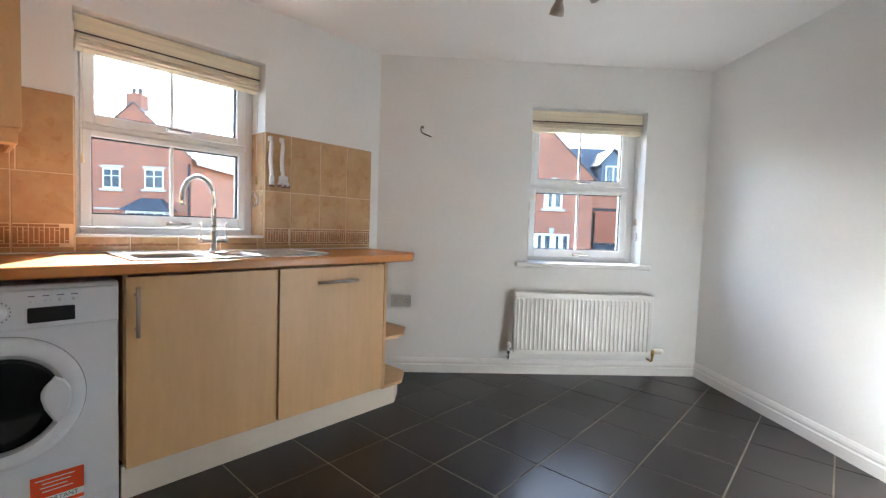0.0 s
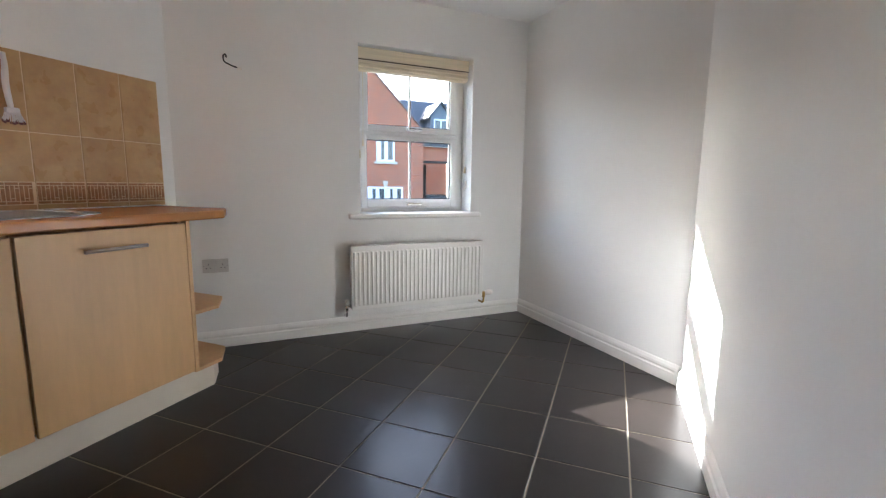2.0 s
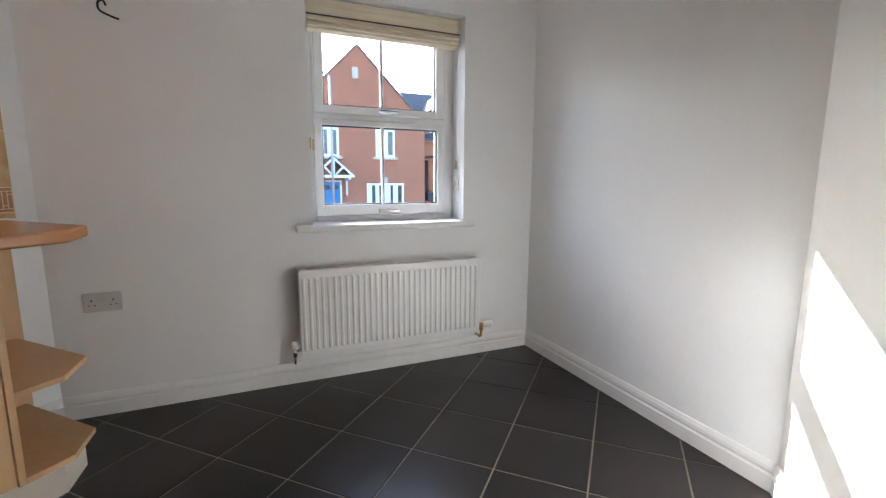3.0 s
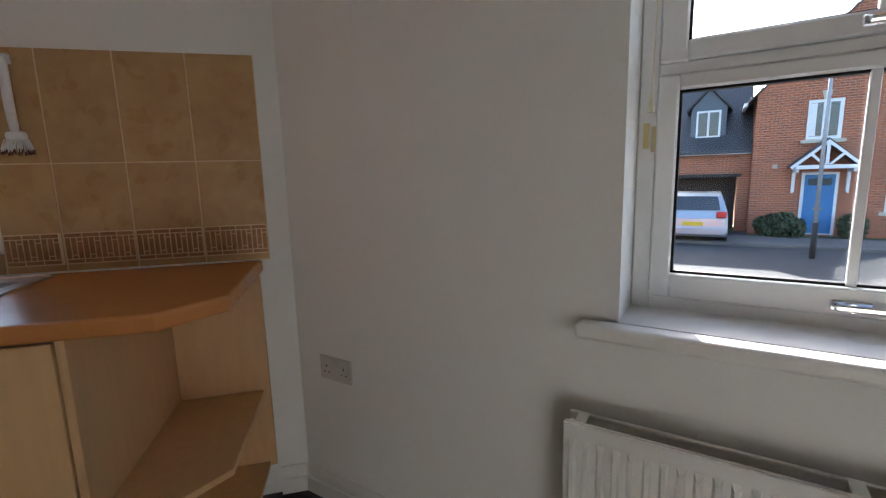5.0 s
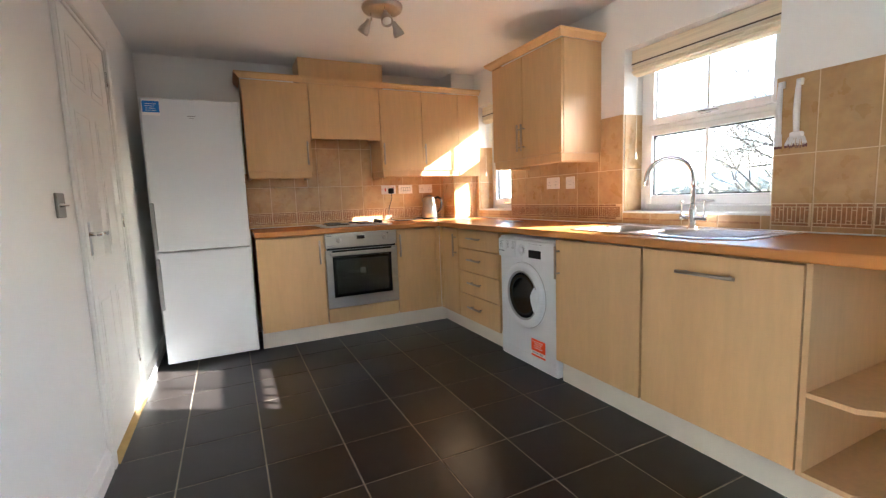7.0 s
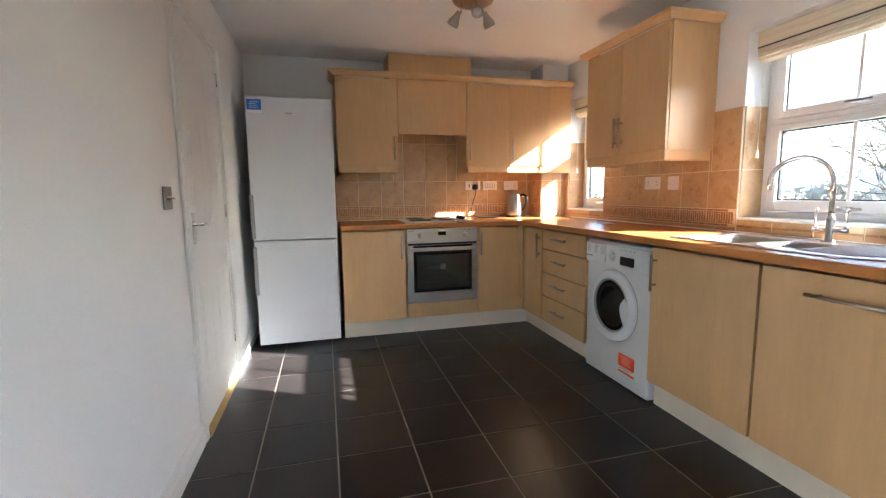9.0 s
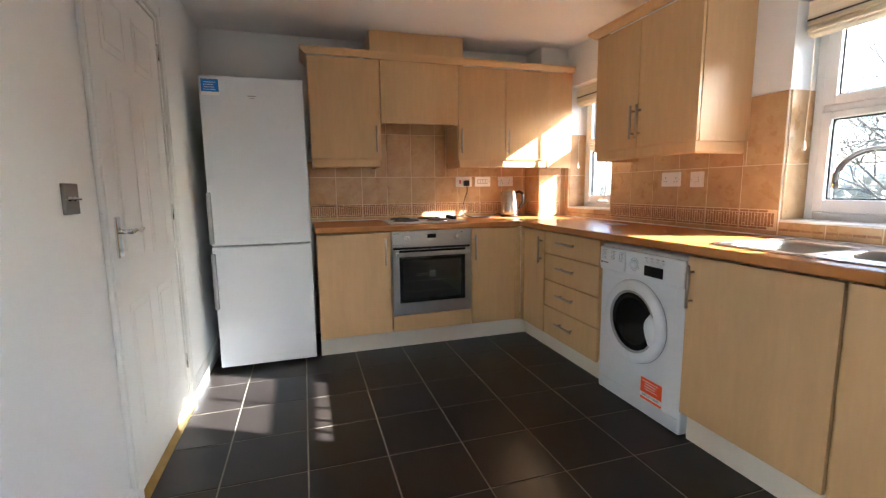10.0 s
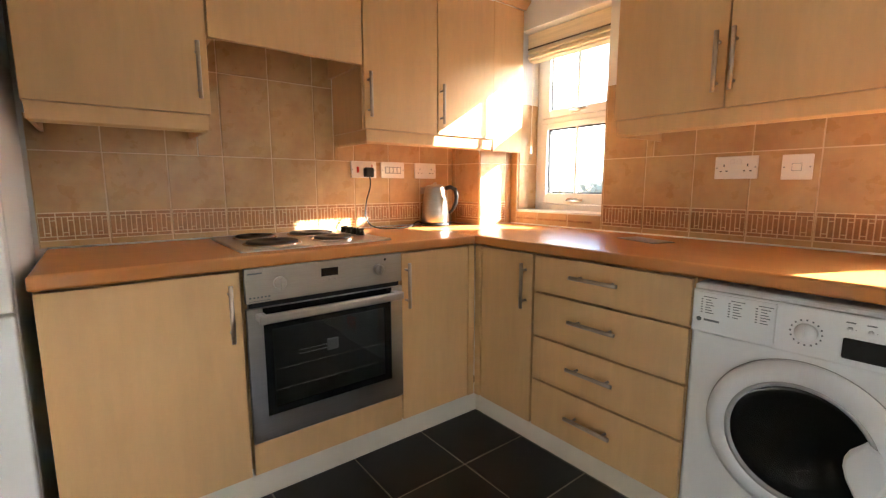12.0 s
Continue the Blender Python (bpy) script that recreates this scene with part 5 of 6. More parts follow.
for z in (0.22, 1.02, 1.80):
    bm = cyl(bmesh.new(), (lb + 0.002, -0.004, z), (lb + 0.002, -0.004, z + 0.08), 0.005, seg=10)
    part("hinge", bm, M_CHROME, dr, "steel butt hinge", F=F_WEST)
part("threshold_strip", B(a, b, -0.03, 0.02, 0.0, 0.004, bevel=0.001), M_BRASS, dr, "thin brass threshold strip", F=F_WEST)
# unseen slab, added to back the door opening against outside light
structure("wall_behind_door", B(DW[0] - 0.1, DW[1] + 0.1, 0.30, 0.34, -0.02, 2.3), M_WALL, "plain white slab added behind the closed door", F_WEST)


# ---- outside ----
GZ = -0.95
M_ASPH = mat("asphalt", (0.045, 0.042, 0.042), 0.9, vary=0.15, vscale=0.6, grain=0.2, gscale=30, bump=0.4, bscale=60, space="World")
M_PAVE = mat("pavement_slabs", (0.12, 0.108, 0.098), 0.85, vary=0.2, vscale=1.2, grain=0.12, gscale=30, bump=0.3, space="World")
M_GRASS = mat("grass_ground", (0.055, 0.075, 0.03), 0.95, vary=0.35, vscale=0.25, grain=0.3, gscale=8, space="World")
M_STUCCO = mat("stone_trim", (0.50, 0.46, 0.38), 0.8, vary=0.08, vscale=3)
M_ROOF = mat("slate_roof", (0.045, 0.046, 0.050), 0.6, vary=0.25, vscale=1.5, grain=0.25, gscale=14, bump=0.4)
M_ROOFT = mat("pantile_roof", (0.12, 0.10, 0.095), 0.7, vary=0.2, vscale=1.5, grain=0.2, gscale=14, bump=0.4)
M_FWHITE = mat("white_joinery", (0.72, 0.72, 0.72), 0.45, vary=0.03, vscale=2)
M_FGLASS = mat("house_glass", (0.05, 0.06, 0.07), 0.06, vary=0.3, vscale=1.0)
M_DBLUE = mat("blue_door_paint", (0.02, 0.15, 0.37), 0.4, vary=0.05, vscale=3)
M_CLAD = mat("blue_grey_cladding", (0.11, 0.13, 0.15), 0.7, vary=0.06, vscale=3)
M_DARKW = mat("dark_timber", (0.03, 0.024, 0.02), 0.8, vary=0.2, vscale=3)
M_BARK = mat("bark", (0.10, 0.08, 0.062), 0.95, vary=0.3, vscale=2, grain=0.3, gscale=20, bump=0.5)
M_IVY = mat("ivy_leaves", (0.045, 0.075, 0.025), 0.55, vary=0.3, vscale=2, per_object=0.2)
M_HEDGE = mat("hedge_leaves", (0.035, 0.055, 0.022), 0.7, vary=0.4, vscale=3)
M_FARH = mat("far_hedge", (0.21, 0.18, 0.12), 0.95, vary=0.4, vscale=0.3, grain=0.3, gscale=2)


def brick_mat(name, a, b, mortar):
    """Brickwork for walls that stay far off."""
    m = mat(name, a, 0.85, bump=0.2, bscale=30)
    nt, L = m.node_tree, m.node_tree.links.new
    tc, br, mp = nt.nodes.new("ShaderNodeTexCoord"), nt.nodes.new("ShaderNodeTexBrick"), nt.nodes.new("ShaderNodeVectorMath")
    sep, comb, add = nt.nodes.new("ShaderNodeSeparateXYZ"), nt.nodes.new("ShaderNodeCombineXYZ"), nt.nodes.new("ShaderNodeMath")
    L(tc.outputs["Object"], sep.inputs[0])
    L(sep.outputs[0], add.inputs[0]), L(sep.outputs[1], add.inputs[1])
    L(add.outputs[0], comb.inputs[0]), L(sep.outputs[2], comb.inputs[1])
    L(comb.outputs[0], br.inputs["Vector"])
    br.inputs["Scale"].default_value = 1.0
    br.inputs["Brick Width"].default_value, br.inputs["Row Height"].default_value, br.inputs["Mortar Size"].default_value = 0.225, 0.075, 0.010
    br.inputs["Color1"].default_value, br.inputs["Color2"].default_value, br.inputs["Mortar"].default_value = (*a, 1), (*b, 1), (*mortar, 1)
    ns, mx = nt.nodes.new("ShaderNodeTexNoise"), nt.nodes.new("ShaderNodeVectorMath")
    ns.inputs["Scale"].default_value, ns.inputs["Detail"].default_value = 0.7, 5
    mr = nt.nodes.new("ShaderNodeMapRange")
    mr.inputs["To Min"].default_value, mr.inputs["To Max"].default_value = 0.75, 1.25
    L(tc.outputs["Object"], ns.inputs["Vector"]), L(ns.outputs["Fac"], mr.inputs["Value"])
    mx.operation = "SCALE"
    L(br.outputs["Color"], mx.inputs[0]), L(mr.outputs[0], mx.inputs["Scale"])
    L(mx.outputs[0], nt.nodes["Principled BSDF"].inputs["Base Color"])
    return m


M_BR1 = brick_mat("facing_brick", (0.40, 0.098, 0.036), (0.22, 0.050, 0.022), (0.42, 0.27, 0.18))

structure("ground", B(-400, 400, -400, 400, GZ - 0.4, GZ), M_GRASS, "grass and earth reaching the horizon")
structure("road", B(-60, 60, 2.5, 13.8, GZ - 0.02, GZ + 0.02), M_ASPH, "grey asphalt road in front of the houses", F_RAD)
structure("pavement", B(-60, 60, 13.8, 15.6, GZ - 0.02, GZ + 0.11, bevel=0.02), M_PAVE, "grey slab pavement with a raised kerb", F_RAD)
structure("pavement", B(-60, 60, 0.9, 2.5, GZ - 0.02, GZ + 0.11, bevel=0.02), M_PAVE, "grey slab pavement with a raised kerb", F_RAD)
structure("driveway", B(-2.2, 2.2, 15.6, 17.0, GZ - 0.02, GZ + 0.05), M_ASPH, "asphalt driveway before the garage", F_RAD)


def quad_prism(bm, pts, axis_from, axis_to):
    """A prism along y on a polygon of (x, z)."""
    lo = [bm.verts.new((x, axis_from, z)) for x, z in pts]
    hi = [bm.verts.new((x, axis_to, z)) for x, z in pts]
    n = len(pts)
    bm.faces.new(lo), bm.faces.new(hi[::-1])
    for k in range(n):
        bm.faces.new((lo[k], hi[k], hi[(k + 1) % n], lo[(k + 1) % n]))
    return bm


def house_window(house, F, x0, x1, z0, z1, y, bars=2, sill=True, key=False, transom=True):
    """A white casement window set in a brick wall at depth y."""
    w_ = part("window", B(x0, x1, y - 0.02, y + 0.05, z0, z1), M_FWHITE, house, "", F=F)
    n = bars
    for k in range(n):
        a = x0 + 0.07 + (x1 - x0 - 0.07) * k / n
        b = x0 + (x1 - x0 - 0.07) * (k + 1) / n - (0.0 if transom else 0.03)
        part("pane", B(a, b, y - 0.026, y - 0.021, z0 + 0.09, z1 - 0.09), M_FGLASS, w_, F=F)
        if not transom:
            part("curtain", B(a, a + (b - a) * (0.5, 0.25, 0.6, 0.4)[k], y - 0.029, y - 0.0265, z0 + 0.10, z1 - 0.10), M_FWHITE, w_, "white curtain behind the glass", F=F)
        if not transom:
            continue
        part("glazing_bar", B(a, b, y - 0.034, y - 0.0265, z0 + (z1 - z0) * 0.60, z0 + (z1 - z0) * 0.60 + 0.035), M_FWHITE, w_, F=F)
    if sill:
        part("sill", B(x0 - 0.12, x1 + 0.12, y - 0.09, y - 0.0005, z0 - 0.11, z0 - 0.001), M_STUCCO, w_, "stone sill", F=F)
    if key:
        c = (x0 + x1) / 2
        part("keystone", quad_prism(bmesh.new(), [(c - 0.07, z1 + 0.002), (c + 0.07, z1 + 0.002), (c + 0.13, z1 + 0.26), (c - 0.13, z1 + 0.26)], y - 0.05, y - 0.001), M_STUCCO, w_, "pale stone keystone", F=F)
    return w_


def gable_house(name, F, x0, x1, y0, depth, eave, apex, label, chimney=None):
    h = thing(name, F @ Matrix.Translation(((x0 + x1) / 2, y0, GZ)), label, "house")
    c = (x0 + x1) / 2
    part("wall", quad_prism(bmesh.new(), [(x0, GZ - 0.1), (x1, GZ - 0.1), (x1, eave), (c, apex), (x0, eave)], y0, y0 + depth), M_BR1, h, F=F)
    bm = bmesh.new()
    for s, xe in ((-1, x0), (1, x1)):
        e_ = 0.25
        sl = (apex - eave) / (c - x0)
        quad_prism(bm, [(xe + s * e_, eave - sl * e_ + 0.02), (c, apex + 0.02), (c, apex + 0.09), (xe + s * e_, eave - sl * e_ + 0.08)], y0 - 0.04, y0 + depth + 0.12)
    rf = part("roof", bm, M_ROOFT, h, "dark pantiled roof", F=F)
    courses = bmesh.new()
    for s, xe in ((-1, x0), (1, x1)):
        for k in range(14):
            t = (k + 0.5) / 14
            x, z = xe + s * 0.25 + (c - xe - s * 0.25) * t, eave - (apex - eave) / (c - x0) * 0.25 + (apex - eave + (apex - eave) / (c - x0) * 0.25) * t + 0.07
            box(courses, x - 0.03, x + 0.03, y0 - 0.1, y0 + depth, z, z + 0.03)
    part("tile_courses", courses, M_ROOFT, rf, "raised tile courses", F=F)["kind"] = "stuff"
    for s, xe in ((-1, x0), (1, x1)):
        part("gutter", B(xe + s * 0.3 - 0.05, xe + s * 0.3 + 0.05, y0, y0 + depth, eave - 0.32, eave - 0.22), M_FWHITE, h, "white gutter", F=F)
    if chimney:
        cx_, cy_, top_ = chimney
        ch = part("chimney", B(cx_ - 0.35, cx_ + 0.35, cy_, cy_ + 0.6, apex - 0.6, top_), M_BR1, h, "brick chimney stack", F=F)
        for d in (-0.15, 0.15):
            part("chimney_pot", lathe(bmesh.new(), [(0, 0), (0.10, 0), (0.09, 0.25), (0.11, 0.3), (0, 0.3)], (cx_ + d, cy_ + 0.3, top_), seg=12), M_ROOFT, ch, F=F)
    return h


HY = 17.0
h1 = gable_house("brick_house", F_RAD, 2.2, 8.25, HY, 8.0, 3.55, 6.6, "red brick gable-fronted house with a blue front door and white windows")
house_window(h1, F_RAD, 5.52, 7.22, -0.16, 0.93, HY, 4, key=True, transom=False)
house_window(h1, F_RAD, 3.52, 4.36, 2.06, 3.24, HY, 2, key=True, transom=False)
house_window(h1, F_RAD, 5.95, 6.82, 2.08, 3.26, HY, 2, key=True, transom=False)
part("gable_vent", B(5.0, 5.25, HY - 0.03, HY - 0.001, 5.3, 5.75), M_STUCCO, h1, "pale stone slot vent", F=F_RAD)
part("house_sign", B(2.75, 2.88, HY - 0.02, HY - 0.001, 1.2, 1.33), M_STUCCO, h1, "small pale plaque", F=F_RAD)
fd = part("front_door", B(3.52, 4.42, HY - 0.05, HY - 0.001, GZ + 0.05, 1.05), M_FWHITE, h1, "white door frame", F=F_RAD)
lf_ = part("door_leaf", B(3.60, 4.34, HY - 0.08, HY - 0.051, GZ + 0.1, 0.98), M_DBLUE, fd, "blue painted front door", F=F_RAD)
for a_, b_ in ((3.68, 3.92), (4.02, 4.26)):
    for c_, d_ in ((-0.75, -0.15), (0.0, 0.55)):
        part("door_panel", B(a_, b_, HY - 0.088, HY - 0.0805, c_, d_, bevel=0.004), M_DBLUE, fd, F=F_RAD)
    part("door_light", B(a_, b_, HY - 0.088, HY - 0.0805, 0.65, 0.86), M_FGLASS, fd, "small glazed light", F=F_RAD)
part("letter_box", B(3.85, 4.09, HY - 0.095, HY - 0.0805, -0.1, -0.05), M_BRASS, fd, F=F_RAD)
pc = thing("porch_canopy", F_RAD @ Matrix.Translation((3.97, HY - 0.5, 1.2)), "white timber porch canopy with a small pitched roof", "porch")
for s in (-1, 1):
    part("roof_slope", quad_prism(bmesh.new(), [(3.97 + s * 0.78, 1.22), (3.97, 1.98), (3.97, 2.06), (3.97 + s * 0.86, 1.24)], HY - 0.85, HY - 0.002), M_ROOF, pc, "slate slope", F=F_RAD)
    part("bargeboard", quad_prism(bmesh.new(), [(3.97 + s * 0.80, 1.16), (3.97, 1.90), (3.97, 2.0), (3.97 + s * 0.86, 1.22)], HY - 0.90, HY - 0.852), M_FWHITE, pc, F=F_RAD)
    part("strut", quad_prism(bmesh.new(), [(3.97 + s * 0.03, 1.28), (3.97 + s * 0.11, 1.28), (3.97 + s * 0.42, 1.58), (3.97 + s * 0.36, 1.64)], HY - 0.88, HY - 0.853), M_FWHITE, pc, F=F_RAD)
    part("bracket", quad_prism(bmesh.new(), [(3.97 + s * 0.70, 1.16), (3.97 + s * 0.62, 1.16), (3.97 + s * 0.62, 0.45), (3.97 + s * 0.70, 0.40)], HY - 0.12, HY - 0.002), M_FWHITE, pc, F=F_RAD)
    part("bracket_arm", B(3.97 + s * 0.66 - 0.04, 3.97 + s * 0.66 + 0.04, HY - 0.80, HY - 0.125, 1.06, 1.15), M_FWHITE, pc, F=F_RAD)
part("tie_beam", B(3.25, 4.69, HY - 0.89, HY - 0.853, 1.16, 1.27), M_FWHITE, pc, F=F_RAD)
part("king_post", B(3.93, 4.01, HY - 0.89, HY - 0.853, 1.28, 1.88), M_FWHITE, pc, F=F_RAD)


def wing(name, x0, x1, y0, label, opening, dormer, ridge=4.9, eave=1.75, deep=6.0):
    """A low wing with an opening for cars below and a slate roof with a dormer above."""
    h = thing(name, F_RAD @ Matrix.Translation(((x0 + x1) / 2, y0, GZ)), label, "garage")
    a_, b_, t_ = opening
    bm = bmesh.new()
    box(bm, x0, a_, y0, y0 + 0.3, GZ - 0.1, eave)
    box(bm, b_, x1, y0, y0 + 0.3, GZ - 0.1, eave)
    box(bm, a_, b_, y0, y0 + 0.3, t_, eave)
    box(bm, x0, x0 + 0.3, y0 + 0.3, y0 + deep, GZ - 0.1, eave)
    box(bm, x1 - 0.3, x1, y0 + 0.3, y0 + deep, GZ - 0.1, eave)
    part("wall", bm, M_BR1, h, F=F_RAD)
    part("lintel", B(a_ - 0.1, b_ + 0.1, y0 - 0.03, y0 - 0.001, t_, t_ + 0.12), M_DARKW, h, "dark timber lintel", F=F_RAD)
    part("fascia", B(x0, x1, y0 - 0.22, y0 - 0.16, eave - 0.02, eave + 0.12), M_FWHITE, h, "white fascia board", F=F_RAD)
    bm = bmesh.new()
    v = [bm.verts.new(p) for p in ((x0, y0 - 0.25, eave + 0.1), (x1, y0 - 0.25, eave + 0.1), (x1, y0 + deep / 2, ridge), (x0, y0 + deep / 2, ridge), (x0, y0 + deep + 0.25, eave + 0.1), (x1, y0 + deep + 0.25, eave + 0.1),
                                   (x0, y0 - 0.25, eave), (x1, y0 - 0.25, eave), (x0, y0 + deep + 0.25, eave), (x1, y0 + deep + 0.25, eave))]
    for f in ((0, 1, 2, 3), (3, 2, 5, 4), (0, 3, 4, 8, 6), (1, 7, 9, 5, 2), (6, 7, 1, 0), (8, 4, 5, 9), (6, 8, 9, 7)):
        bm.faces.new([v[i] for i in f])
    part("roof", bm, M_ROOF, h, "dark slate roof", F=F_RAD)
    if dormer:
        c_, z0_, z1_ = dormer
        d = part("dormer", quad_prism(bmesh.new(), [(c_ - 0.55, z0_ - 0.1), (c_ + 0.55, z0_ - 0.1), (c_ + 0.55, z1_ + 0.1), (c_, z1_ + 0.75), (c_ - 0.55, z1_ + 0.1)], y0 + 0.35, y0 + 2.6), M_CLAD, h, "blue-grey clad dormer", F=F_RAD)
        for s in (-1, 1):
            part("dormer_roof", quad_prism(bmesh.new(), [(c_ + s * 0.70, z1_ - 0.02), (c_, z1_ + 0.78), (c_, z1_ + 0.88), (c_ + s * 0.72, z1_ + 0.06)], y0 + 0.22, y0 + 2.7), M_ROOF, d, F=F_RAD)
        w_ = part("dormer_window", B(c_ - 0.38, c_ + 0.38, y0 + 0.30, y0 + 0.349, z0_, z1_), M_FWHITE, d, F=F_RAD)
        for s in (-1, 1):
            part("dormer_pane", B(c_ + s * 0.175 - 0.14, c_ + s * 0.175 + 0.14, y0 + 0.29, y0 + 0.299, z0_ + 0.07, z1_ - 0.07), M_FGLASS, d, F=F_RAD)
    return h


g1 = wing("garage_wing", -4.5, 2.19, HY + 0.6, "red brick garage wing with a slate roof and a dormer", (-0.6, 1.85, 0.95), (0.85, 2.35, 3.3))
part("garage_door", B(-0.58, 1.83, HY + 1.6, HY + 1.66, GZ, 0.94), M_DARKW, g1, "dark timber garage door", F=F_RAD)
g2 = wing("carport_wing", 8.26, 14.5, HY + 0.6, "red brick wing over an open carport with a slate roof", (8.45, 12.5, 2.1), (9.55, 3.3, 4.3), ridge=5.6, eave=2.9)
part("post", B(9.15, 9.45, HY + 2.6, HY + 2.9, GZ, 2.1), M_DARKW, g2, "dark timber post", F=F_RAD)
solo("brick_wall", B(8.0, 14.0, 27.0, 27.3, GZ - 0.05, 2.6), M_BR1, "red brick garden wall seen through the carport", "wall", F=F_RAD, at=F_RAD @ Vector((11, 27, GZ)))

# the house seen over the sink
h2 = gable_house("brick_house", F_RAD, -16.4, -10.9, 19.0, 11.0, 4.0, 6.5, "red brick gable-fronted house with a slate-roofed bay window", chimney=(-13.65, 19.05, 7.0))
house_window(h2, F_RAD, -15.05, -14.22, 2.40, 3.40, 19.0, 2)
house_window(h2, F_RAD, -13.10, -12.20, 2.43, 3.43, 19.0, 2)
for c_ in (-14.63, -12.65):
    part("lintel", B(c_ - 0.55, c_ + 0.55, 18.96, 18.999, 3.42, 3.52), M_STUCCO, h2, "pale stone lintel", F=F_RAD)
part("string_course", B(-15.45, -14.2, 18.96, 18.999, 1.40, 1.48), M_STUCCO, h2, "pale stone band", F=F_RAD)
part("downpipe", cyl(bmesh.new(), (-10.98, 18.93, GZ), (-10.98, 18.93, 3.7), 0.045, seg=10), M_DARKW, h2, F=F_RAD)
bay = part("bay_window", B(-13.55, -11.75, 18.3, 18.999, GZ, 1.36), M_FWHITE, h2, "white bay window", F=F_RAD)
for k in range(4):
    part("pane", B(-13.48 + k * 0.43, -13.12 + k * 0.43, 18.285, 18.299, 0.0, 1.25), M_FGLASS, bay, F=F_RAD)
bm = bmesh.new()
v = [bm.verts.new(p) for p in ((-13.78, 18.1, 1.38), (-11.5, 18.1, 1.38), (-11.5, 18.995, 1.38), (-13.78, 18.995, 1.38), (-13.1, 18.7, 1.98), (-12.2, 18.7, 1.98), (-12.2, 18.995, 1.98), (-13.1, 18.995, 1.98))]
for f in ((3, 2, 1, 0), (4, 5, 6, 7), (0, 1, 5, 4), (1, 2, 6, 5), (2, 3, 7, 6), (3, 0, 4, 7)):
    bm.faces.new([v[i] for i in f])
part("bay_roof", bm, M_ROOF, bay, "slate bay roof", F=F_RAD)

# lamp posts
def lamp_post(at, height, label, arm=0.7, F=F_RAD):
    p = thing("street_lamp", F @ Matrix.Translation(at), label, "street lamp", "street lamps")
    x, y, z = at
    part("base", cyl(bmesh.new(), (x, y, z), (x, y, z + 0.85), 0.06, seg=14), M_DARKW, p, "dark painted base", F=F)
    part("pole", cyl(bmesh.new(), (x, y, z + 0.85), (x, y, z + height), 0.045, 0.035, 12), M_GREY, p, F=F)
    part("arm", tube(bmesh.new(), spline([(x, y, z + height), (x - arm * 0.4, y, z + height + 0.12), (x - arm, y, z + height + 0.1)]), 0.025, 8), M_GREY, p, F=F)
    part("lantern", B(x - arm - 0.35, x - arm, y - 0.1, y + 0.1, z + height + 0.03, z + height + 0.14, bevel=0.03), M_GREY, p, F=F)


lamp_post((3.28, 12.3, GZ + 0.02), 5.2, "grey street lamp on the pavement edge before the brick house")
lamp_post((30.0, 27.0, -2.5), 7.0, "grey street lamp across the field", F=I4)
lamp_post((10.5, 6.1, GZ), 3.6, "grey street lamp beside the ivy-clad tree", F=I4)


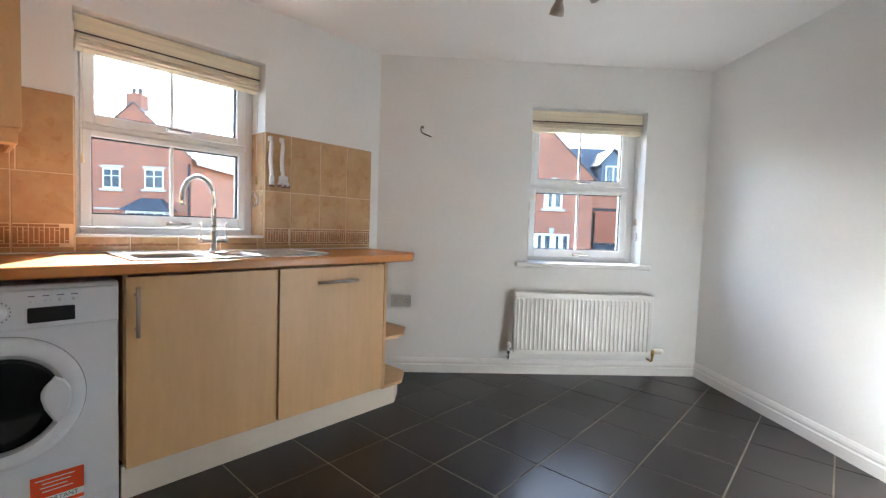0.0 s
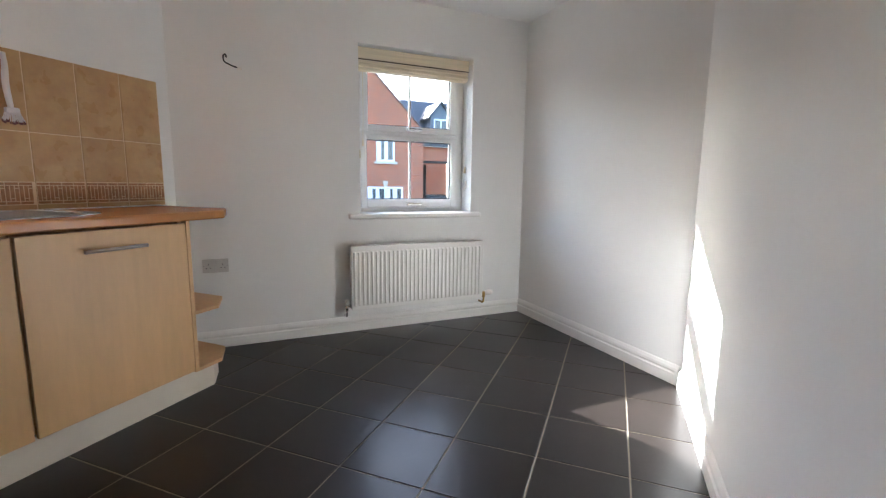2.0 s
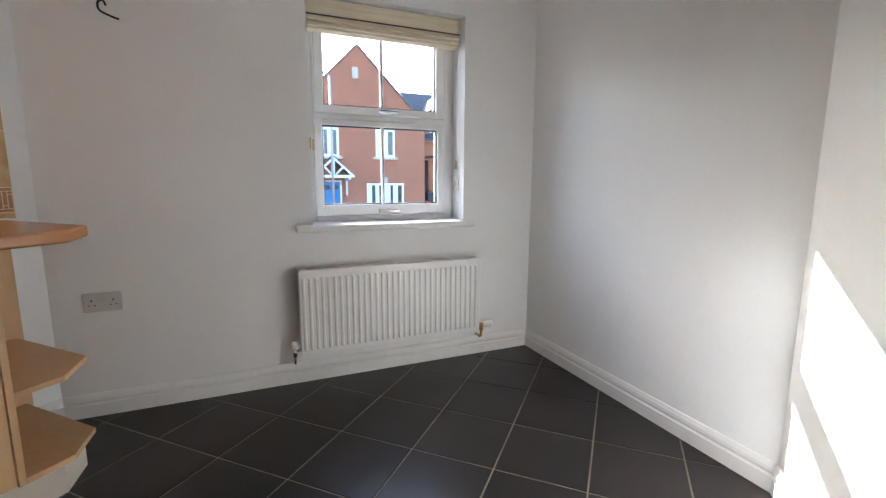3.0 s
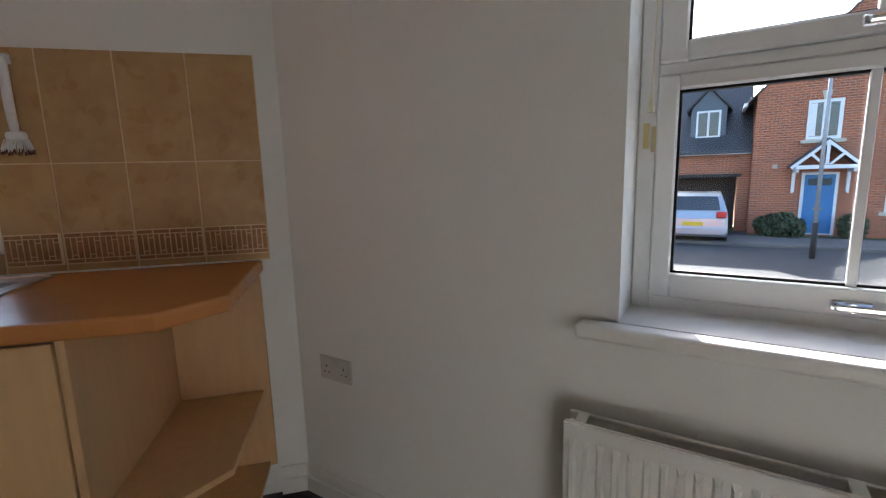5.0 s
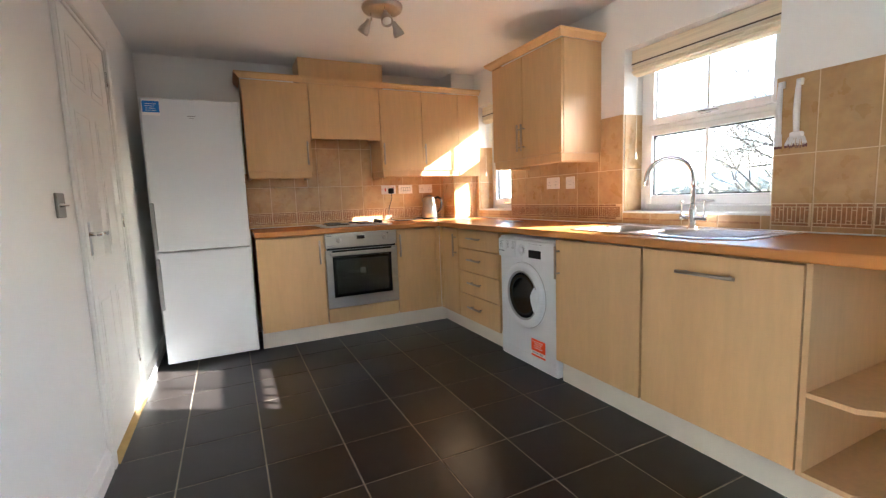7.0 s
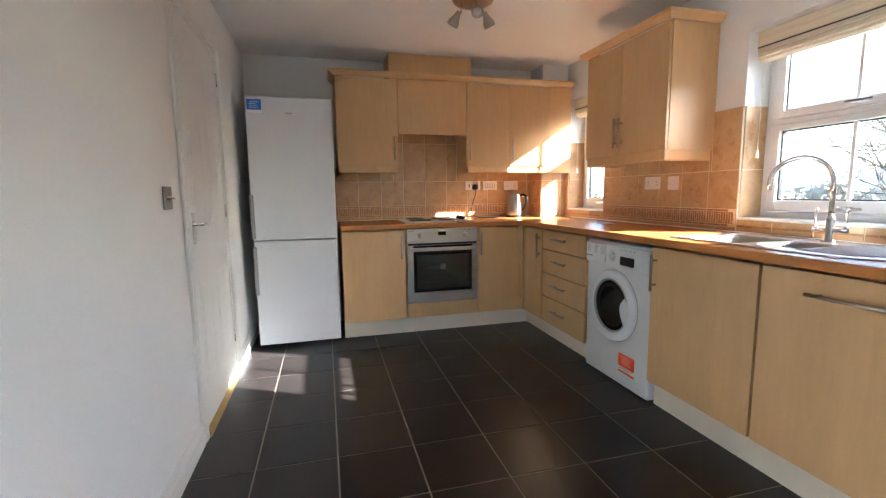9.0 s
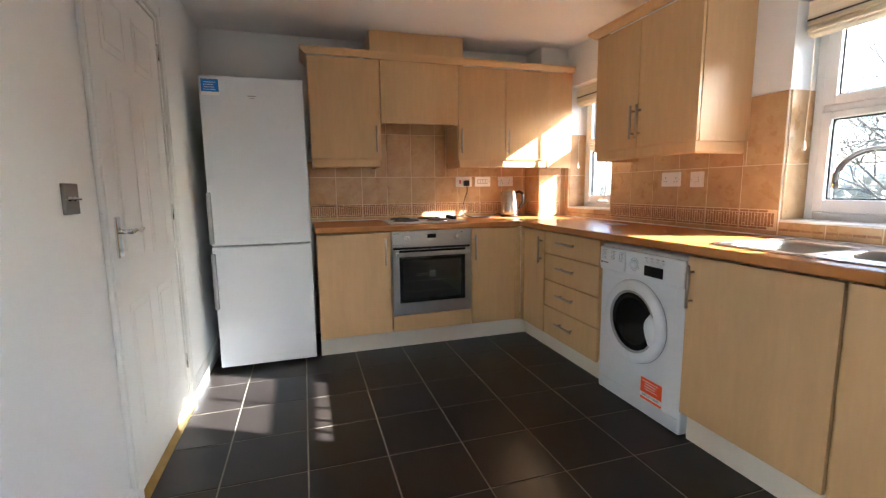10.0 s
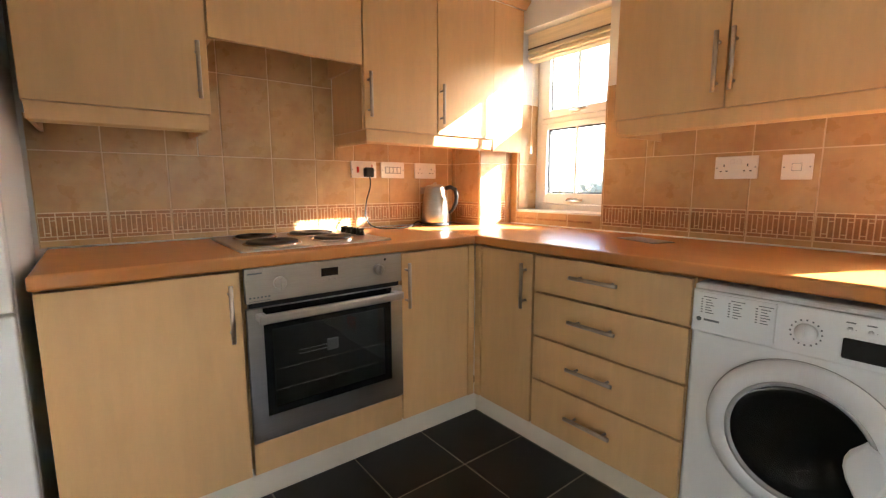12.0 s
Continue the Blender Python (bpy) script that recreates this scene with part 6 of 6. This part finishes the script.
# cars
def car(at, turn, paint, label):
    """A hatchback, 4.1 m long, its tail at y=0, driving towards +y."""
    M = F_RAD @ pose(at[0], at[1], GZ + 0.03, 0, 0, turn)
    c = thing("car", M, label, "car", "parked cars")
    prof = [(0.0, 0.35), (0.02, 0.75), (0.12, 0.95), (0.45, 1.38), (0.75, 1.46), (1.7, 1.47), (2.35, 1.36), (3.05, 0.98), (3.9, 0.80), (4.08, 0.6), (4.1, 0.32), (3.9, 0.22), (0.15, 0.22)]
    bm = bmesh.new()
    layers = []
    for x, k in ((-0.86, 0.0), (-0.80, 1.0), (0.80, 1.0), (0.86, 0.0)):
        layers.append([bm.verts.new((x * (1 - 0.22 * max(0, z - 0.9) / 0.57), y if k else y * 0.985 + 0.03, z if k or z < 0.9 else z - 0.03)) for y, z in prof])
    for a_, b_ in zip(layers, layers[1:]):
        for k in range(len(prof)):
            j = (k + 1) % len(prof)
            bm.faces.new((a_[k], a_[j], b_[j], b_[k]))
    bm.faces.new(layers[0]), bm.faces.new(layers[-1][::-1])
    part("body", bm, paint, c)
    bm = bmesh.new()
    v = [bm.verts.new(p) for p in ((-0.66, 0.145, 1.0), (0.66, 0.145, 1.0), (0.58, 0.40, 1.36), (-0.58, 0.40, 1.36))]
    v2 = [bm.verts.new((p.co.x, p.co.y - 0.02, p.co.z + 0.012)) for p in v]
    bm.faces.new(v2)
    for k in range(4):
        bm.faces.new((v[k], v[(k + 1) % 4], v2[(k + 1) % 4], v2[k]))
    part("rear_window", bm, M_FGLASS, c)
    for s in (-1, 1):
        part("side_window", prism(bmesh.new(), [(0.6, 1.0), (2.6, 1.0), (2.1, 1.36), (0.85, 1.38)], 0, 0.012), M_FGLASS, c).data.transform(Matrix(((0, 0, s, s * 0.775), (1, 0, 0, 0), (0, 1, 0, 0), (0, 0, 0, 1))))
        part("tail_light", B(s * 0.70 - 0.13, s * 0.70 + 0.13, -0.035, 0.12, 0.78, 0.96, bevel=0.03), M_RED, c, "red tail light")
        for y in (0.75, 3.3):
            wh = part("wheel", cyl(bmesh.new(), (s * 0.70, y, 0.30), (s * 0.87, y, 0.30), 0.31, seg=24), M_BLACK, c, "black tyre")
            part("hub_cap", cyl(bmesh.new(), (s * 0.871, y, 0.30), (s * 0.885, y, 0.30), 0.20, seg=18), M_GREY, wh)
    part("number_plate", B(-0.26, 0.26, -0.015, -0.002, 0.55, 0.66), mat("plate_yellow", (0.65, 0.45, 0.02), 0.5), c, "yellow rear number plate")
    part("bumper", B(-0.84, 0.84, -0.05, 0.15, 0.28, 0.52, bevel=0.04, seg=2), paint, c)


car((0.72, 13.6), 0, mat("silver_paint", (0.42, 0.46, 0.50), 0.3, 0.6, coat=0.8, vary=0.03), "silver hatchback parked with its tail to the road")
car((9.6, 18.2), 0, mat("black_paint", (0.015, 0.015, 0.017), 0.2, 0.3, coat=0.8, vary=0.05), "black car parked under the carport")


# bushes and trees
def leaf_cloud(bm, rr, centre, radii, count, size):
    """Small leaves scattered through a lumpy ball."""
    for _ in range(count):
        d = Vector((rr.gauss(0, 1), rr.gauss(0, 1), rr.gauss(0, 1))).normalized()
        r_ = 0.55 + 0.5 * rr.random() ** 0.5 + 0.12 * math.sin(5 * d.x + 3 * d.z) * math.cos(4 * d.y)
        p = Vector(centre) + Vector((d.x * radii[0], d.y * radii[1], d.z * radii[2])) * r_
        u = Vector((rr.gauss(0, 1), rr.gauss(0, 1), rr.gauss(0, 1))).normalized()
        w2 = u.orthogonal().normalized()
        s = size * (0.6 + 0.8 * rr.random())
        vs = [bm.verts.new(p + q) for q in (u * s, w2 * s * 0.55, -u * s, -w2 * s * 0.55)]
        bm.faces.new(vs)


def bush(at, radii, label, count=1500, size=0.05, material=None):
    rr = random.Random(int(at[0] * 10 + 77))
    p = F_RAD @ Vector(at)
    b = thing("bush", Matrix.Translation(p), label, "bush", "front garden bushes")
    bm = bmesh.new()
    leaf_cloud(bm, rr, (0, 0, radii[2] * 0.9), radii, count, size)
    part("leaves", bm, material or M_HEDGE, b)
    stem = bmesh.new()
    for k in range(5):
        a_ = k * 1.26
        tube(stem, [(0.05 * math.cos(a_), 0.05 * math.sin(a_), 0), (radii[0] * 0.4 * math.cos(a_), radii[1] * 0.4 * math.sin(a_), radii[2])], [0.02, 0.01], 6)
    part("stems", stem, M_BARK, b)


bush((2.95, 15.9, GZ), (0.68, 0.5, 0.42), "clipped dark green evergreen bush", 3200, 0.05)
bush((4.75, 16.4, GZ), (0.35, 0.3, 0.42), "dark green bush beside the front door", 1500)
bush((6.6, 16.3, GZ), (0.6, 0.4, 0.38), "loose green shrub under the window", 420, 0.05)
bush((8.3, 15.9, GZ), (0.6, 0.4, 0.30), "low yellow-green shrub at the drive", 1500, 0.05, mat("yellow_leaves", (0.12, 0.13, 0.03), 0.7, vary=0.3))


def branches(bm, rr, p, d, length, r_, depth, tips):
    """A limb that bends and forks into ever finer twigs."""
    pts, rad = [p], [r_]
    for k in range(3):
        d = (d + Vector((rr.gauss(0, 0.16), rr.gauss(0, 0.16), rr.gauss(0, 0.10)))).normalized()
        p = p + d * length / 3
        pts.append(p)
        rad.append(r_ * (1 - 0.15 * (k + 1)))
    tube(bm, pts, rad, 6 if r_ > 0.03 else 4)
    if depth == 0:
        tips.append(p)
        return
    for k in range(rr.choice((3, 3, 4)) if depth < 5 else 4):
        nd = (d + Vector((rr.gauss(0, 0.55), rr.gauss(0, 0.55), rr.gauss(0.05, 0.4)))).normalized()
        branches(bm, rr, pts[rr.choice((2, 3, 3))] if k else p, nd, length * (0.62 + 0.2 * rr.random()), r_ * 0.54, depth - 1, tips)


def tree(at, height, seed, label, ivy=False, depth=6):
    rr = random.Random(seed)
    t = thing("tree", at, label, "tree")
    trunk, crown, tips = bmesh.new(), bmesh.new(), []
    tube(trunk, [(0, 0, -0.2), (0.1, 0, height * 0.12), (0.05, 0.1, height * 0.25), (0.2, 0.1, height * 0.36)], [0.34, 0.27, 0.23, 0.19], 10)
    part("trunk", trunk, M_BARK, t)
    for k in range(6):
        a_ = k * 1.05 + 0.4
        branches(crown, rr, Vector((0.12, 0.08, height * (0.16 + 0.035 * k))), Vector((math.cos(a_), math.sin(a_), 0.55 + 0.12 * k)).normalized(), height * 0.27, 0.075, depth - 1, tips)
    part("crown", crown, M_BARK, t, "bare forking branches and twigs")
    if ivy:
        bm = bmesh.new()
        for k in range(11):
            leaf_cloud(bm, rr, (0.4 * math.sin(k * 2.1), 0.4 * math.cos(k * 1.7), 0.4 + k * height * 0.055), (0.75, 0.75, 0.6), 900, 0.075)
        part("ivy", bm, M_IVY, t, "dense dark green ivy leaves")


tree((20.5, 11.6, GZ - 1.0), 9.5, 11, "bare winter tree with wide forking branches", depth=7)
tree((14.8, 7.0, GZ), 8.0, 23, "tree with its trunk and limbs thick with ivy", ivy=True, depth=5)
tree((24.0, 27.0, -2.5), 8.0, 31, "bare winter tree beyond the field", depth=5)

# the field's edge and the far hills
rr = random.Random(3)
bm = bmesh.new()
for k in range(16000):
    a_ = radians(20 + 75 * rr.random())
    d_ = 34 + 26 * rr.random()
    x, y = d_ * math.sin(a_), d_ * math.cos(a_)
    z = -0.95 + 3.0 * rr.random() ** 1.6 * (0.75 + 0.25 * math.sin(a_ * 31) * math.sin(a_ * 13))
    s = 0.18 + 0.3 * rr.random()
    u = Vector((rr.gauss(0, 1), rr.gauss(0, 1), rr.gauss(0, 1))).normalized()
    w2 = u.orthogonal()
    bm.faces.new([bm.verts.new(Vector((x, y, z)) + q) for q in (u * s, w2 * s * 0.5, -u * s, -w2 * s * 0.5)])
structure("far_hedge", bm, M_FARH, "brown winter hedge along the far side of the field")["kind"] = "stuff"
bm = bmesh.new()
prev = None
for k in range(61):
    a_ = radians(-20 + 2.4 * k)
    h_ = 9.0 + 3.5 * noise.noise(Vector((k * 0.13, 1.7, 0))) + 1.2 * noise.noise(Vector((k * 0.5, 4.7, 0)))
    lo_, hi_ = bm.verts.new((300 * math.sin(a_), 300 * math.cos(a_), -8)), bm.verts.new((340 * math.sin(a_), 340 * math.cos(a_), 1.2 + h_))
    if prev:
        bm.faces.new((prev[0], lo_, hi_, prev[1]))
    prev = (lo_, hi_)
structure("backdrop", bm, mat("far_hills", (0.16, 0.19, 0.20), 1.0, vary=0.2, vscale=0.03), "blue-grey low hills on the horizon")
# ---- tiles on the walls ----
TW, TG = 0.205, 0.0045
ROWS = ((0.916, 1.258), (1.258, 1.600), (1.600, 1.800))


def band_blocks(bm, x0, x1, zlo, zhi):
    """The raised basket pattern of the border, where it falls within the given part of a tile."""
    out = []
    w_ = TW - TG - 0.0024
    for r in (0.942, 1.026):
        for k in range(4):
            out.append((x0 + w_ * k / 4 + 0.0018, x0 + w_ * (k + 1) / 4 - 0.0018, r, r + 0.011))
    for k in range(12):
        a, b = x0 + w_ * k / 12 + 0.0017, x0 + w_ * (k + 1) / 12 - 0.0017
        if k % 3 == 1:
            out += [(a, b, 0.956, 0.966), (a, b, 0.969, 1.023)]
        elif k % 3 == 2:
            out += [(a, b, 0.956, 1.010), (a, b, 1.013, 1.023)]
        else:
            out.append((a, b, 0.956, 1.023))
    for a, b, c, d in out:
        if b <= x1 + 0.001 and c >= zlo and d <= zhi and (zhi > 1.0 or c < 0.95):
            v = [bm.verts.new(p) for p in ((a, -0.0079, c), (b, -0.0079, c), (b, -0.0079, d), (a, -0.0079, d), (a + 0.0008, -0.0092, c + 0.0008), (b - 0.0008, -0.0092, c + 0.0008), (b - 0.0008, -0.0092, d - 0.0008), (a + 0.0008, -0.0092, d - 0.0008))]
            for f in ((7, 6, 5, 4), (0, 4, 5, 1), (1, 5, 6, 2), (2, 6, 7, 3), (3, 7, 4, 0)):
                bm.faces.new([v[i] for i in f]).material_index = 1


def tile_mesh(w_, z0, z1):
    key = (round(w_, 4), round(z0, 4), round(z1, 4))
    if key not in TILES:
        bm = bmesh.new()
        a, b, c, d = TG / 2, w_ - TG / 2, z0 + TG / 2, z1 - TG / 2
        e = 0.0012
        lo = [bm.verts.new(p) for p in ((a, -0.002, c), (b, -0.002, c), (b, -0.002, d), (a, -0.002, d))]
        mi = [bm.verts.new(p) for p in ((a, -0.0062, c), (b, -0.0062, c), (b, -0.0062, d), (a, -0.0062, d))]
        hi = [bm.verts.new(p) for p in ((a + e, -0.0074, c + e), (b - e, -0.0074, c + e), (b - e, -0.0074, d - e), (a + e, -0.0074, d - e))]
        bm.faces.new(hi)
        for r, s in ((lo, mi), (mi, hi)):
            for k in range(4):
                bm.faces.new((r[k], r[(k + 1) % 4], s[(k + 1) % 4], s[k]))
        if z0 < 0.95 and w_ > 0.06:
            zb = min(1.041, d - e)
            if zb > 1.0:
                f = bm.faces.new([bm.verts.new(p) for p in ((a + e, -0.0078, 0.938), (b - e, -0.0078, 0.938), (b - e, -0.0078, zb), (a + e, -0.0078, zb))])
                f.material_index = 2
            full = 0.19
            if w_ > full:
                band_blocks(bm, a + e, b - e, z0, d)
            elif w_ > 0.06:
                band_blocks(bm, a + e, b - e, z0, d)
        TILES[key] = mesh_of("tile", bm, M_WTILE, M_WBAND, M_WGROUT)
    return TILES[key]


TILES = {}


def tile_field(F, parent, x_start, x_end, first, holes=(), tops=(), rows=ROWS):
    """Tiles from x_start to x_end in the wall's frame; first: where a joint lies. holes: (x0, x1, z0, z1). tops: (x0, x1, z) above which there is none."""
    k = math.floor((x_start - first) / TW)
    x = first + k * TW
    while x < x_end - 0.004:
        a, b = max(x, x_start), min(x + TW, x_end)
        x += TW
        for z0, z1 in rows:
            cuts = {a, b, *[c for h in holes if h[2] < z1 - 0.008 and h[3] > z0 + 0.008 for c in h[:2] if a < c < b],
                    *[c for t in tops if t[2] < z1 - 0.008 for c in t[:2] if a < c < b]}
            cuts = sorted(cuts)
            for p, q in zip(cuts, cuts[1:]):
                m = (p + q) / 2
                top = min(z1, min([t for c, d, t in tops if c <= m <= d], default=1.600))
                if q - p < 0.006 or top - z0 < 0.008:
                    continue
                spans = [(z0, top)]
                for h in holes:
                    if h[0] <= m <= h[1]:
                        spans = [v for lo_, hi_ in spans for v in ((lo_, min(hi_, h[2])), (max(lo_, h[3]), hi_)) if v[1] - v[0] > 0.008]
                for lo_, hi_ in spans:
                    ob = new("tile", tile_mesh(q - p, lo_, hi_))
                    ob.parent = parent
                    ob.matrix_basis = F @ Matrix.Translation((p, 0, 0))


def grout(F, name, rects):
    bm = bmesh.new()
    for a, b, c, d in rects:
        box(bm, a, b, -0.005, -0.0005, c, d)
    return structure(name, bm, M_WGROUT, "cream grout bed of the wall tiles", F)


S = lambda y: HOB_Y - y
tile_field(F_SINK, wall_sink, S(3.8985), S(0.412), S(0.412), holes=[(SW[0], SW[1], 0.985, 1.99), (BW[0], BW[1], 0.985, 1.99)], tops=[(S(3.045), S(2.241), 1.383)])
grout(F_SINK, "wall_tile_bed", [(S(3.8985), SW[0], 0.914, 1.598), (SW[0], SW[1], 0.914, 0.977), (SW[1], S(3.045), 0.914, 1.598), (S(3.045), S(2.241), 0.914, 1.383), (S(2.241), BW[0], 0.914, 1.598), (BW[0], BW[1], 0.914, 0.977), (BW[1], S(0.412), 0.914, 1.598)])
H = lambda x: x - WEST_X
tile_field(F_HOB, wall_hob, H(-2.135), H(-0.257), H(-2.135), tops=[(H(-2.135), H(-1.612), 1.382), (H(-1.012), H(-0.257), 1.382), (H(-1.612), H(-1.012), 1.800)])
grout(F_HOB, "wall_tile_bed", [(H(-2.135), H(-1.612), 0.914, 1.382), (H(-1.610), H(-1.012), 0.914, 1.798), (H(-1.012), H(-0.257), 0.914, 1.382)])
F_BOXW = pose(-0.255, HOB_Y, 0, 0, 0, -90)
F_BOXS = pose(-0.255, 3.90, 0, 0, 0, 0)
tile_field(F_BOXW, boxing, 0.008, 0.2495, 0.045, tops=[(0, 0.25, 1.382)])
tile_field(F_BOXS, boxing, -0.006, 0.247, -0.006, tops=[(-0.1, 0.3, 1.382)])
grout(F_BOXW, "wall_tile_bed", [(0.008, 0.25, 0.914, 1.382)])
grout(F_BOXS, "wall_tile_bed", [(-0.004, 0.247, 0.914, 1.382)])
REV = ((0.994, 1.258), (1.258, 1.600))
for o in (SW, BW):
    for FR in (F_SINK @ pose(o[0], 0.0, 0, 0, 0, 90), F_SINK @ pose(o[1], 0.160, 0, 0, 0, -90)):
        # the two reveals: x runs along the depth of the opening, y points into the wall
        tile_field(FR, wall_sink, 0.004, 0.156, 0.004, rows=REV)
        grout(FR, "wall_tile_bed", [(0.004, 0.158, 0.994, 1.598)])
solo("sealant_bead", tube(bmesh.new(), [(-0.010, 0.442, WZ1 + 0.002), (-0.010, 3.888, WZ1 + 0.002)], 0.004, 8), M_LABEL, "white sealant bead along the back of the worktop", "sealant", at=(-0.01, 2, WZ1))
solo("sealant_bead", tube(bmesh.new(), [(-2.115, HOB_Y - 0.010, WZ1 + 0.002), (-0.262, HOB_Y - 0.010, WZ1 + 0.002)], 0.004, 8), M_LABEL, "white sealant bead behind the hob", "sealant", at=(-1.2, 4.14, WZ1))

# ---- tiles on the floor ----
PX, PY, FG = 0.3395, 0.3370, 0.0060


def clip(poly, inside):
    """Keeps the part of a polygon inside a convex room."""
    n = len(inside)
    for k in range(n):
        a, b = Vector(inside[k]), Vector(inside[(k + 1) % n])
        e = b - a
        side = lambda p: e.x * (p[1] - a.y) - e.y * (p[0] - a.x)
        out = []
        for i in range(len(poly)):
            p, q = poly[i - 1], poly[i]
            sp, sq = side(p), side(q)
            if (sp >= 0) != (sq >= 0):
                t = sp / (sp - sq)
                out.append((p[0] + (q[0] - p[0]) * t, p[1] + (q[1] - p[1]) * t))
            if sq >= 0:
                out.append(q)
        poly = out
        if len(poly) < 3:
            return []
    return poly


ROOM_CCW = [C2, C1, (0.0, HOB_Y), (WEST_X, HOB_Y), C3]
full_tile = None
for i in range(-3, 7):
    for j in range(-11, 9):
        x0, y0 = -1.8800 + i * PX + FG / 2, 1.967 + j * PY + FG / 2
        w_, h_ = PX - FG, PY - FG
        sq = [(0, 0), (w_, 0), (w_, h_), (0, h_)]
        poly = clip([(x0 + a, y0 + b) for a, b in sq], ROOM_CCW)
        if len(poly) < 3:
            continue
        area = abs(sum(poly[k - 1][0] * poly[k][1] - poly[k][0] * poly[k - 1][1] for k in range(len(poly)))) / 2
        if area < 0.0006:
            continue
        if area > w_ * h_ * 0.999:
            if full_tile is None:
                full_tile = mesh_of("floor_tile", prism(bmesh.new(), sq, -0.006, 0.0, 0.0015), M_SLATE)
            me = full_tile
        else:
            clean = [p for k, p in enumerate(poly) if math.dist(p, poly[k - 1]) > 0.006]
            if len(clean) < 3:
                continue
            me = mesh_of("floor_tile", prism(bmesh.new(), [(a - x0, b - y0) for a, b in clean], -0.006, 0.0, 0.0008), M_SLATE)
        ob = new("floor_tile", me)
        ob.parent = floor
        ob.location = (x0, y0, 0)
